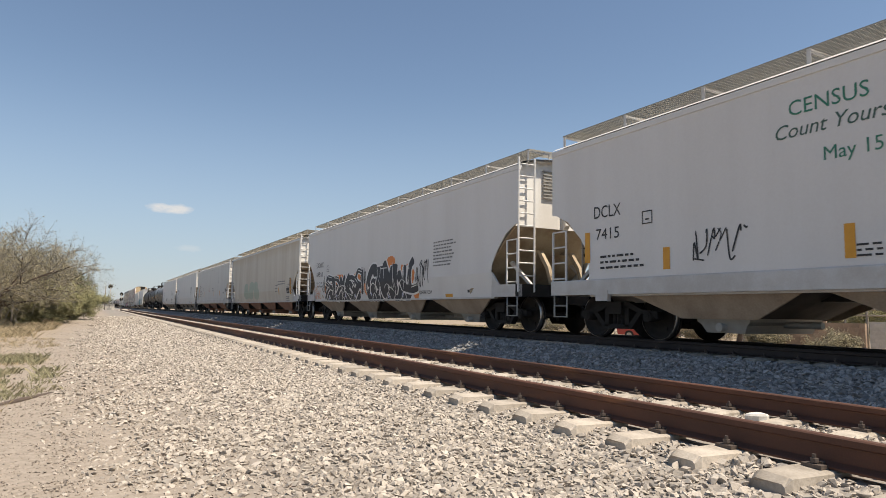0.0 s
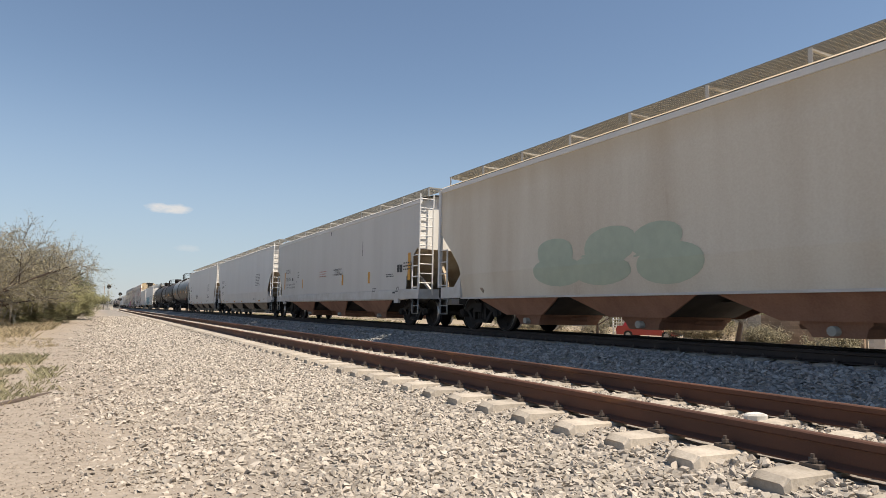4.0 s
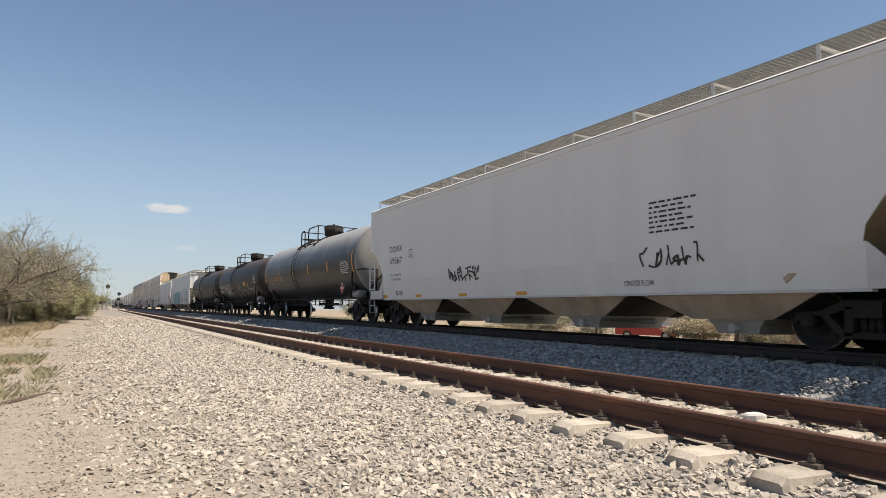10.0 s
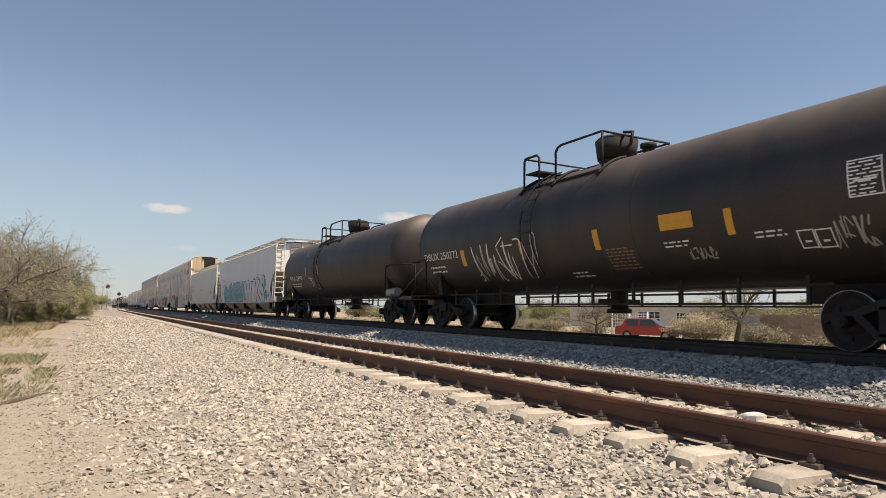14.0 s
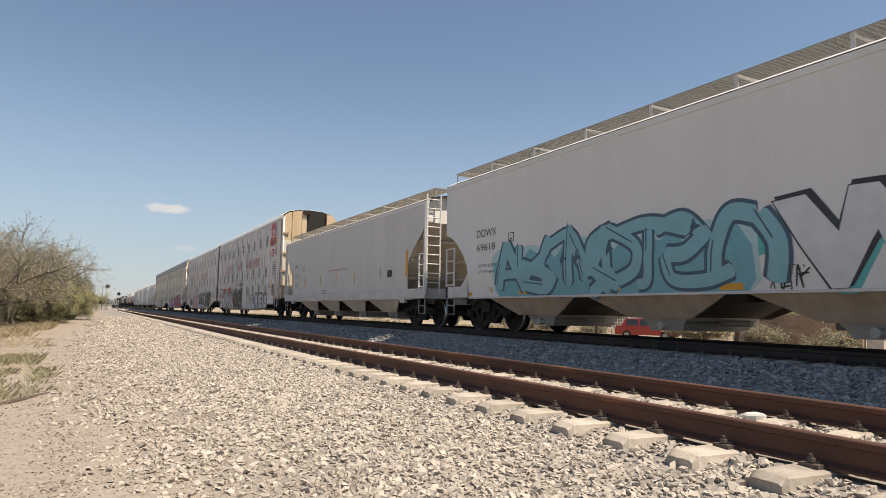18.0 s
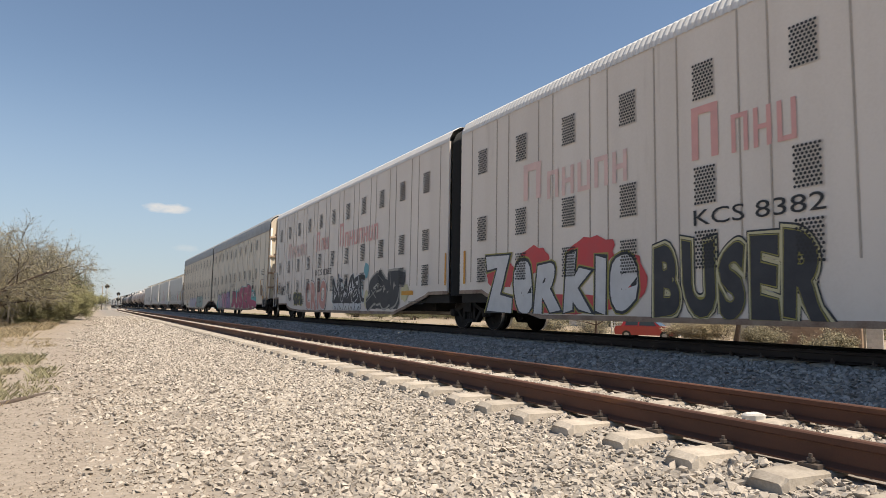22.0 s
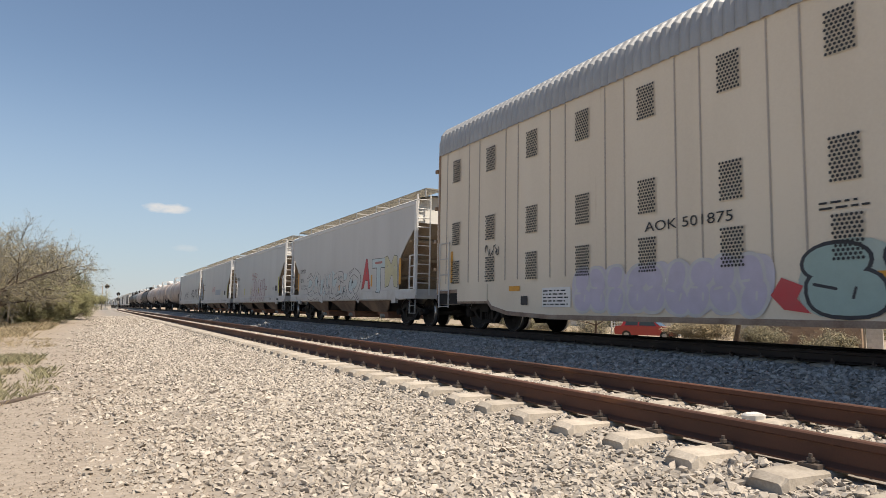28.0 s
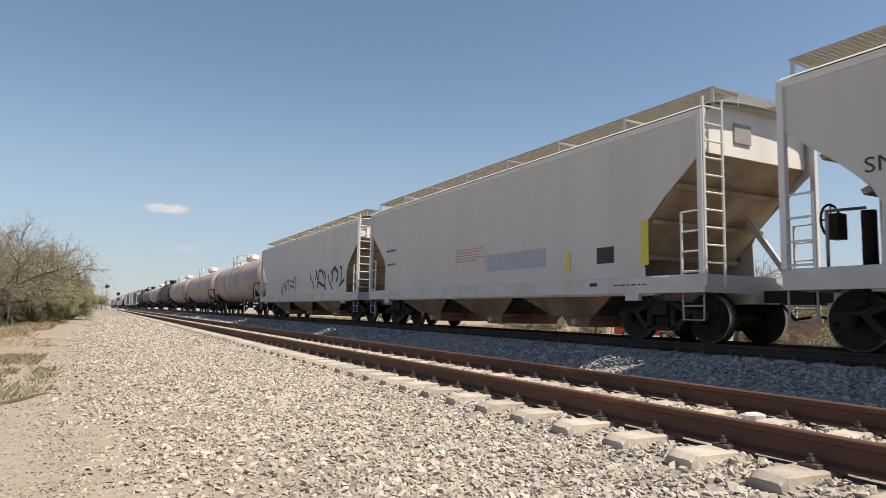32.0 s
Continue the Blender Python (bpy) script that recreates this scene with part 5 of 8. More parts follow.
def tree(name, label, x, y, height, spread, seed, trunks=1, depth=3, leafy=1, bark="bark", leaf="leaf_dry", r=0.13, lean=0.25, droop=0.0, low=0.3, group=""):
    rng = random.Random(seed)
    t = thing(name, label, "tree" if height > 2.4 else "shrub", group, at=(x, y, ground_z(x, y) - 0.03))
    wood, twigs, leaves = Geo(), Geo(), Geo()
    for k in range(trunks):
        a = rng.uniform(0, 6.28)
        d = Vector((lean * math.cos(a), lean * math.sin(a), 1)).normalized()
        p, h = Vector((0.12 * k * math.cos(a), 0.12 * k * math.sin(a), 0)), height * low
        top = p + d * h
        if h > 0.2:
            tube(wood, p, top, r * 1.25, r * 0.85, 8)
        for j in range(4 if trunks == 1 else 3):
            b = a + j * 1.7 + rng.uniform(-0.4, 0.4)
            dd = Vector((spread * math.cos(b), spread * math.sin(b), rng.uniform(0.5, 1.1))).normalized()
            grow(wood, twigs, leaves, top, dd, height * rng.uniform(0.42, 0.58), r * 0.6, depth, rng, droop, leafy)
    part("trunk", wood, M[bark], t)
    tagged(part("twig_spray", twigs, M["twig"], t), kind="stuff")
    if leafy:
        tagged(part("crown", leaves, M[leaf], t), kind="stuff")
    return t


tree("mesquite_tree", "bare grey mesquite tree with a leaning dark trunk", -4.6, 36.0, 4.2, 1.1, 51, depth=3, leafy=2, r=0.17, lean=0.35)
tree("mesquite_tree", "bare grey-brown mesquite tree with dense thin twigs", -4.7, 42.0, 4.75, 1.2, 12, depth=3, leafy=2, trunks=2, r=0.14, low=0.22)
tree("mesquite_tree", "bare grey-brown mesquite tree with dense thin twigs", -4.0, 50.0, 5.8, 1.2, 13, depth=3, leafy=2, trunks=2, r=0.14, low=0.22)
tree("mesquite_tree", "bare grey mesquite tree behind the others", -8.5, 48.0, 6.2, 1.2, 14, depth=3, leafy=2, trunks=2, low=0.22)
tree("mesquite_tree", "bare grey mesquite tree behind the others", -10.5, 60.0, 6.6, 1.2, 15, depth=3, leafy=2, trunks=2, low=0.22)
tree("mesquite_tree", "bare grey-brown mesquite tree with dense thin twigs", -3.8, 46.0, 4.9, 1.1, 52, depth=3, leafy=2, trunks=2, r=0.12, low=0.22)
tree("mesquite_tree", "bare grey mesquite tree behind the others", -6.2, 41.0, 4.9, 1.2, 53, depth=3, leafy=2, trunks=2, low=0.22)
tree("bush", "dusty olive bush with dense drooping twigs", -2.1, 54.0, 3.0, 1.0, 54, depth=3, leafy=8, trunks=4, r=0.06, low=0.06, leaf="leaf_olive")
tree("bush", "dusty olive bush with dense drooping twigs", -2.5, 43.5, 2.5, 1.0, 16, depth=3, leafy=8, trunks=4, r=0.06, low=0.06, leaf="leaf_olive")
tree("bush", "dusty olive bush with dense drooping twigs", -3.1, 45.5, 2.6, 1.0, 17, depth=3, leafy=8, trunks=4, r=0.06, low=0.06, leaf="leaf_olive")
far_tree = tree("green_tree", "green leafy tree along the dirt road", -4.2, 86.0, 5.6, 1.1, 18, depth=3, leafy=9, trunks=3, r=0.12, low=0.12, leaf="leaf_green", group="trees along the road")
for k, (x, y, a, s) in enumerate(((-5.0, 72, 100, 1.0), (-4.4, 104, 40, 0.9), (-5.2, 124, 200, 1.05), (-4.8, 150, 300, 0.95), (-5.5, 182, 80, 1.1), (-5.5, 220, 140, 1.1), (-6, 270, 10, 1.2),
                                  (-9, 95, 220, 1.2), (-10, 130, 20, 1.2), (-9, 200, 310, 1.2), (-4, 330, 90, 1.2), (-2, 420, 50, 1.3), (4, 520, 70, 1.4), (-7, 470, 190, 1.4))):
    o = copy_thing(far_tree, pose(x, y, ground_z(x, y), 0, 0, a))
    o.scale = (s, s, s)

shrub = tree("shrub", "olive-brown dry shrub behind the railway", 40.0, 60.0, 3.4, 1.2, 31, depth=2, leafy=9, trunks=6, r=0.06, low=0.08, leaf="leaf_olive", group="shrubs behind the railway")
rng = random.Random(5)
for k in range(50):
    y = rng.uniform(30, 170)
    x = rng.uniform(62, 90) if k % 2 else rng.uniform(52, 75)
    o = copy_thing(shrub, pose(x, y, ground_z(x, y), 0, 0, rng.uniform(0, 360)))
    s = rng.uniform(0.8, 1.35)
    o.scale = (s * 1.25, s * 1.25, s)
tree("yellow_bush", "dry yellowish bush with thin upright stems", 32.6, 27.4, 1.9, 0.6, 33, depth=2, leafy=6, trunks=7, r=0.03, low=0.1, leaf="leaf_straw")
tree("yellow_bush", "dry yellowish bush with thin upright stems", 33.2, 28.9, 1.8, 0.6, 34, depth=2, leafy=6, trunks=7, r=0.03, low=0.1, leaf="leaf_straw")
tree("dry_bush", "grey-brown dry bush beside the rubble", 33.5, 24.2, 1.5, 0.9, 35, depth=2, leafy=4, trunks=7, r=0.03, low=0.08, leaf="leaf_dry")
tree("dry_bush", "grey-brown dry bush beside the rubble", 31.5, 18.9, 1.2, 0.9, 36, depth=2, leafy=5, trunks=7, r=0.03, low=0.08, leaf="leaf_dry")
tree("leaning_tree", "bare tree with a dark leaning trunk", 31.5, 24.5, 4.2, 0.7, 37, depth=3, leafy=0, r=0.13, lean=0.35, low=0.4)
tree("bare_tree", "bare thin-twigged tree behind the railway", 33.0, 37.6, 3.4, 0.9, 38, depth=3, leafy=0, r=0.1, low=0.3)


def grass(name, boxes, material, seed, label):
    rng = np.random.default_rng(seed)
    g = Geo()
    for x0, x1, y0, y1, tufts, h0, h1, blades in boxes:
        for _ in range(int((x1 - x0) * (y1 - y0) * tufts)):
            x, y = rng.uniform(x0, x1), rng.uniform(y0, y1)
            if noise.noise((x * 0.45, y * 0.45, seed)) < -0.12:
                continue
            z = ground_z(x, y)
            for _ in range(blades):
                a, h, w = rng.uniform(0, 6.283), rng.uniform(h0, h1), 0.0022 + 0.00045 * y ** 0.7
                dx, dy = math.cos(a), math.sin(a)
                ox, oy = x + rng.normal(0, 0.05), y + rng.normal(0, 0.05)
                b = rng.uniform(0.3, 1.5) * h
                g.add([(ox - dy * w, oy + dx * w, z - 0.01), (ox + dy * w, oy - dx * w, z - 0.01), (ox + dx * b * 0.4 + dy * w * 0.6, oy + dy * b * 0.4 - dx * w * 0.6, z + h * 0.6), (ox + dx * b, oy + dy * b, z + h)],
                      [(0, 1, 2), (0, 2, 3)])
    me = bpy.data.meshes.new(name)
    me.from_pydata(g.v, [], g.f)
    me.materials.append(material)
    return tagged(new(name, me), label, "grass", kind="stuff")


grass("green_grass", [(-1.6, -0.55, 8.5, 9.3, 28, 0.02, 0.09, 14), (-1.5, -0.15, 9.2, 10.6, 22, 0.02, 0.08, 14), (-1.9, -0.5, 10.6, 12.4, 30, 0.03, 0.12, 16), (-2.4, -0.85, 12.4, 14.8, 44, 0.04, 0.15, 16), (15.0, 30.0, 62.0, 120.0, 1.5, 0.3, 0.8, 12)], M["leaf_grass"], 2, "sparse greyish green weeds beside the dirt road")
grass("dry_grass", [(-4.5, -0.8, 6.5, 24.0, 9, 0.02, 0.08, 10), (-9.0, -1.6, 24.0, 40.0, 10, 0.06, 0.24, 9), (-9.0, -2.2, 40.0, 60.0, 6, 0.1, 0.4, 9), (14.0, 19.0, 30.0, 75.0, 3, 0.06, 0.2, 9), (30.0, 36.0, 38.0, 60.0, 1.5, 0.2, 0.6, 12)],
      M["leaf_straw"], 4, "dry straw-coloured grass beside the railway")

# ---- things behind the railway ----
def brick_wall(name, label, x0, y0, x1, y1, h, material, seed, course=0.2, blen=0.45):
    """A wall of separate blocks along a line on the ground."""
    w = thing(name, label, "wall", at=None)
    w["kind"] = "structure"
    a, b = Vector((x0, y0, 0)), Vector((x1, y1, 0))
    d, L = (b - a).normalized(), (b - a).length
    ang = math.degrees(math.atan2(d.y, d.x))
    base = ground_z((x0 + x1) / 2, (y0 + y1) / 2) - 0.1
    w.matrix_basis = pose(x0, y0, base, 0, 0, ang)
    core = part("wall_core", Geo().box(0, L, -0.06, 0.06, 0, h - 0.02), material, w)
    me = Geo().box(0.006, blen - 0.006, -0.085, 0.085, 0.006, course - 0.006).mesh("brick", material)
    rng = random.Random(seed)
    for j in range(int(h / course)):
        for i in range(int(L / blen) + 1):
            x = i * blen - (blen / 2 if j % 2 else 0)
            if x < 0 or x + blen > L or (j > h / course - 2 and rng.random() < 0.15):
                continue
            part("brick", me, None, w, at=(x, rng.gauss(0, 0.006), j * course))
    return w


brick_wall("brown_wall", "rough brown adobe block wall", 34.6, 25.2, 35.6, 22.0, 2.0, M["adobe"], 1)
brick_wall("brown_wall", "rough brown adobe block wall with timber posts", 35.4, 21.9, 35.0, 19.6, 1.65, M["adobe"], 2)
brick_wall("pale_wall", "pale concrete block wall", 34.6, 27.0, 34.9, 25.3, 2.0, M["block"], 3)
brick_wall("pale_pier", "pale stacked block pier beside the wall", 35.0, 19.4, 35.2, 18.7, 1.7, M["block"], 4)
fence = thing("timber_fence", "weathered grey timber rail fence above the wall", "fence")
for k, (x, y) in enumerate(((40.2, 25.0), (40.0, 23.6), (39.8, 22.2), (39.6, 20.8))):
    part("fence_post", Geo().cyl((x, y, -1.05), (x, y, 1.95), 0.07, 7), M["timber"], fence)
part("fence_rail", Geo().cyl((40.3, 25.4, 1.35), (39.5, 20.4, 1.35), 0.05, 6), M["timber"], fence)
part("fence_rail", Geo().cyl((40.3, 25.4, 1.0), (39.5, 20.4, 1.0), 0.05, 6), M["timber"], fence)


def parked_car():
    c = thing("parked_pickup", "red parked car with a pale windscreen facing the railway", "car", at=pose(35.3, 34.6, ground_z(35.3, 34.6) - 0.02, 0, 0, -62))
    # length along x, front at +x
    body = Geo()
    prof = [(-2.2, 0.35), (2.1, 0.35), (2.25, 0.5), (2.2, 0.78), (1.95, 0.9), (0.95, 0.98), (-2.15, 0.98), (-2.25, 0.7)]
    body.loft([[(x, y * k, z) for x, z in prof] for y, k in ((-0.88, 1), (0.88, 1))])
    part("body", body, M["red"], c)
    cab = Geo()
    low, top = [(-1.7, 0.97), (1.0, 0.97)], [(-1.45, 1.5), (0.35, 1.5)]
    cab.loft([[(-1.75, -0.84, 0.97), (1.0, -0.84, 0.97), (1.0, 0.84, 0.97), (-1.75, 0.84, 0.97)], [(-1.5, -0.68, 1.52), (0.3, -0.68, 1.52), (0.3, 0.68, 1.52), (-1.5, 0.68, 1.52)]])
    part("cabin", cab, M["red"], c)
    w = Geo()
    w.add([(1.0 + 0.006, -0.74, 1.02), (1.006, 0.74, 1.02), (0.36, 0.62, 1.48), (0.36, -0.62, 1.48)], [(0, 1, 2, 3)])
    part("windscreen", w, M["glass"], c)
    for s in (-1, 1):
        for x0, x1 in ((-1.45, -0.55), (-0.45, 0.55)):
            g = Geo()
            y0, y1 = s * 0.835, s * 0.70
            g.add([(x0, y0, 1.03), (x1 + (0.2 if x1 > 0 else 0), y0, 1.03), (x1 - (0.1 if x1 > 0 else 0), y1, 1.46), (x0 + 0.04, y1, 1.46)], [(0, 1, 2, 3)])
            part("side_window", g, M["glass"], c)
        part("headlight", Geo().cyl((2.12, s * 0.62, 0.72), (2.24, s * 0.62, 0.7), 0.14, 12), M["lamp_white"], c)
        for x in (-1.35, 1.35):
            wh = part("wheel", Geo().cyl((x, s * 0.68, 0.33), (x, s * 0.9, 0.33), 0.33, 18), M["dark"], c)
            part("rim", Geo().cyl((x, s * 0.88, 0.33), (x, s * 0.91, 0.33), 0.19, 14), M["galv"], wh)
    part("bumper", Geo().box(2.15, 2.32, -0.86, 0.86, 0.36, 0.55), M["lamp_white"], c)
    return c


parked_car()


def house(name, label, x, y, w, d, h, rot, wall, windows, parapet=0.2):
    z = ground_z(x, y) - 0.05
    o = thing(name, label, "house", at=pose(x, y, z, 0, 0, rot))
    part("wall", Geo().box(0, w, 0, d, 0, h), M[wall], o)
    part("roof", Geo().box(-0.15, w + 0.15, -0.15, d + 0.15, h, h + parapet), M["block"], o)
    for a, b, z0, z1 in windows:
        win = part("window", Geo().box(a, b, -0.03, 0.01, z0, z1), M["glass"], o)
        g = Geo()
        for t in np.linspace(a, b, 5):
            g.box(t - 0.03, t + 0.03, -0.06, -0.02, z0, z1)
        for t in np.linspace(z0, z1, 4):
            g.box(a, b, -0.06, -0.02, t - 0.03, t + 0.03)
        part("window_grille", g, M["lamp_white"], win)
    return o


house("white_house", "low white house with a white window grille", 58.0, 60.0, 9.0, 6.0, 2.9, -60, "block", [(1.0, 3.6, 1.0, 2.2), (5.5, 7.0, 0.9, 2.1)])
house("far_house", "low pale house behind shrubs", 60.0, 74.0, 10.0, 7.0, 3.0, -60, "block", [(2.0, 3.5, 1.0, 2.1)])

lattice = thing("lattice_fence", "white metal lattice fence panel behind the parked car", "fence", at=pose(38.0, 41.4, ground_z(38, 40), 0, 0, -90))
for k in range(3):
    part("post", Geo().cyl((2.0 * k, 0, 0), (2.0 * k, 0, 2.0), 0.05, 8), M["lamp_white"], lattice)
for k in range(14):
    part("upright", Geo().cyl((0.29 * k + 0.1, 0, 0.3), (0.29 * k + 0.1, 0, 1.95), 0.022, 5), M["lamp_white"], lattice)
for k in range(7):
    part("crossbar", Geo().cyl((0, 0, 0.35 + 0.26 * k), (4.0, 0, 0.35 + 0.26 * k), 0.022, 5), M["lamp_white"], lattice)
tree("dry_bush", "grey-brown dry bush with bare twigs", 34.0, 44.5, 1.7, 0.9, 41, depth=2, leafy=2, trunks=7, r=0.03, low=0.08)
tree("dry_bush", "grey-brown dry bush with bare twigs", 33.0, 46.5, 1.5, 0.9, 42, depth=2, leafy=3, trunks=7, r=0.03, low=0.08)
tree("dry_bush", "grey-brown dry bush with bare twigs", 34.5, 39.6, 1.8, 0.9, 43, depth=2, leafy=2, trunks=7, r=0.03, low=0.08)
stick = part("fallen_branch", Geo().pipe([(-1.1, 7.6, -0.25), (-0.8, 8.15, -0.235), (-0.6, 8.65, -0.24), (-0.42, 9.1, -0.25)], 0.022), M["bark"])
tagged(stick, "thin dark fallen branch lying beside the weeds", "branch")

# ---- signals and posts up the line ----
def signal(name, label, x, y, h, head, two=False):
    z = ground_z(x, y)
    o = thing(name, label, "railway signal", at=(x, y, z))
    part("mast", Geo().cyl((0, 0, 0), (0, 0, h), 0.09, 8), M["galv"], o)
    for k in range(2 if two else 1):
        zz = h - k * 1.9
        part("target", Geo().cyl((0, -0.05, zz), (0, 0.05, zz), head, 20), M["dark"], o)
        part("signal_lamp", Geo().cyl((0, -0.3, zz), (0, -0.05, zz), 0.12, 10), M["dark"], o)
    lad = ladder(((-0.3, 0.3, 0), (0.1, 0.3, 0)), ((-0.3, 0.3, h - 0.8), (0.1, 0.3, h - 0.8)), 9)
    part("ladder", lad, M["galv"], o)
    part("base", Geo().box(-0.5, 0.5, -0.5, 0.5, 0, 0.5), M["galv"], o)
    return o


signal("railway_signal", "tall signal mast with a round black target", 2.35, 176.0, 5.6, 0.5)
signal("railway_signal", "signal mast with two round black targets", 7.3, 265.0, 5.4, 0.62, two=True)
post = thing("relay_cabin", "small pale equipment cabin beside the track", "cabin", at=(1.9, 178.0, ground_z(1.9, 178)))
part("wall", Geo().box(-1.6, 1.6, -0.7, 0.7, 0, 1.2), M["block"], post)
part("roof", Geo().box(-1.75, 1.75, -0.85, 0.85, 1.2, 1.35), M["galv"], post)
pole = thing("wooden_pole", "thin grey pole beside the signal", "pole", at=(1.35, 172.0, ground_z(1.35, 172)))
part("shaft", Geo().cyl((0, 0, 0), (0, 0, 5.6), 0.09, 8), M["timber"], pole)
part("crossarm", Geo().box(-0.5, 0.5, -0.05, 0.05, 5.1, 5.2), M["timber"], pole)
post = thing("fence_stake", "single thin timber stake at the roadside", "stake", at=(-4.0, 41.0, ground_z(-4.0, 41)))
part("stake", Geo().cyl((0, 0, 0), (0.03, 0, 1.25), 0.05, 7), M["timber"], post)

# ---- lettering and paint on the cars ----
def skin(car):
    """How far the near side of a car lies from its middle, at a height above the rail."""
    kind = car.name.split(".")[0]
    if kind == "tank_car":
        r, zc = (1.6, 2.58) if car == c7 else (1.52, 2.5)
        return lambda z: math.sqrt(max(r * r - (z - zc) ** 2, 0.01))
    if kind == "car_carrier":
        return lambda z: 1.592
    if car["ledge"]:
        return lambda z: float(np.interp(z, (1.18, 1.21), (1.61, 1.58)))
    return lambda z: 1.58 if z > 1.53 else 1.58 - 0.1 * (1.53 - z) / 0.64


def flat(car, verts, faces, mat_name, name, lift=0.006, label=""):
    """A thin layer of paint on a car's near side: verts are (along the car, height)."""
    f, off = skin(car), car["marks"] if "marks" in car else 0.0
    me = bpy.data.meshes.new(name)
    me.from_pydata([(0, y - off, z) for y, z in verts], [], faces)
    if car.name.startswith("hopper"):
        bm = bmesh.new()
        bm.from_mesh(me)
        for bend in (1.18, 1.21) if car["ledge"] else (1.53,):
            bmesh.ops.bisect_plane(bm, geom=bm.verts[:] + bm.edges[:] + bm.faces[:], plane_co=(0, 0, bend), plane_no=(0, 0, 1))
        bm.to_mesh(me)
        bm.free()
    for q in me.vertices:
        q.co.x = -f(q.co.z) - lift
    me.materials.append(M[mat_name])
    return part(name, me, None, car, label)


LETTERS = {}


def letters(string):
    """Vertices and faces of a line of text, one unit high, and its width."""
    if string not in LETTERS:
        cu = bpy.data.curves.new("text", "FONT")
        cu.body, cu.resolution_u = string, 3
        ob = bpy.data.objects.new("text", cu)
        me = ob.to_mesh()
        v = np.array([q.co[:2] for q in me.vertices])
        f = [tuple(p.vertices) for p in me.polygons]
        ob.to_mesh_clear()
        bpy.data.objects.remove(ob)
        v[:, 0] -= v[:, 0].min()
        cap = 0.729 if any(c.isupper() or c.isdigit() for c in string) else v[:, 1].max()
        v /= cap
        LETTERS[string] = (v, f, v[:, 0].max())
    return LETTERS[string]


def text(car, string, y, z, h, w, mat_name, slant=0.0, lift=0.006):
    """A line of lettering that starts at y; large letters are parts of their own."""
    v, f, width = letters(string)
    sx = w / width if w else h
    place = lambda a, b: (y - (a * sx + slant * b * h), z + b * h)
    if h < 0.15:
        tagged(flat(car, [place(a, b) for a, b in v], f, mat_name, "small_lettering", lift), kind="stuff")
        return
    root = list(range(len(v)))

    def top(i):
        while root[i] != i:
            i = root[i]
        return i

    for q in f:
        for i in q[1:]:
            root[top(i)] = top(q[0])
    pieces = {}
    for q in f:
        pieces.setdefault(top(q[0]), []).append(q)
    for faces in pieces.values():
        used = sorted({i for q in faces for i in q})
        back = {i: k for k, i in enumerate(used)}
        flat(car, [place(*v[i]) for i in used], [tuple(back[i] for i in q) for q in faces], mat_name, "letter", lift)


def slab(y0, y1, z0, z1, n=0):
    """A rectangle cut into strips, so that it follows a curved side."""
    n = n or max(1, int(abs(z1 - z0) / 0.12))
    v = [(y, z0 + (z1 - z0) * k / n) for k in range(n + 1) for y in (y0, y1)]
    return v, [(2 * k, 2 * k + 1, 2 * k + 3, 2 * k + 2) for k in range(n)]


def bar(car, y0, y1, z0, z1, mat_name, name="marking"):
    flat(car, *slab(y0, y1, z0, z1), mat_name, name, 0.007)


def outline(car, y0, y1, z0, z1, mat_name):
    t = 0.02
    v, f = [], []
    for a, b, c, d in ((y0, y1, z0, z0 + t), (y0, y1, z1 - t, z1), (y0, y0 - t, z0, z1), (y1 + t, y1, z0, z1), (y0 - 0.08, y1 + 0.08, (z0 + z1) / 2 - 0.05, (z0 + z1) / 2 - 0.02)):
        vv, ff = slab(a, b, c, d)
        f += [tuple(i + len(v) for i in q) for q in ff]
        v += vv
    flat(car, v, f, mat_name, "stencil_frame", 0.008)


def small_print(car, y0, y1, z0, z1, n, mat_name):
    """Lines of print too small to read, as rows of short bars."""
    rng = random.Random(int(1000 * abs(y0) + 10 * n))
    v, f = [], []
    step = (z1 - z0) / n
    for k in range(n):
        za = z1 - step * (k + 0.78)
        a, end = y0, y1 + (y0 - y1) * rng.uniform(0, 0.25)
        while a > end + 0.04:
            w = min(rng.uniform(0.05, 0.2), a - end)
            vv, ff = slab(a, a - w, za, za + step * 0.4, 1)
            f += [tuple(i + len(v) for i in q) for q in ff]
            v += vv
            a -= w + 0.045
    tagged(flat(car, v, f, mat_name, "small_print", 0.008), kind="stuff")


def letter_blocks(car, y0, y1, z0, z1, n, mat_name):
    """Faded company lettering, as one plain block a letter."""
    w = (y0 - y1) / n
    for k in range(n):
        a = y0 - w * k
        b0, b1, t = a - w * 0.12, a - w * 0.88, w * 0.2
        v, f = [], []
        for q in ((b0, b0 - t, z0, z1), (b1 + t, b1, z0, z1), (b0 - t, b1 + t, *((z1 - t, z1), ((z0 + z1) / 2 - t / 2, (z0 + z1) / 2 + t / 2), (z0, z0 + t))[k % 3])):
            vv, ff = slab(*q)
            f += [tuple(i + len(v) for i in p) for p in ff]
            v += vv
        flat(car, v, f, mat_name, "letter_block", 0.004)


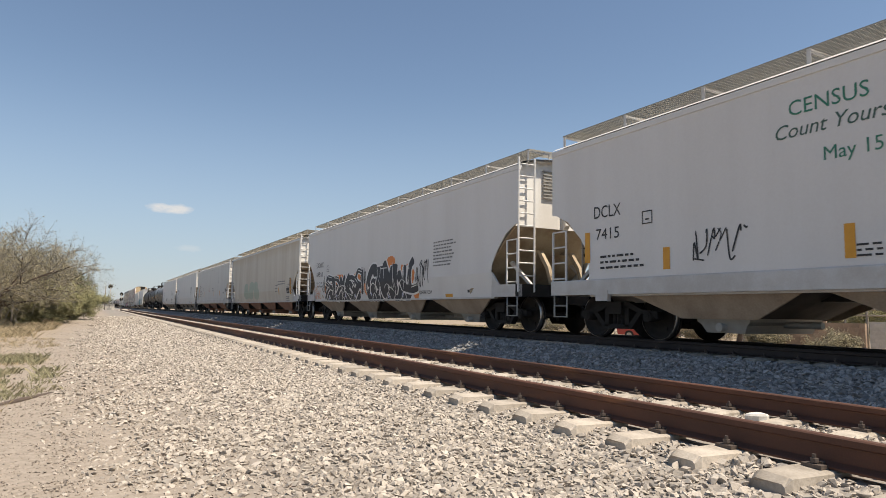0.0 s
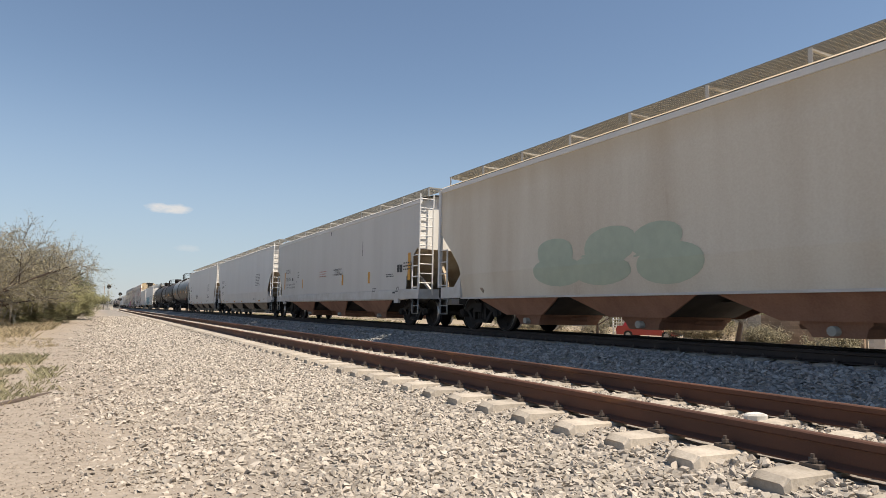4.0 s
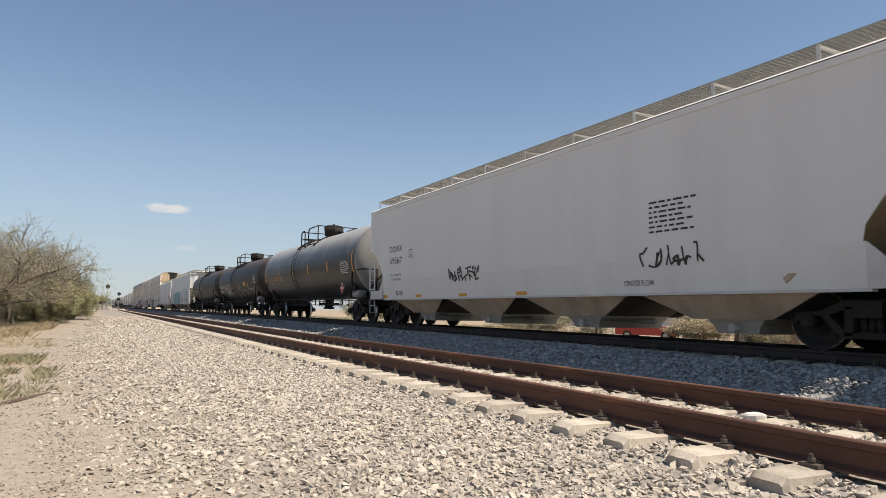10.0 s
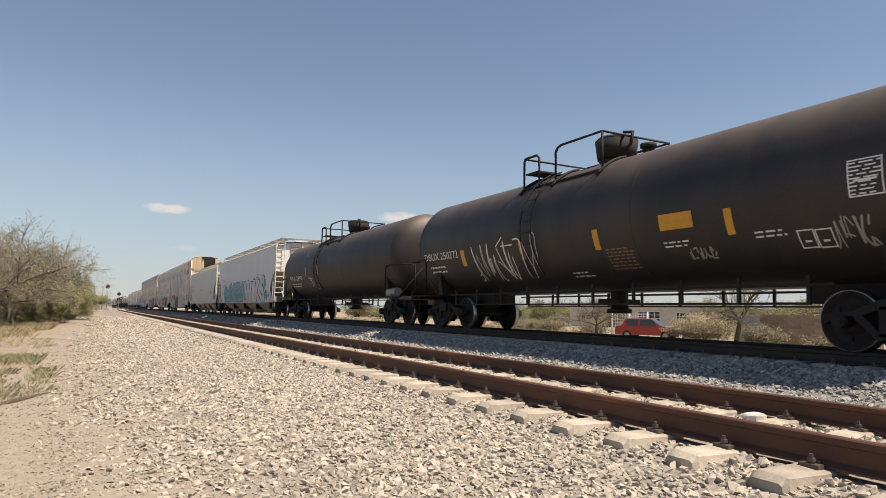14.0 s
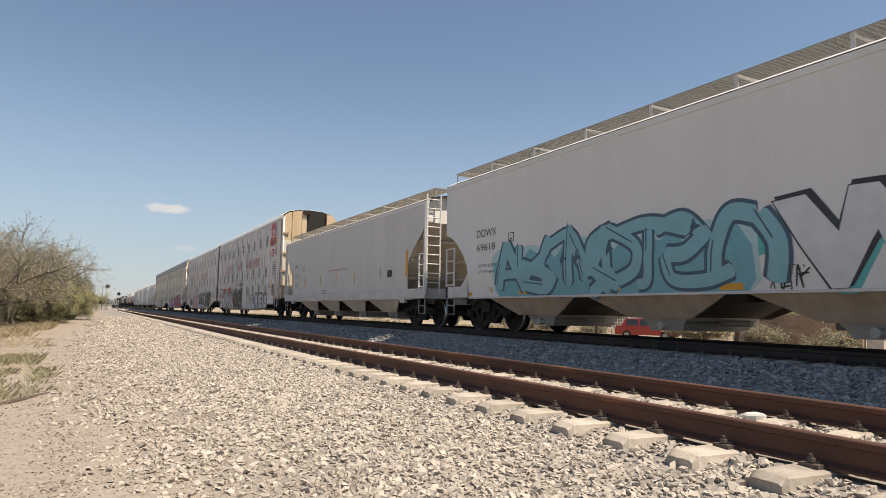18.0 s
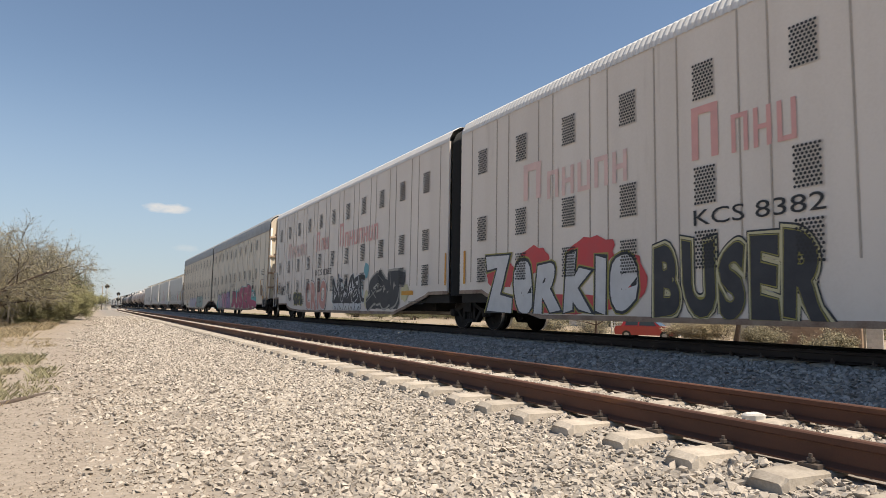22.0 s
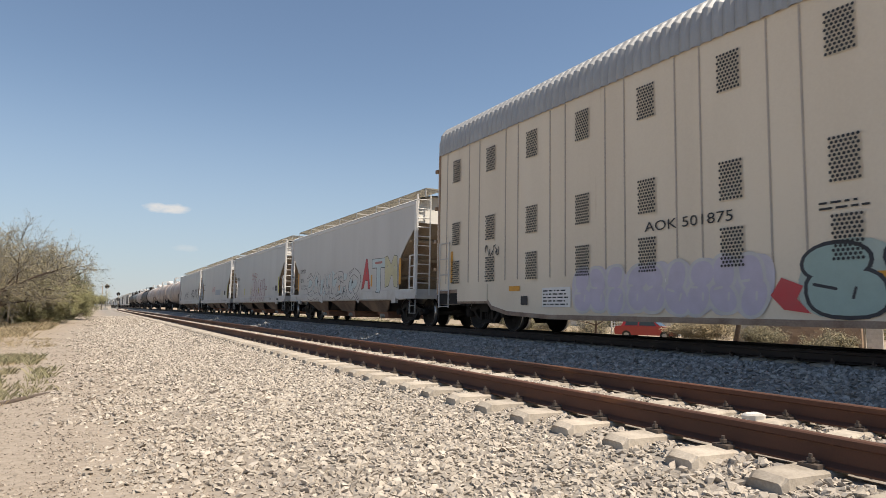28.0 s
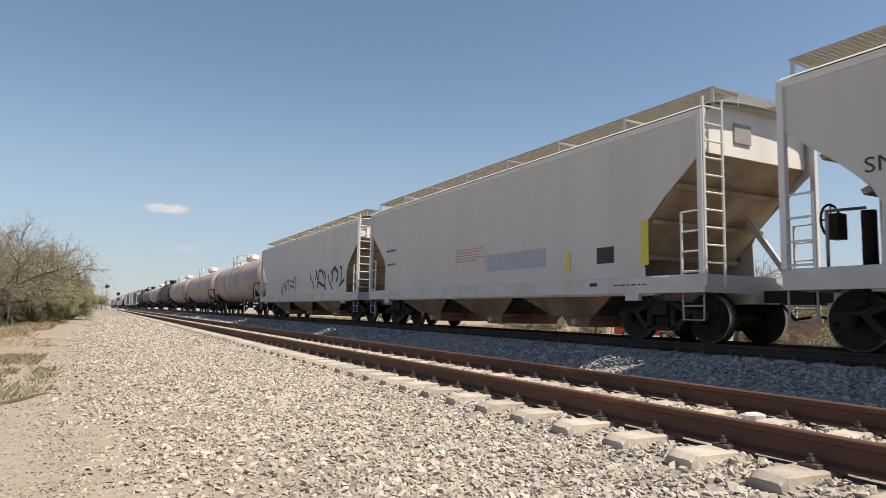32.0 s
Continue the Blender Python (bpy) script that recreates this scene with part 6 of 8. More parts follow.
def badge(car, y0, y1, z0, z1):
    for k, (mat_name, grow) in enumerate((("lamp_white", 0.0), ("graf_red", 0.06))):
        cy, cz, ry, rz = (y0 + y1) / 2, (z0 + z1) / 2, (y0 - y1) / 2 * (1 - grow * 1.6), (z1 - z0) / 2 * (1 - grow * 1.6)
        pts = [(cy + ry * a, cz + rz * b) for a, b in ((1, 0.55), (0.6, 1), (-0.6, 1), (-1, 0.55), (-1, -0.55), (-0.6, -1), (0.6, -1), (1, -0.55))]
        flat(car, pts, [tuple(range(8))], mat_name, "badge", 0.005 + 0.003 * k)
    if z1 - z0 > 0.8:
        text(car, "125", y0 - (y0 - y1) * 0.12, z0 + (z1 - z0) * 0.4, (z1 - z0) * 0.3, (y0 - y1) * 0.76, "lamp_white", lift=0.012)
    else:
        for k in range(3):
            zz = z0 + (z1 - z0) * (0.22 + 0.2 * k)
            flat(car, *slab(y0 + (y1 - y0) * 0.2, y1 - (y1 - y0) * (0.2 + 0.06 * k), zz, zz + (z1 - z0) * 0.11), "lamp_white", "badge_figure", 0.012)


# strokes of spray letters: each shape is a few bent bars
STROKES = [[[(0.1, 0), (0.05, 0.55), (0.2, 1)], [(0.1, 0.95), (0.7, 1.05), (0.95, 0.7)], [(0.95, 0.75), (0.5, 0.5), (0.15, 0.45)], [(0.4, 0.5), (0.8, 0.25), (1.1, -0.1)]],
           [[(0.95, 0.95), (0.4, 1.05), (0.05, 0.75)], [(0.05, 0.8), (0.45, 0.5), (0.9, 0.4)], [(0.9, 0.45), (0.85, 0.1), (0.3, 0.0), (-0.15, 0.15)]],
           [[(0.15, 1.05), (0.1, 0.5), (-0.05, 0)], [(0.15, 0.55), (0.55, 0.6), (0.95, 1.05)], [(0.35, 0.6), (0.7, 0.3), (1.05, -0.05)]],
           [[(0.0, 1), (0.1, 0.4), (0.35, 0.0), (0.75, 0.05)], [(0.75, 0.0), (0.95, 0.5), (0.9, 1.05)]],
           [[(-0.05, 0), (0.25, 0.55), (0.5, 1.05)], [(0.5, 1.0), (0.75, 0.5), (1.0, -0.05)], [(0.15, 0.3), (0.5, 0.38), (1.15, 0.25)]],
           [[(0.05, 0), (0.1, 1.0)], [(0.1, 1.0), (0.5, 0.35), (0.6, 0.4), (0.9, 1.05)], [(0.9, 1.0), (1.0, 0.45), (0.9, -0.1)]],
           [[(0.5, 1.02), (0.05, 0.75), (0.05, 0.25), (0.5, 0.0)], [(0.5, 0.0), (0.95, 0.3), (0.95, 0.75), (0.5, 1.02)], [(0.55, 0.3), (1.15, -0.15)]],
           [[(-0.1, 0.95), (0.5, 1.0), (1.1, 0.9)], [(0.5, 0.95), (0.5, 0.5), (0.35, 0.0), (0.1, -0.12)]]]


def ribbon(pts, width, taper=False):
    """A brush stroke of that width along a curve through the points."""
    P = np.array([pts[0], *pts, pts[-1]])
    c = []
    for i in range(1, len(P) - 2):
        a, b, d, e = P[i - 1], P[i], P[i + 1], P[i + 2]
        for t in np.linspace(0, 1, 9)[:-1]:
            c.append(0.5 * (2 * b + (d - a) * t + (2 * a - 5 * b + 4 * d - e) * t ** 2 + (3 * b - a - 3 * d + e) * t ** 3))
    c = np.array(c + [P[-1]])
    d = np.gradient(c, axis=0)
    d /= np.linalg.norm(d, axis=1)[:, None] + 1e-9
    n = np.stack([-d[:, 1], d[:, 0]], 1)
    w = np.full(len(c), width / 2)
    w[0] *= 0.6
    w[-1] *= 0.4 if taper else 0.6
    v = np.concatenate([c + n * w[:, None], c, c - n * w[:, None]])
    m = len(c)
    return v.tolist(), [(i + o, i + o + 1, i + o + m + 1, i + o + m) for i in range(m - 1) for o in (0, m)]


def graffiti(car, y0, y1, z0, z1, n, fill, line, back, seed, width, label, rim=0.05):
    """Spray-painted lettering of no readable word: crowded bent bars, filled, edged and shadowed."""
    rng = random.Random(seed)
    cell, h = (y0 - y1) / n, z1 - z0
    soft = "bubble" in label
    layers = {"back": ([], []), "line": ([], []), "fill": ([], []), "shine": ([], [])}

    def put(key, v, f):
        V, F = layers[key]
        F += [tuple(i + len(V) for i in q) for q in f]
        V += [tuple(p) for p in v]

    if not fill:
        # a tag: one spiky line with loops, and a few cross strokes
        m = 5 * n + 2
        pts = []
        for k in range(m):
            u = (k + rng.uniform(-1.6, 1.6)) / (m - 1)
            w = rng.random() if k % 3 else rng.choice((0.02, 0.98))
            pts.append((y0 - (y0 - y1) * min(max(u, 0), 1), z0 + h * w))
        for a in range(0, m - 1, 4):
            put("line", *ribbon(pts[a:a + 4], width * rng.uniform(0.6, 1.1), True))
        for k in range(n // 2 + 1):
            a, b = rng.uniform(y1, y0), z0 + h * rng.random()
            put("line", *ribbon([(a, b), (a - cell * rng.uniform(0.3, 1.2), b + h * rng.uniform(-0.4, 0.4))], width * 0.9, True))
    inset = min(width / 2, h * 0.2)
    def blob(cy, cz, ry, rz, key):
        tilt, sq = rng.uniform(-0.3, 0.3), rng.uniform(0.7, 1.0)
        pts = []
        for i in range(20):
            c, d = math.cos(i * 0.31416), math.sin(i * 0.31416)
            u, w = ry * math.copysign(abs(c) ** sq, c), rz * math.copysign(abs(d) ** sq, d)
            pts.append((cy + u + tilt * w, cz + w))
        return pts

    def fan(key, pts, grow):
        cy, cz = sum(p[0] for p in pts) / 20, sum(p[1] for p in pts) / 20
        out = [(y + grow * (y - cy) / max(math.hypot(y - cy, z - cz), 0.01), z + grow * (z - cz) / max(math.hypot(y - cy, z - cz), 0.01)) for y, z in pts]
        put(key, [(cy, cz)] + out, [(0, i + 1, (i + 1) % 20 + 1) for i in range(20)])

    if fill and soft:
        for k in range(n):
            a = y0 - cell * (k + 0.5)
            if back:
                fan("back", blob(a, z0 + h * 0.5, cell * 0.6, h * 0.44, "back"), 0.06)
            low = [blob(a + cell * rng.uniform(-0.12, 0.12), z0 + h * rng.uniform(0.27, 0.33), cell * rng.uniform(0.42, 0.56), h * rng.uniform(0.24, 0.3), "fill"),
                   blob(a + cell * rng.uniform(-0.15, 0.15), z0 + h * rng.uniform(0.68, 0.74), cell * rng.uniform(0.38, 0.52), h * rng.uniform(0.22, 0.3), "fill")]
            for pts in low:
                fan("line", pts, rim)
                fan("fill", pts, -0.01)
            c = z0 + h * rng.uniform(0.42, 0.58)
            put("shine", *ribbon([(a + cell * 0.45, c), (a + cell * 0.1, c + h * rng.uniform(-0.08, 0.08))], 0.045, True))
            put("shine", *ribbon([(a - cell * 0.1, z0 + h * 0.25), (a - cell * rng.uniform(0.1, 0.25), z0 + h * 0.4)], 0.04, True))
    crowd = int(n * 1.6 + 0.5)
    cell *= n / crowd
    for k in range(crowd if fill and not soft else 0):
        a, grow_z, lean = y0 - cell * k, rng.uniform(0.9, 1.06), rng.uniform(-0.2, 0.2)
        wide, flip, turn = rng.uniform(1.5, 1.9), rng.random() < 0.5, rng.random() < 0.4
        if back:
            for _ in range(2):
                b, zz = a - cell * rng.uniform(-0.05, 0.5), z0 + h * rng.uniform(0.3, 0.75)
                put("back", *ribbon([(b, zz), (b - cell * 0.6, zz + h * rng.uniform(-0.2, 0.2)), (b - cell * 1.2, zz + h * rng.uniform(-0.2, 0.1))], h * rng.uniform(0.25, 0.45)))
        for bar_pts in STROKES[rng.randrange(len(STROKES))]:
            pts = []
            for u, w in bar_pts:
                u, w = 1 - u if flip else u, 1 - w if turn else w
                pts.append((a - inset - (cell * wide - 2 * inset) * (u + lean * w) + rng.gauss(0, 0.06) * cell, z0 + inset + (h - 2 * inset) * w * grow_z + rng.gauss(0, 0.03) * h))
            wid = width * rng.uniform(0.75, 1.35)
            d = Vector(pts[-1]) - Vector(pts[-2])
            pts[-1] = tuple(Vector(pts[-1]) + d * rng.uniform(0, 0.3))
            put("line", *ribbon(pts, wid + 1.6 * rim, True))
            put("fill", *ribbon(pts, wid * 0.85 if rim > 0.03 else wid, True))
            if rng.random() < 0.6:
                put("shine", *ribbon([(p[0] + wid * 0.2, p[1] + wid * 0.2) for p in pts[:2]], 0.03, True))
        if rng.random() < 0.5:
            b, zz = a - cell * rng.random(), z0 + h * rng.uniform(0.2, 0.8)
            put("shine", [(b, zz + 0.12), (b - 0.05, zz), (b - 0.16, zz - 0.05), (b - 0.02, zz - 0.1), (b + 0.06, zz - 0.2), (b + 0.07, zz - 0.05)], [(0, 1, 2, 3, 4, 5)])
    for j, (key, m) in enumerate((("back", back), ("line", line), ("fill", fill), ("shine", line if fill else None))):
        if m and layers[key][0]:
            tagged(flat(car, *layers[key], m, "graffiti", 0.005 + 0.003 * j), label, kind="stuff")


GLYPHS = {}


def glyph(ch, fat):
    """Vertices and faces of one letter, its strokes thickened by fat on both sides."""
    if (ch, fat) not in GLYPHS:
        cu = bpy.data.curves.new("text", "FONT")
        cu.body, cu.resolution_u, cu.offset = ch, 4, fat
        ob = bpy.data.objects.new("text", cu)
        me = ob.to_mesh()
        GLYPHS[ch, fat] = (np.array([q.co[:2] for q in me.vertices]), [tuple(p.vertices) for p in me.polygons])
        ob.to_mesh_clear()
        bpy.data.objects.remove(ob)
    return GLYPHS[ch, fat]


def throw_up(car, word, y0, y1, z0, z1, layers, seed, label, bold=0.05, lean=0.12, uneven=0.1, tall=()):
    """A sprayed word. layers, from the bottom: material, how much fatter than the letter itself, and its shift along and up."""
    rng = random.Random(seed)
    boxes = []
    for ch in word:
        v = glyph(ch, bold)[0]
        boxes.append((v.min(0), v.max(0)))
    gap = 1.3 * max(q[1] for q in layers)
    widths = [float(b[0] - a[0]) for a, b in boxes]
    scale = (y0 - y1) / (sum(widths) + gap * (len(word) - 1))
    a, drawn = y0, [([], []) for _ in layers]
    for i, (ch, (lo, hi), w) in enumerate(zip(word, boxes, widths)):
        tilt, foot = rng.uniform(-lean, lean), rng.uniform(-uneven, uneven)
        top = tall[i] if tall else 1 - rng.uniform(0, uneven)
        h = z1 - z0
        for k, layer in enumerate(layers):
            m, fat, dy, dz = (*layer, 0, 0)[:4]
            v, f = glyph(ch, bold + fat)
            V, F = drawn[k]
            F += [tuple(j + len(V) for j in q) for q in f]
            for x, y in v:
                u, q = (x - lo[0]) / w, (y - lo[1]) / (hi[1] - lo[1])
                u += tilt * (q - 0.5) + 0.05 * math.sin(q * 5 + i)
                q = q * top + 0.04 * math.sin(u * 4 + 2 * i) + foot * 0.2 * (1 - q)
                V.append((a - w * scale * u - dy, max(z0 - 0.04, z0 + h * q) + dz))
        a -= (w + gap) * scale
    for k, layer in enumerate(layers):
        tagged(flat(car, *drawn[k], layer[0], "graffiti", 0.004 + 0.0022 * k), label, kind="stuff")


def mass(car, y0, y1, z0, z1, n, layers, seed, label, lines=None, star=None):
    """A crowded sprayed piece: a ragged body of n merged letters with rims, thin inner lines and stars. layers: material and
    how far it reaches past the body."""
    rng = random.Random(seed)
    m, h = 8 * n, z1 - z0
    shape = [rng.uniform(*r) for _ in range(n) for r in ((0.62, 0.75), (0.9, 1.04), (0.72, 0.95), (0.88, 1.04))] + [0.6]
    tops = [float(np.interp(i / 2, range(len(shape)), shape)) + rng.uniform(-0.04, 0.04) for i in range(m + 1)]
    lows = [0.03 * rng.random() + (0.16 if i in (0, m) else 0) for i in range(m + 1)]
    for k, (mat_name, reach) in enumerate(layers):
        v, f = [], []
        for i in range(m + 1):
            y = y0 + (y1 - y0) * i / m + (reach if i == 0 else -reach if i == m else 0)
            up = max(tops[max(i - 1, 0)], tops[i], tops[min(i + 1, m)]) if reach > 0.02 else tops[i]
            for t in (0, 0.35, 0.7, 1):
                v.append((y, z0 - reach * 0.3 + h * lows[i] + (h * (up - lows[i]) + reach * 1.2) * t))
        f = [(4 * i + j, 4 * i + j + 1, 4 * i + j + 5, 4 * i + j + 4) for i in range(m) for j in range(3)]
        tagged(flat(car, v, f, mat_name, "graffiti", 0.004 + 0.002 * k), label, kind="stuff")
    cell = (y0 - y1) / n
    v, f = [], []

    def put(pts, w):
        vv, ff = ribbon(pts, w, True)
        f.extend(tuple(j + len(v) for j in q) for q in ff)
        v.extend(tuple(p) for p in vv)

    if lines:
        for k in range(n):
            a = y0 - cell * k
            if k:
                put([(a + cell * 0.1, z0 + h * 0.02), (a - cell * 0.06, z0 + h * 0.4), (a + cell * 0.05, z0 + h * 0.78)], 0.045)
            b, q = a - cell * rng.uniform(0.3, 0.6), z0 + h * rng.uniform(0.45, 0.6)
            put([(b + cell * 0.2, q), (b, q + h * 0.14), (b - cell * 0.22, q + h * 0.02)], 0.04)
            put([(b + cell * 0.15, z0 + h * 0.04), (b + cell * rng.uniform(-0.1, 0.1), z0 + h * 0.3), (b - cell * 0.2, z0 + h * 0.05)], 0.04)
        tagged(flat(car, v, f, lines, "graffiti", 0.011), label, kind="stuff")
    if star:
        for k in range(n):
            cy, cz, r = y0 - cell * (k + rng.uniform(0.3, 0.7)), z0 + h * rng.uniform(0.15, 0.35), 0.11
            pts = [(cy + r * (1 if i % 2 else 0.42) * math.cos(i * 0.6283), cz + r * (1 if i % 2 else 0.42) * math.sin(i * 0.6283)) for i in range(10)]
            flat(car, [(cy, cz)] + pts, [(0, i + 1, (i + 1) % 10 + 1) for i in range(10)], star, "painted_star", 0.013)


def splash(car, y, z, ry, rz, mat_name, seed, lift=0.0035):
    """A soft-edged patch of spray, uneven round its rim."""
    rng = random.Random(seed)
    pts = [(y + ry * rng.uniform(0.82, 1.1) * math.cos(i * math.pi / 10), z + rz * rng.uniform(0.82, 1.1) * math.sin(i * math.pi / 10)) for i in range(20)]
    flat(car, [(y, z)] + pts, [(0, i + 1, (i + 1) % 20 + 1) for i in range(20)], mat_name, "graffiti", lift)


def tip(car, y0, y1, z0, z1, mat_name):
    """A tapering splash of paint beside a painted piece."""
    m = (z0 + z1) / 2
    flat(car, [(y0, m), (y0 + (y1 - y0) * 0.35, z1), (y1, m + (z1 - z0) * 0.25), (y0 + (y1 - y0) * 0.8, m - (z1 - z0) * 0.1), (y1 + (y1 - y0) * 0.2, z0), (y0 + (y1 - y0) * 0.4, z0 + (z1 - z0) * 0.1)], [tuple(range(6))], mat_name, "graffiti", 0.012)
text(c1, "CENSUS", 4.07, 3.5, 0.24, 0, "green_mark")
text(c1, "Count Yourself", 4.32, 3.17, 0.23, 0, "dark_green_mark", 0.25)
text(c1, "May 15", 3.56, 2.73, 0.21, 0, "green_mark")
text(c1, "DCLX", 8.44, 2.46, 0.26, 0.78, "ink")
text(c1, "7415", 8.38, 2.01, 0.24, 0.67, "ink")
outline(c1, 7.09, 6.83, 2.2, 2.45, "ink")
bar(c1, 6.58, 6.42, 1.32, 1.72, "yellow", "reflector")
bar(c1, 3.32, 3.17, 1.31, 1.79, "yellow", "reflector")
bar(c1, 8.73, 8.57, 1.55, 2.19, "yellow", "reflector")
small_print(c1, 8.26, 6.94, 1.38, 1.72, 3, "ink")
small_print(c1, 3.16, 2.77, 1.31, 1.53, 3, "ink")
graffiti(c1, 5.9, 4.82, 1.42, 1.96, 5, None, "ink", None, 3, 0.03, "thin black spray scrawl")
text(c2, "DOWX", 7.6, 2.41, 0.25, 1.03, "ink")
text(c2, "69918", 7.59, 1.99, 0.23, 0.92, "ink")
text(c2, "LD LMT 220700", 7.54, 1.66, 0.08, 0.86, "ink")
text(c2, "LT WT 65300", 7.46, 1.5, 0.08, 0.81, "ink")
outline(c2, 6.06, 5.79, 2.17, 2.45, "ink")
graffiti(c2, 6.81, 5.71, 1.27, 2.03, 5, None, "ink", None, 5, 0.045, "black spray scrawl")
graffiti(c2, 8.14, 6.97, 0.96, 1.57, 6, None, "orange_paint", None, 6, 0.03, "orange spray scrawl")
bar(c2, 8.87, 7.94, 0.91, 1.02, "yellow", "reflector")
mass(c2, 6.22, 1.85, 0.84, 1.75, 4, [("lamp_white", 0.05), ("graf_black", 0.0)], 11, "black spray-painted letters with white edges", "lamp_white", "star_blue")
splash(c2, 1.2, 1.35, 0.2, 0.28, "orange_paint", 2)
splash(c2, -1.2, 2.2, 0.4, 0.22, "orange_paint", 3)
splash(c2, -2.7, 1.65, 0.5, 0.3, "orange_paint", 4)
splash(c2, -3.2, 1.1, 0.22, 0.25, "orange_paint", 5)
mass(c2, 1.14, -2.85, 0.83, 1.85, 3, [("lamp_white", 0.06), ("graf_black", 0.0)], 19, "black spray-painted letters on orange splashes", "lamp_white", "star_blue")
graffiti(c2, 6.3, 1.9, 0.95, 2.05, 4, "graf_black", "lamp_white", "orange_paint", 11, 0.26, "black spray-painted letters with white edges")
graffiti(c2, 1.14, -2.9, 1.0, 2.22, 3, "graf_black", "lamp_white", "orange_paint", 19, 0.4, "black spray-painted letters on orange splashes")
graffiti(c2, 1.75, 1.2, 1.5, 2.15, 4, None, "ink", None, 14, 0.05, "black spray tag")
graffiti(c2, -3.27, -4.17, 1.25, 2.12, 4, None, "ink", None, 13, 0.05, "black spray tag")
small_print(c2, -4.53, -5.97, 1.84, 2.65, 8, "faded_ink")
text(c2, "CENTER FLOW", -3.45, 1.03, 0.12, 0.9, "ink")
bar(c2, -5.2, -5.65, 0.92, 1.01, "yellow", "reflector")
bar(c2, -6.53, -6.77, 1.03, 1.11, "ink")
graffiti(c3, 4.64, 0.05, 1.07, 2.19, 3, "faded_green", "faded_green", None, 17, 0.3, "faded green bubble patch")
bar(c3, -6.97, -7.58, 1.33, 1.64, "ink", "plate")
outline(c3, -6.92, -7.63, 1.3, 1.67, "lamp_white")
bar(c3, -7.65, -7.92, 1.27, 2.14, "yellow", "reflector")
graffiti(c3, -7.34, -8.26, 1.27, 2.17, 4, None, "ink", None, 15, 0.03, "black spray scrawl")
bar(c3, -5.2, -5.35, 1.29, 1.69, "yellow", "reflector")
small_print(c3, -4.96, -6.8, 1.82, 2.1, 2, "faded_ink")
small_print(c3, -6.79, -7.55, 0.92, 1.21, 3, "faded_ink")
small_print(c3, -7.04, -7.57, 1.68, 1.85, 2, "faded_ink")
small_print(c3, -4.39, -5.04, 1.41, 1.91, 3, "faded_ink")
text(c4, "CCBX", 7.39, 2.38, 0.22, 0.87, "ink")
text(c4, "71543", 7.35, 1.96, 0.21, 0.88, "ink")
text(c4, "LD LMT 220800 LB 100100 KG", 7.27, 1.73, 0.09, 1.68, "ink")
text(c4, "LT WT 65200 LB 29500 KG", 7.23, 1.57, 0.09, 1.68, "ink")
outline(c4, 5.1, 4.82, 2.09, 2.36, "ink")
bar(c4, 6.14, 5.92, 1.96, 2.11, "ink", "badge")
bar(c4, 5.34, 5.27, 1.85, 1.94, "ink")
bar(c4, 7.69, 7.52, 1.54, 2.45, "yellow", "reflector")
bar(c4, 4.19, 4.07, 1.52, 1.97, "yellow", "reflector")
bar(c4, -1.78, -1.96, 1.51, 1.95, "yellow", "reflector")
bar(c4, -4.78, -4.98, 1.5, 1.93, "yellow", "reflector")
bar(c4, -8.36, -8.57, 1.51, 2.41, "yellow", "reflector")
bar(c4, -7.5, -7.71, 1.8, 2.06, "ink", "plate")
bar(c4, -7.74, -7.93, 1.79, 2.05, "ink", "plate")
small_print(c4, -8.01, -8.71, 1.83, 2.15, 3, "ink")
small_print(c4, -6.52, -7.3, 1.65, 1.8, 2, "ink")
small_print(c4, -5.29, -5.71, 1.15, 1.33, 3, "ink")
bar(c4, -4.12, -4.16, 2.59, 3.16, "ink", "scratch")
bar(c4, -0.19, -0.25, 3.74, 3.93, "ink", "scratch")
bar(c4, -7.21, -7.43, 1.08, 1.14, "ink")
outline(c4, -7.48, -7.66, 1.13, 1.3, "ink")
text(c4, "HAMMERING ON SIDE", -0.65, 2.16, 0.09, 1.07, "ink")
text(c4, "OF CAR WILL", -0.87, 2.05, 0.08, 0.67, "ink")
text(c4, "CONTAMINATE PRODUCT", -0.61, 1.95, 0.09, 1.29, "ink")
small_print(c4, 1.34, 0.13, 1.94, 2.26, 3, "faded_red")
text(c5, "DOWX", 7.76, 2.44, 0.22, 0.97, "ink")
text(c5, "69580", 7.75, 2.07, 0.21, 1.0, "ink")
text(c5, "LD LMT 220700", 7.67, 1.65, 0.09, 0.83, "ink")
text(c5, "LT WT 65300", 7.64, 1.49, 0.08, 0.82, "ink")
outline(c5, 6.22, 5.97, 2.22, 2.46, "ink")
bar(c5, 9.01, 8.14, 0.89, 1.01, "yellow", "reflector")
bar(c5, 5.89, 5.45, 0.93, 1.02, "yellow", "reflector")
bar(c5, 2.83, 2.41, 0.92, 1.02, "yellow", "reflector")
bar(c5, 8.59, 8.46, 1.06, 1.21, "ink")
outline(c5, 7.05, 6.81, 0.97, 1.14, "ink")
small_print(c5, -4.98, -6.34, 1.93, 2.71, 8, "faded_ink")
text(c5, "CENTER FLOW", -4.07, 1.03, 0.11, 0.79, "ink")
bar(c5, -5.68, -6.16, 0.93, 1.02, "yellow", "reflector")
bar(c5, -0.09, -0.48, 0.93, 1.01, "yellow", "reflector")
bar(c5, 2.76, 2.3, 0.93, 1.02, "yellow", "reflector")
text(c6, "DOWX", 7.68, 2.51, 0.22, 1.01, "ink")
text(c6, "69567", 7.67, 2.1, 0.23, 1.01, "ink")
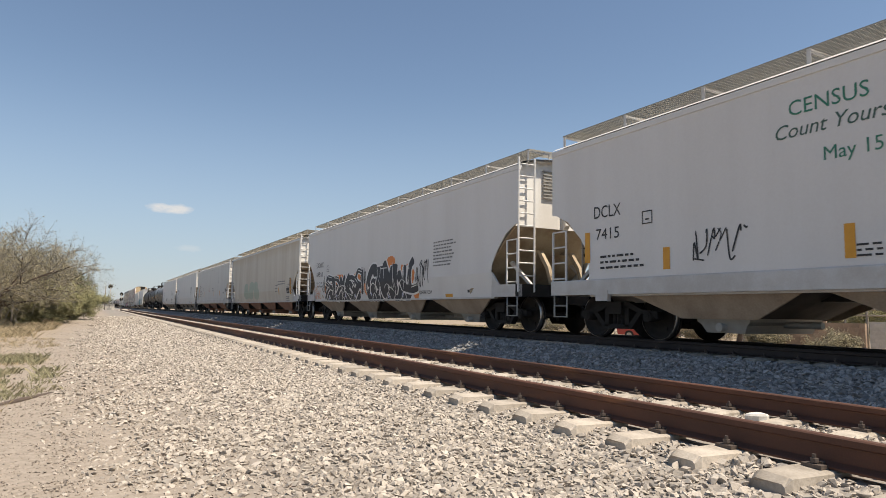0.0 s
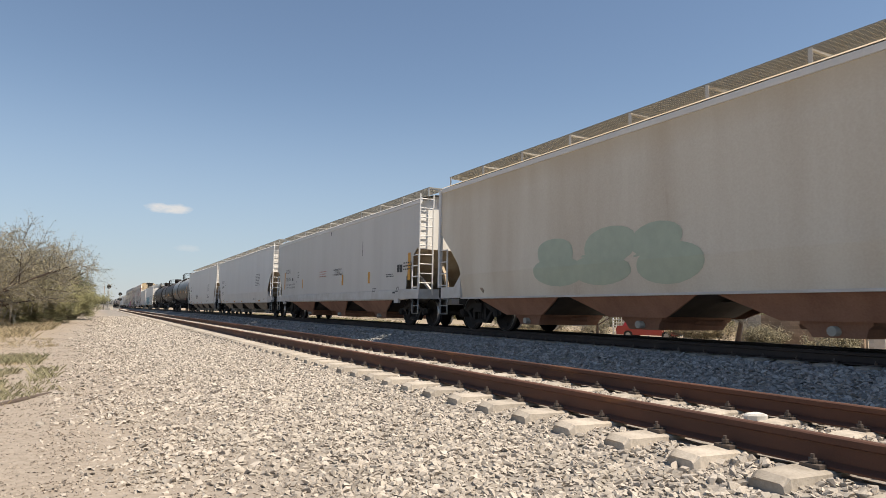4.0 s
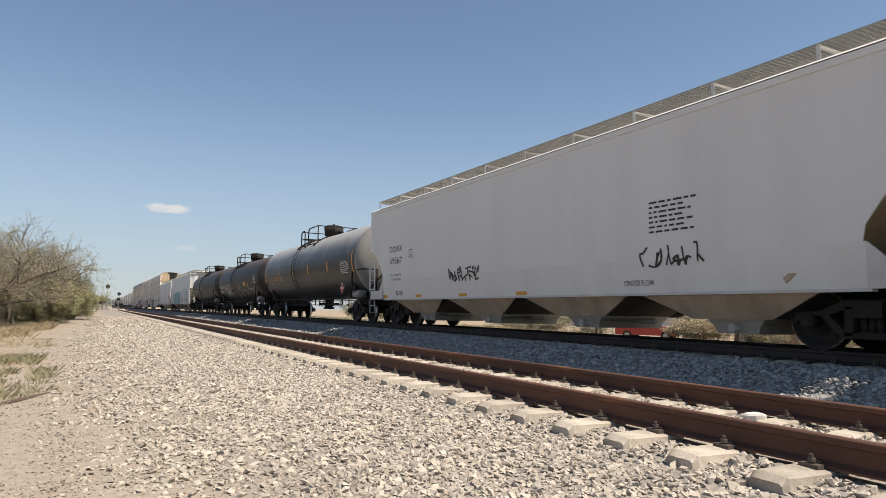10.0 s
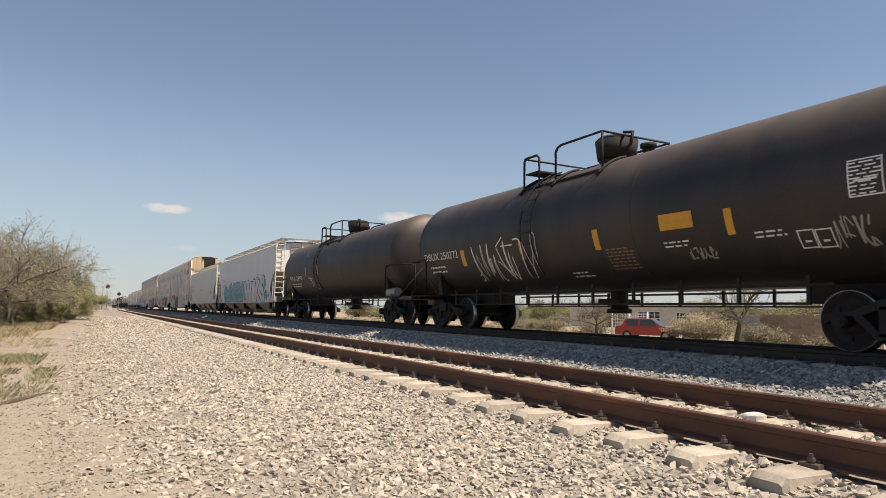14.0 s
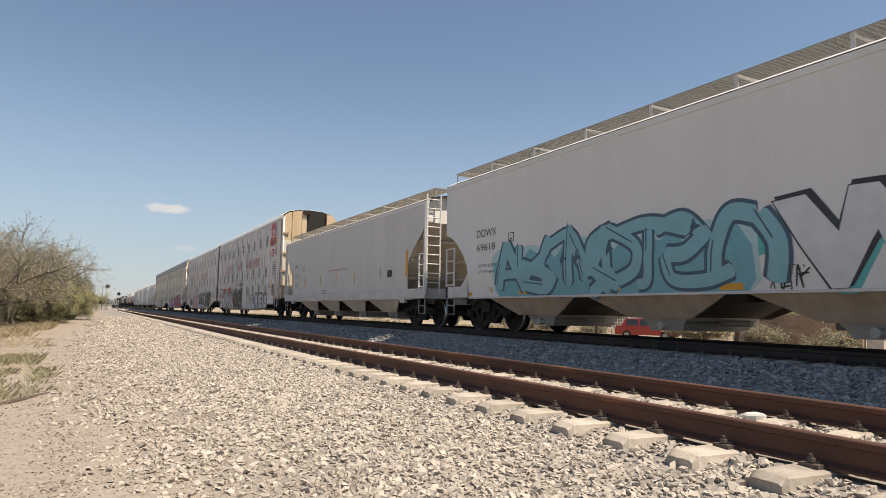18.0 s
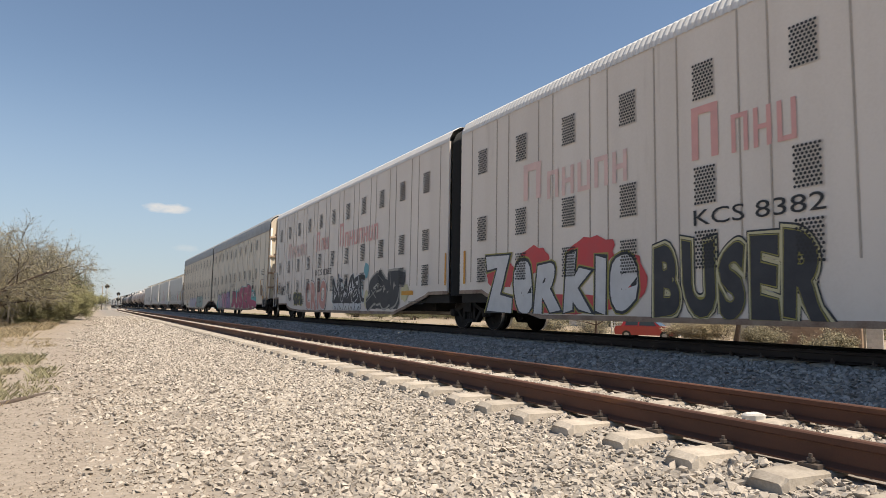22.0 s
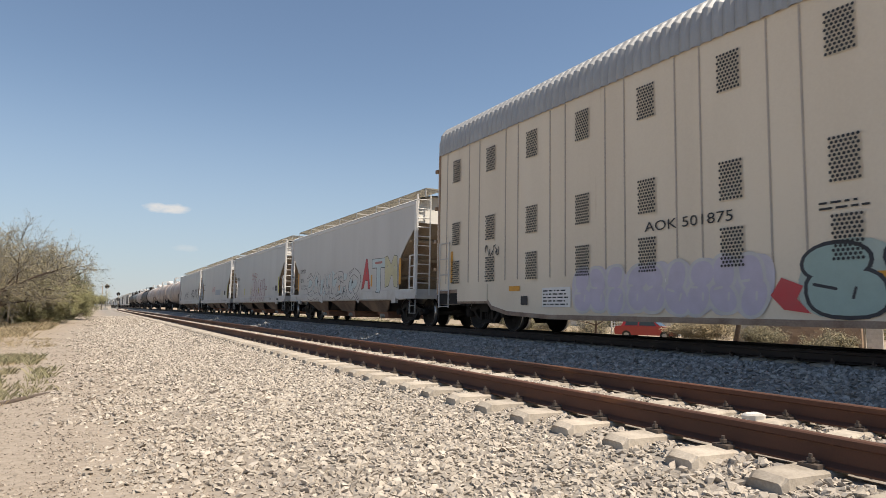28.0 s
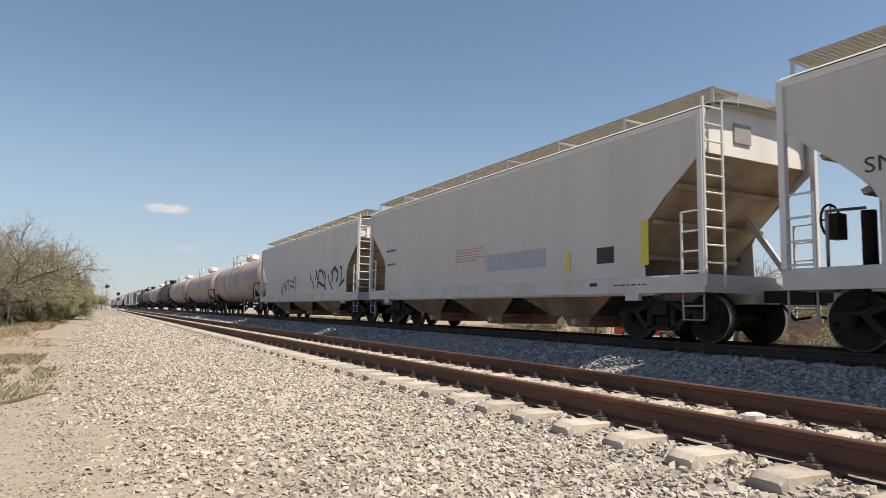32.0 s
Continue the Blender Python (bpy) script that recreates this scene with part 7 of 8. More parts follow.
text(c6, "LD LMT 220900", 7.58, 1.68, 0.07, 0.88, "ink")
text(c6, "LT WT 65500", 7.56, 1.52, 0.08, 0.87, "ink")
outline(c6, 6.1, 5.85, 2.24, 2.51, "ink")
bar(c6, 8.92, 8.0, 0.94, 1.04, "yellow", "reflector")
bar(c6, 8.46, 8.39, 1.06, 1.21, "ink")
outline(c6, 7.18, 7.04, 1.01, 1.16, "ink")
bar(c6, 6.96, 6.68, 1.02, 1.16, "galv", "plate")
graffiti(c6, 3.29, 1.6, 1.35, 1.71, 6, None, "ink", None, 21, 0.05, "black spray tag")
text(c6, "CENTER FLOW", -3.75, 1.04, 0.11, 0.78, "ink")
bar(c6, 0.0, -0.46, 0.92, 1.01, "yellow", "reflector")
bar(c6, 2.87, 2.4, 0.93, 1.01, "yellow", "reflector")
bar(c6, 5.72, 5.27, 0.93, 1.02, "yellow", "reflector")
graffiti(c6, -4.23, -5.58, 1.38, 1.76, 5, None, "ink", None, 22, 0.05, "black spray tag")
graffiti(c6, 3.46, 2.15, 1.39, 1.76, 3, None, "ink", None, 23, 0.05, "black spray tag")
small_print(c6, -4.48, -5.59, 1.98, 2.62, 7, "ink")
text(c7, "UTLX 209290", 7.2, 2.07, 0.23, 2.07, "orange_mark")
small_print(c7, 7.21, 6.24, 1.88, 1.97, 1, "orange_mark")
small_print(c7, 7.22, 5.79, 1.59, 1.8, 2, "rust_mark")
bar(c7, 5.01, 4.89, 2.17, 2.63, "yellow", "reflector")
bar(c7, 2.05, 1.95, 2.18, 2.63, "yellow", "reflector")
bar(c7, 8.19, 8.04, 2.03, 2.92, "yellow", "reflector")
outline(c7, 4.67, 4.4, 2.05, 2.32, "lamp_white")
small_print(c7, -5.47, -6.55, 2.0, 2.53, 7, "lamp_white")
for lift, r, m in ((0.0, 0.24, "lamp_white"), (0.006, 0.21, "graf_red")):
    y, z = -5.75 - c7["marks"], 1.4
    part("placard", Geo().prism([(y - r, z), (y, z + r), (y + r, z), (y, z - r)], "x", -1.56 - lift, -1.55 - lift), M[m], c7, "red diamond warning placard")
part("placard_number", Geo().box(-1.572, -1.567, -5.75 - c7["marks"] - 0.12, -5.75 - c7["marks"] + 0.12, 1.36, 1.44), M["lamp_white"], c7)
part("placard_bracket", Geo().box(-1.545, -1.53, -5.77 - c7["marks"], -5.73 - c7["marks"], 0.95, 1.5), M["dark"], c7)
bar(c7, -3.66, -3.81, 2.19, 2.63, "yellow", "reflector")
bar(c7, -0.66, -0.82, 2.18, 2.6, "yellow", "reflector")
bar(c7, -6.89, -6.99, 2.01, 2.91, "yellow", "reflector")
small_print(c7, -4.8, -5.08, 1.48, 1.66, 2, "lamp_white")
text(c8, "DBUX 250272", 7.38, 2.05, 0.22, 2.11, "lamp_white")
small_print(c8, 7.14, 5.89, 1.64, 1.91, 2, "lamp_white")
bar(c8, 5.1, 4.89, 1.79, 2.23, "yellow", "reflector")
bar(c8, 2.2, 2.03, 1.81, 2.25, "yellow", "reflector")
bar(c8, -0.51, -0.68, 1.83, 2.25, "yellow", "reflector")
bar(c8, -3.77, -3.92, 1.84, 2.27, "yellow", "reflector")
bar(c8, -2.36, -3.12, 2.04, 2.33, "yellow", "sign")
graffiti(c8, 4.52, 1.38, 1.34, 2.33, 7, None, "lamp_white", None, 31, 0.035, "white spray scrawl")
outline(c8, -4.94, -5.2, 1.53, 1.8, "lamp_white")
outline(c8, -5.21, -5.47, 1.52, 1.79, "lamp_white")
small_print(c8, -5.83, -6.28, 2.17, 2.65, 9, "lamp_white")
outline(c8, -5.82, -6.29, 2.15, 2.67, "lamp_white")
small_print(c8, -0.78, -1.6, 1.4, 1.85, 7, "rust_mark")
small_print(c8, 0.61, -0.1, 1.3, 1.45, 2, "lamp_white")
small_print(c8, -2.36, -3.0, 1.72, 1.86, 2, "lamp_white")
small_print(c8, -4.25, -4.79, 1.73, 1.87, 2, "lamp_white")
graffiti(c8, -2.86, -3.36, 1.49, 1.69, 4, None, "galv", None, 32, 0.03, "faint grey spray scrawl")
graffiti(c8, -5.47, -6.02, 1.49, 1.92, 4, None, "galv", None, 33, 0.03, "faint grey spray scrawl")
text(c9, "UTLX 224905", 6.21, 1.96, 0.22, 2.19, "lamp_white")
small_print(c9, 6.16, 4.28, 1.62, 1.84, 2, "lamp_white")
bar(c9, 7.37, 7.17, 1.69, 2.57, "yellow", "reflector")
bar(c9, 3.38, 3.25, 2.1, 2.56, "yellow", "reflector")
bar(c9, 1.4, 1.29, 2.12, 2.56, "yellow", "reflector")
graffiti(c9, 3.13, 2.37, 1.64, 2.04, 2, None, "lamp_white", None, 35, 0.025, "white chalk scrawl")
graffiti(c9, 2.09, 1.5, 1.42, 1.69, 4, None, "galv", None, 36, 0.03, "faint grey spray scrawl")
graffiti(c9, 3.82, 3.52, 2.84, 3.44, 1, None, "galv", None, 37, 0.02, "faint grey chalk line")
text(c10, "DOWX", 7.93, 2.49, 0.21, 0.98, "ink")
text(c10, "69618", 7.92, 2.12, 0.19, 0.91, "ink")
text(c10, "LD LMT 220800", 7.84, 1.68, 0.08, 0.88, "ink")
text(c10, "LT WT 65100", 7.8, 1.52, 0.08, 0.85, "ink")
outline(c10, 6.4, 6.16, 2.25, 2.48, "ink")
bar(c10, 9.17, 8.28, 0.94, 1.03, "yellow", "reflector")
bar(c10, 8.72, 8.61, 1.06, 1.22, "ink")
mass(c10, 7.05, -0.45, 0.87, 2.05, 6, [("pale_cyan", 0.1), ("graf_cyan", 0.0)], 41, "turquoise spray-painted letters with dark edges")
graffiti(c10, 7.05, -0.4, 0.95, 2.36, 5, "graf_cyan2", "graf_deep", None, 41, 0.3, "turquoise spray-painted letters with dark edges")
splash(c10, -0.55, 1.75, 0.45, 0.35, "graf_turq", 6)
splash(c10, -6.7, 2.0, 0.75, 0.4, "graf_turq", 7)
splash(c10, -7.3, 1.3, 0.35, 0.35, "graf_turq", 8)
throw_up(c10, "WXS", -0.93, -6.95, 0.87, 2.4, [("graf_turq", 0.0, 0.12, -0.08), ("graf_black", 0.016, 0.06, 0.05), ("graf_black", 0.012), ("silver", 0.0)], 42, "silver spray-painted letters with black shadows", 0.065, 0.06, 0.06, (0.9, 0.95, 1.05))
text(c10, "STOCK", -7.32, 1.42, 0.18, 0.72, "ink", 0.15)
text(c10, "TIPPIN", -7.36, 1.14, 0.2, 0.78, "ink", 0.1)
bar(c10, -2.47, -2.92, 0.93, 1.04, "yellow", "reflector")
bar(c10, 0.25, -0.21, 0.92, 1.03, "yellow", "reflector")
bar(c10, 3.13, 2.57, 0.95, 1.05, "yellow", "reflector")
bar(c10, 6.04, 5.58, 0.95, 1.05, "yellow", "reflector")
graffiti(c10, -0.67, -1.26, 0.92, 1.27, 4, None, "ink", None, 43, 0.03, "black spray tag")
small_print(c10, -4.66, -5.48, 2.33, 2.68, 4, "ink")
text(c11, "GPFX", 6.71, 2.53, 0.21, 0.65, "ink")
text(c11, "11311", 6.64, 2.05, 0.23, 0.76, "ink")
outline(c11, 5.16, 4.94, 2.33, 2.57, "ink")
bar(c11, 7.18, 7.01, 1.58, 2.49, "yellow", "reflector")
bar(c11, 4.83, 4.7, 1.6, 2.06, "yellow", "reflector")
bar(c11, 2.38, 2.26, 1.61, 2.03, "yellow", "reflector")
small_print(c11, 6.5, 6.02, 1.6, 1.81, 2, "ink")
text(c11, "DO NOT HAMMER ON SIDES OF CAR", 1.16, 2.13, 0.09, 2.44, "red_mark")
bar(c11, -5.45, -5.87, 1.66, 1.9, "ink", "plate")
bar(c11, -6.97, -7.15, 1.63, 2.51, "yellow", "reflector")
bar(c11, -4.77, -4.83, 1.65, 2.0, "rust_mark", "reflector")
bar(c11, -2.1, -2.19, 1.51, 1.92, "yellow", "reflector")
bar(c11, 0.15, 0.05, 1.56, 2.02, "yellow", "reflector")
small_print(c11, 2.08, 1.34, 1.18, 1.39, 3, "ink")
bar(c11, 7.03, 6.86, 1.22, 1.34, "faded_red")
badge(c12, -7.87, -9.21, 4.07, 5.59)
bar(c12, -7.79, -9.35, 4.21, 4.56, "yellow", "ribbon")
badge(c12, -7.74, -8.11, 3.55, 3.94)
badge(c12, -8.32, -8.88, 3.49, 4.02)
badge(c12, -9.03, -9.44, 3.56, 3.96)
small_print(c12, -8.64, -9.37, 2.4, 3.24, 7, "ink")
bar(c12, -9.21, -9.67, 1.07, 1.23, "yellow", "reflector")
bar(c12, -8.54, -8.64, 1.31, 2.19, "yellow", "reflector")
small_print(c12, -7.84, -8.35, 1.69, 1.88, 3, "ink")
letter_blocks(c12, 7.43, 6.52, 3.18, 4.06, 1, "pale_pink")
letter_blocks(c12, 6.45, 3.77, 3.1, 3.74, 5, "pale_pink")
letter_blocks(c12, 2.35, 1.63, 3.17, 4.1, 1, "pink_mark")
letter_blocks(c12, 1.51, 0.29, 3.14, 3.78, 3, "pink_mark")
letter_blocks(c12, -1.0, -1.55, 3.14, 4.14, 1, "faded_red")
letter_blocks(c12, -1.67, -5.35, 3.12, 3.71, 7, "pink_mark")
text(c12, "KCS 8382", 2.25, 2.03, 0.28, 2.31, "ink")
splash(c12, 8.3, 1.45, 0.7, 0.4, "graf_red", 9)
splash(c12, 6.9, 1.72, 0.6, 0.34, "graf_red", 10)
splash(c12, 4.9, 1.75, 0.75, 0.36, "graf_red", 11)
splash(c12, 6.2, 0.7, 2.4, 0.22, "graf_red", 12)
splash(c12, 3.8, 1.2, 0.45, 0.5, "graf_red", 13)
throw_up(c12, "ZeRkle", 9.0, 3.6, 0.52, 2.0, [("graf_olive", 0.05), ("graf_black", 0.032), ("silver", 0.0)], 51, "silver bubble letters with black edges on red", 0.06, 0.2, 0.25)
throw_up(c12, "BUSER", 3.15, -0.05, 0.48, 1.82, [("graf_black", 0.07), ("graf_straw", 0.05), ("graf_black", 0.02), ("graf_olive", 0.012), ("graf_black", 0.0)], 52, "black spray-painted letters with straw-yellow edges", 0.05, 0.08, 0.12)
throw_up(c12, "REiS", -4.2, -7.5, 0.5, 1.4, [("graf_olive", 0.06, 0.0, 0.05), ("graf_black", 0.04), ("silver", 0.0)], 53, "white bubble letters with black edges", 0.07, 0.05, 0.08)
graffiti(c12, -3.49, -4.04, 0.76, 1.36, 4, None, "ink", None, 54, 0.03, "black spray tags")
bar(c12, -3.1, -3.42, 1.0, 1.13, "yellow", "reflector")
graffiti(c12, -1.57, -3.08, 0.56, 1.8, 3, None, "ink", None, 55, 0.03, "thin black spray doodle")
small_print(c12, -6.18, -6.7, 2.04, 2.51, 5, "ink")
text(c12, "LIFT AND", -8.43, 1.04, 0.05, 0.35, "ink")
text(c12, "JACK HERE", -8.4, 0.96, 0.05, 0.42, "ink")
letter_blocks(c13, 7.58, 6.94, 3.14, 3.94, 1, "pale_pink")
letter_blocks(c13, 6.87, 4.08, 3.15, 3.74, 5, "pale_pink")
letter_blocks(c13, 2.58, 1.93, 3.18, 4.08, 1, "pink_mark")
letter_blocks(c13, 1.77, 0.65, 3.18, 3.74, 3, "pink_mark")
letter_blocks(c13, -0.73, -1.35, 3.16, 4.12, 1, "pink_mark")
letter_blocks(c13, -1.41, -5.1, 3.1, 3.7, 7, "pink_mark")
text(c13, "KCS 8382", 2.53, 2.04, 0.29, 2.34, "ink")
throw_up(c13, "CRIO", 4.04, 0.75, 0.48, 1.85, [("graf_black", 0.055), ("lamp_white", 0.035), ("graf_salmon", 0.0)], 61, "salmon spray-painted letters with white edges", 0.06, 0.1, 0.12)
mass(c13, -0.07, -3.6, 0.75, 1.55, 5, [("pale_cyan", 0.09), ("silver", 0.05), ("graf_black", 0.0)], 62, "black and white spray-painted letters")
graffiti(c13, -0.1, -3.5, 0.9, 1.85, 4, "graf_black", "silver", None, 62, 0.18, "black and white spray-painted letters")
mass(c13, -0.2, -3.5, 0.48, 0.98, 5, [("graf_black", 0.03), ("silver", 0.0)], 68, "white spray-painted letters with black specks", "graf_black")
splash(c13, -4.1, 0.9, 0.3, 0.35, "graf_straw", 14)
splash(c13, -4.0, 2.0, 0.25, 0.3, "graf_cyan", 15)
splash(c13, -7.5, 1.1, 0.35, 0.3, "graf_straw", 16)
mass(c13, -4.26, -7.07, 0.54, 1.6, 3, [("galv", 0.05), ("graf_black", 0.0)], 63, "large black spray-painted letters")
graffiti(c13, -4.26, -7.0, 0.7, 1.95, 2, "graf_black", "galv", None, 67, 0.42, "large black spray-painted letters")
bar(c13, -7.27, -8.16, 1.01, 1.14, "yellow", "reflector")
graffiti(c13, 8.75, 7.82, 1.15, 1.72, 4, None, "ink", None, 64, 0.06, "black spray tag")
graffiti(c13, 7.16, 6.58, 0.91, 1.27, 4, None, "ink", None, 65, 0.05, "black spray tag")
graffiti(c13, 6.18, 4.77, 0.69, 1.31, 4, "graf_black", "graf_olive", None, 66, 0.2, "black spray-painted letters with olive edges")
bar(c13, 6.18, 5.8, 1.04, 1.14, "yellow", "reflector")
bar(c13, 9.69, 9.57, 1.32, 2.2, "yellow", "reflector")
small_print(c13, 4.73, 4.21, 0.71, 1.15, 4, "ink")
bar(c13, -10.29, -10.38, 1.26, 2.2, "yellow", "reflector")
bar(c12, 10.2, 10.09, 1.27, 2.19, "yellow", "reflector")
bar(c13, -7.62, -8.12, 1.04, 1.15, "yellow", "reflector")
small_print(c13, -7.82, -9.18, 0.69, 0.82, 2, "ink")
text(c14, "AOK 501875", 2.04, 2.03, 0.23, 1.96, "ink")
splash(c14, 0.4, 1.15, 0.55, 0.45, "graf_turq", 17)
splash(c14, -0.9, 1.5, 0.4, 0.3, "graf_turq", 18)
splash(c14, -3.1, 1.75, 0.6, 0.28, "graf_turq", 19)
splash(c14, -6.2, 1.35, 1.1, 0.36, "graf_turq", 20)
splash(c14, -7.2, 0.95, 0.75, 0.34, "graf_turq", 21)
throw_up(c14, "JUSER", 0.9, -6.4, 0.5, 1.9, [("lamp_white", 0.05, -0.03, 0.03), ("graf_black", 0.042, -0.02, 0.02), ("pink_mark", 0.012), ("graf_magenta", 0.0)], 71, "magenta spray-painted letters on turquoise", 0.07, 0.05, 0.05, (0.84, 0.8, 1.0, 1.0, 1.06))
flat(c14, *ribbon([(-5.0, 1.0), (-6.2, 0.85), (-7.6, 0.72)], 0.4, True), "graf_magenta", "graffiti", 0.0095, "magenta spray-painted tail")
splash(c14, 7.1, 0.8, 0.4, 0.35, "graf_turq", 22)
throw_up(c14, "KU", 6.9, 5.0, 0.5, 1.6, [("graf_turq", 0.05), ("graf_black", 0.03), ("graf_lilac", 0.0)], 72, "lilac spray-painted letters", 0.055, 0.06, 0.08)
throw_up(c14, "NS", 4.95, 3.1, 0.5, 1.66, [("graf_turq", 0.05), ("graf_black", 0.03), ("graf_pink", 0.0)], 75, "pink spray-painted letters", 0.055, 0.06, 0.08)
throw_up(c14, "ER", 3.05, 1.3, 0.5, 1.7, [("graf_turq", 0.05), ("graf_black", 0.03), ("graf_purple", 0.0)], 76, "purple spray-painted letters", 0.055, 0.06, 0.08)
throw_up(c14, "PFK", -6.15, -7.0, 1.22, 1.56, [("graf_black", 0.06), ("lamp_white", 0.0)], 73, "small white spray letters edged in black", 0.02, 0.1, 0.1)
bar(c14, -6.11, -6.32, 1.75, 2.0, "ink", "plate")
bar(c14, -6.34, -6.53, 1.74, 1.99, "ink", "plate")
small_print(c14, -6.08, -6.61, 2.08, 2.49, 4, "ink")
bar(c14, -8.51, -8.61, 1.33, 2.24, "yellow", "reflector")
bar(c14, -9.17, -9.62, 1.05, 1.25, "yellow", "reflector")
small_print(c14, -8.72, -9.43, 2.52, 2.92, 4, "ink")
text(c15, "AOK 501875", 1.8, 2.04, 0.19, 1.92, "ink")
graffiti(c15, 3.81, -0.71, 0.5, 1.47, 9, "graf_lilac", "graf_white_haze", "graf_lilac2", 81, 0.34, "lilac spray-painted bubble letters")
tip(c15, -0.75, -1.27, 0.55, 1.08, "graf_red")
graffiti(c15, -1.36, -5.4, 0.47, 1.6, 4, "graf_teal", "graf_black", "graf_teal2", 82, 0.46, "teal spray-painted bubble letters")
bar(c15, -4.85, -5.38, 1.0, 1.12, "yellow", "reflector")
bar(c15, -2.15, -2.61, 1.01, 1.12, "yellow", "reflector")
bar(c15, 0.67, 0.16, 1.01, 1.11, "yellow", "reflector")
bar(c15, 3.35, 2.85, 1.02, 1.14, "yellow", "reflector")
bar(c15, 1.84, 1.02, 0.91, 1.15, "lamp_white", "label")
bar(c15, 4.97, 3.96, 0.63, 1.07, "lamp_white", "label")
small_print(c15, 4.93, 3.99, 0.66, 1.04, 5, "ink")
small_print(c15, -1.54, -2.24, 1.99, 2.15, 2, "ink")
graffiti(c15, 7.46, 6.8, 1.96, 2.25, 4, None, "ink", None, 83, 0.03, "black spray tag")
bar(c15, 9.35, 9.23, 1.32, 2.22, "yellow", "reflector")
bar(c15, 6.33, 5.87, 1.02, 1.14, "yellow", "reflector")
bar(c15, 5.82, 5.55, 0.68, 0.89, "ink", "plate")
text(c16, "SMNX", 5.84, 2.24, 0.22, 0.89, "ink")
text(c16, "211", 5.77, 1.8, 0.21, 0.48, "ink")
text(c16, "LD LMT 220000 LBS", 5.7, 1.57, 0.08, 1.1, "ink")
text(c16, "LT WT 43200 LBS", 5.67, 1.44, 0.08, 1.07, "ink")
outline(c16, 4.23, 4.0, 1.98, 2.2, "ink")
bar(c16, 6.27, 6.05, 1.39, 2.27, "yellow", "reflector")
throw_up(c16, "A", -2.72, -3.62, 1.3, 2.44, [("graf_black", 0.014), ("graf_red", 0.0)], 93, "red spray-painted letter with a black outline", 0.045)
throw_up(c16, "T", -3.8, -5.0, 1.12, 2.42, [("graf_black", 0.014), ("graf_ice", 0.0)], 94, "pale blue spray-painted letter with a black outline", 0.055)
throw_up(c16, "M", -4.98, -6.05, 1.3, 2.42, [("graf_black", 0.014), ("graf_straw", 0.0)], 98, "straw-yellow spray-painted letter with a black outline", 0.05)
graffiti(c16, 4.66, -1.69, 0.91, 2.15, 5, "warm_grey", "graf_black", "graf_ice", 91, 0.2, "outline spray letters in black", 0.028)
bar(c16, -3.63, -3.77, 1.37, 1.8, "yellow", "reflector")
bar(c16, -6.17, -6.34, 1.38, 2.26, "yellow", "reflector")
bar(c16, -0.01, -0.14, 1.29, 1.75, "yellow", "reflector")
small_print(c16, -1.5, -2.23, 1.05, 1.19, 2, "ink")
bar(c16, -4.0, -4.7, 2.18, 2.26, "faded_red")
bar(c16, 6.47, 6.38, 0.98, 1.1, "ink")
text(c17, "SMNX", 6.15, 2.44, 0.22, 0.96, "ink")
text(c17, "766", 5.85, 1.97, 0.2, 0.52, "ink")
graffiti(c17, 0.78, -2.67, 0.9, 2.31, 6, "pink_haze", "graf_darkred", None, 95, 0.3, "pink spray-painted bubble letters with dark red edges", 0.018)
small_print(c17, 1.09, -0.56, 2.32, 2.77, 5, "faded_red")
graffiti(c17, 1.3, 0.35, 0.97, 1.8, 6, None, "graf_darkred", None, 96, 0.03, "dark red spray scrawl")
graffiti(c17, -2.68, -3.14, 1.62, 1.83, 3, None, "graf_darkred", None, 97, 0.04, "dark red spray tag")
bar(c17, 1.41, 1.28, 1.41, 1.87, "yellow_lemon", "reflector")
bar(c17, -0.9, -1.04, 1.39, 1.85, "yellow_lemon", "reflector")
bar(c17, 3.53, 3.36, 1.4, 1.83, "yellow_lemon", "reflector")
bar(c17, -5.17, -5.38, 1.51, 1.8, "ink", "plate")
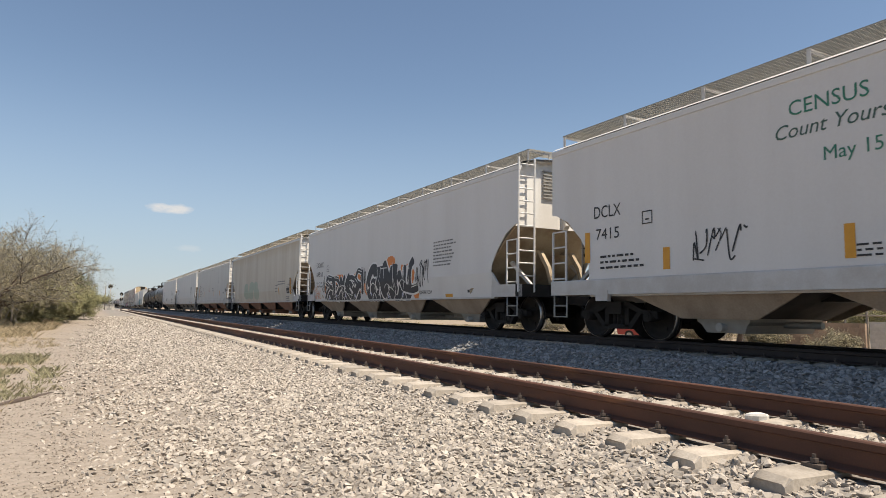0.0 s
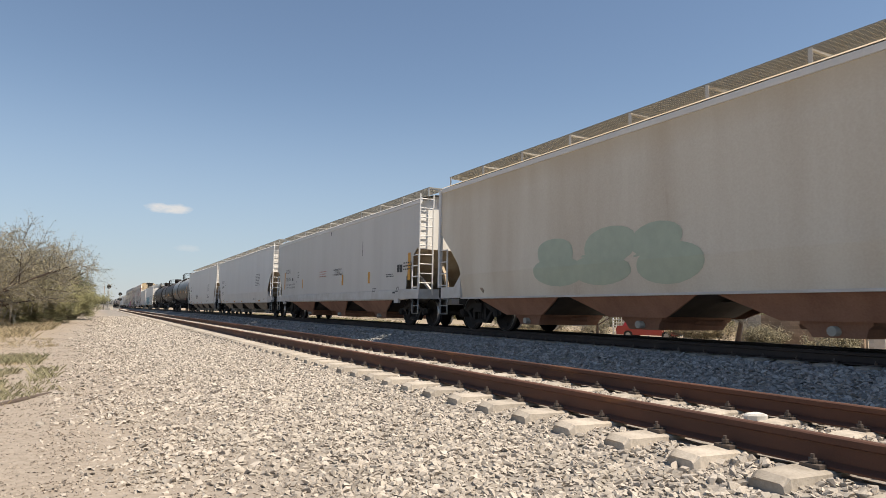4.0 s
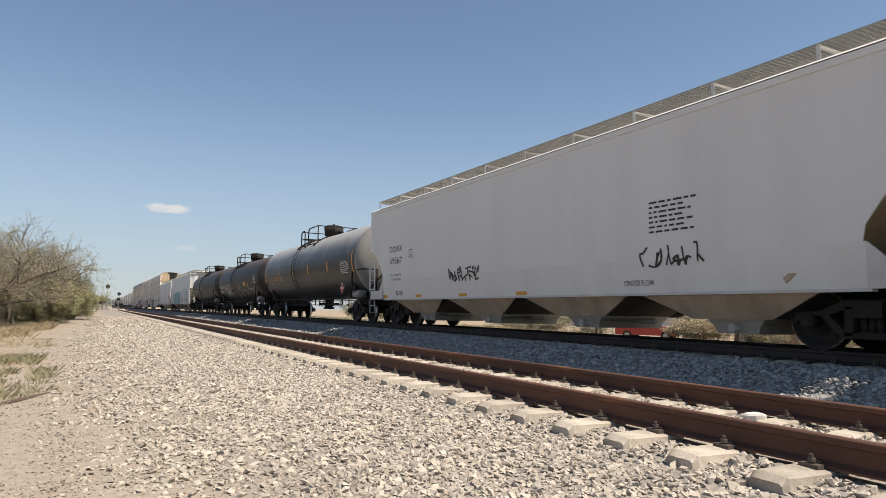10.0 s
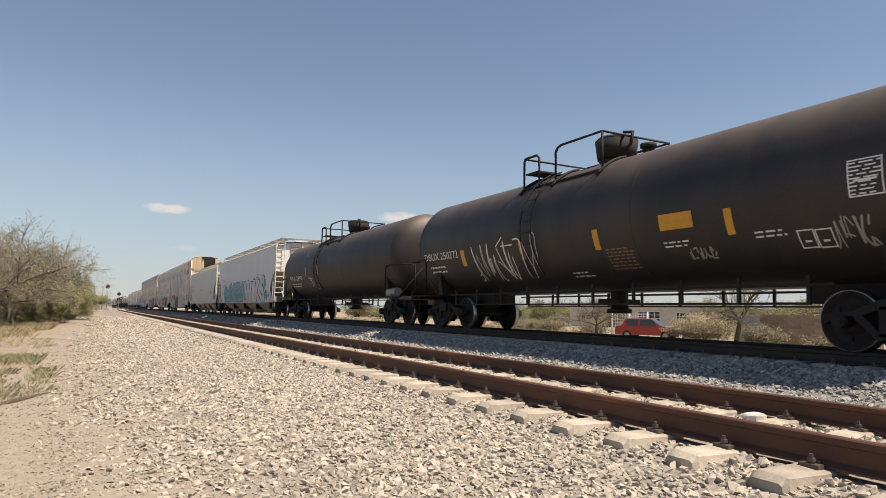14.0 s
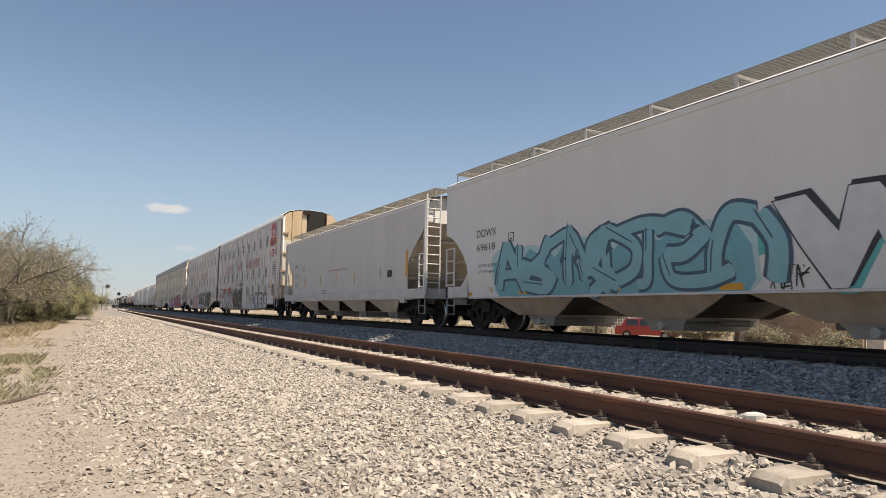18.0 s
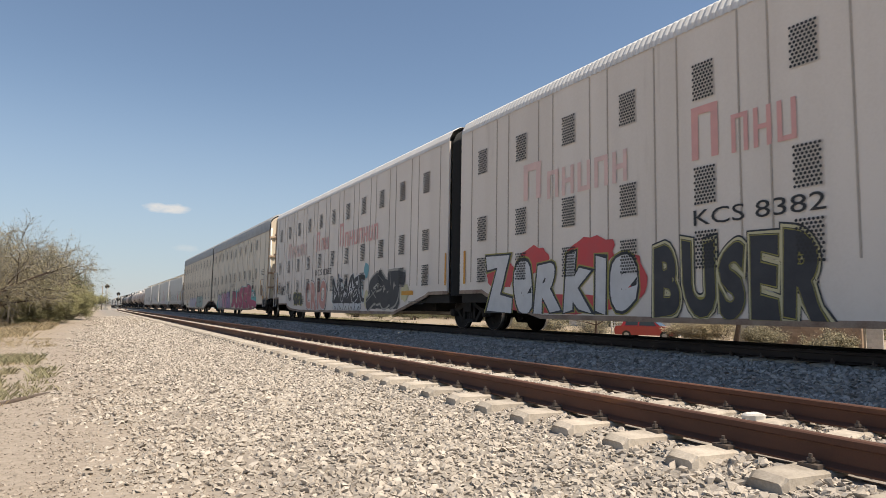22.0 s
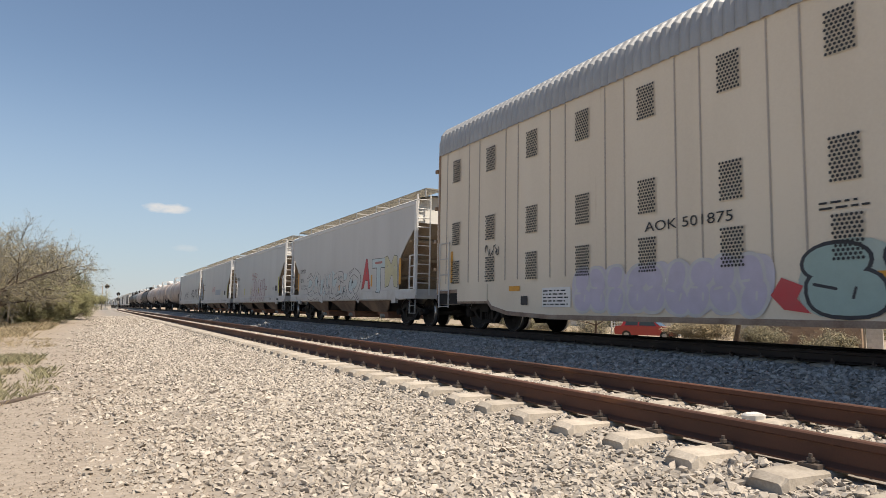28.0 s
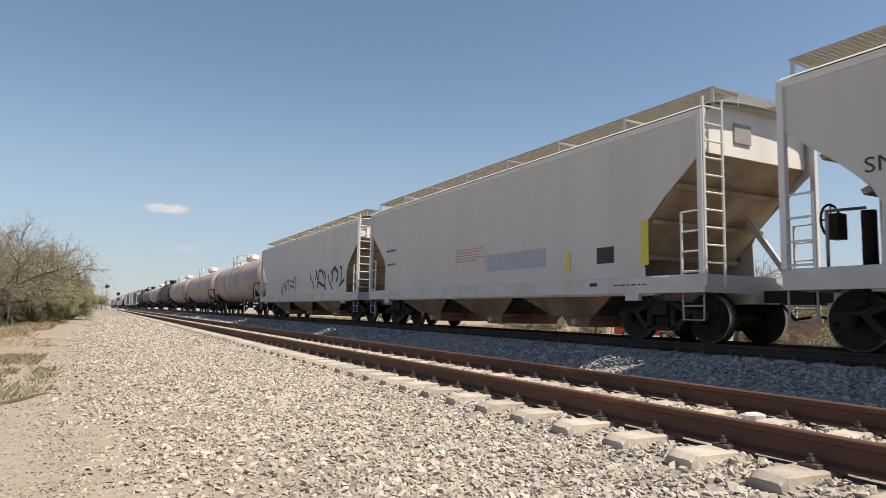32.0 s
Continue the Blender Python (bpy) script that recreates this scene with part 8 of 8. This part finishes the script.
bar(c17, -5.4, -5.59, 1.51, 1.79, "ink", "plate")
bar(c17, -5.88, -6.05, 1.37, 2.28, "yellow_lemon", "reflector")
small_print(c17, -4.11, -4.51, 0.99, 1.11, 2, "ink")
bar(c17, -5.71, -6.14, 0.97, 1.07, "ink", "scratch")
small_print(c17, -4.54, -4.94, 1.55, 1.71, 3, "ink")
small_print(c18, 6.09, 5.08, 2.49, 2.67, 1, "ink")
small_print(c18, 5.98, 5.29, 2.02, 2.18, 1, "ink")
bar(c18, 1.08, -0.55, 1.63, 2.29, "pink_haze", "faded_patch")
small_print(c18, 1.02, -0.5, 1.86, 2.25, 5, "faded_red")
bar(c18, -0.64, -3.16, 1.55, 1.98, "bluegrey", "faded_patch")
bar(c18, -3.9, -4.05, 1.36, 1.84, "yellow_lemon", "reflector")
bar(c18, -6.12, -6.31, 1.42, 2.27, "yellow_lemon", "reflector")
bar(c18, -4.89, -5.39, 1.51, 1.84, "ink", "plate")
small_print(c18, -5.42, -6.46, 1.03, 1.09, 1, "ink")
bar(c18, -4.7, -4.93, 1.05, 1.12, "ink")
graffiti(c19, 3.5, 0.08, 1.29, 2.13, 4, None, "ink", None, 101, 0.09, "black spray-painted letters")
graffiti(c19, -2.05, -6.45, 1.39, 2.26, 5, None, "ink", None, 102, 0.14, "black spray-painted letters")
text(c12, "ANNIVERSARY", -7.86, 4.29, 0.17, 1.4, "ink", lift=0.014)
# ---- everything that moves ----
def run(t):
    """How far the train has come, in metres, t seconds into the clip: it gains speed from 8.4 to 11 m/s."""
    u = t / 32
    return 269.918 * u + 60.172 * u ** 2 - 12.405 * u ** 3


def motions():
    times = [0, 2, 4, 6, 8, 10, 12, 14, 16, 18, 20, 22, 24, 26, 28, 30, 32]
    for car, y0 in CARS:
        walk(car, [(t, pose(MAIN_X, y0 - run(t), MAIN_Z)) for t in times])
    steps = [i / 15 for i in range(32 * 15 + 1)]
    for w, dy in SPINNERS:
        walk(w, [(t, pose(0, dy, 0.457, math.degrees(run(t) / 0.457))) for t in steps])


motions()
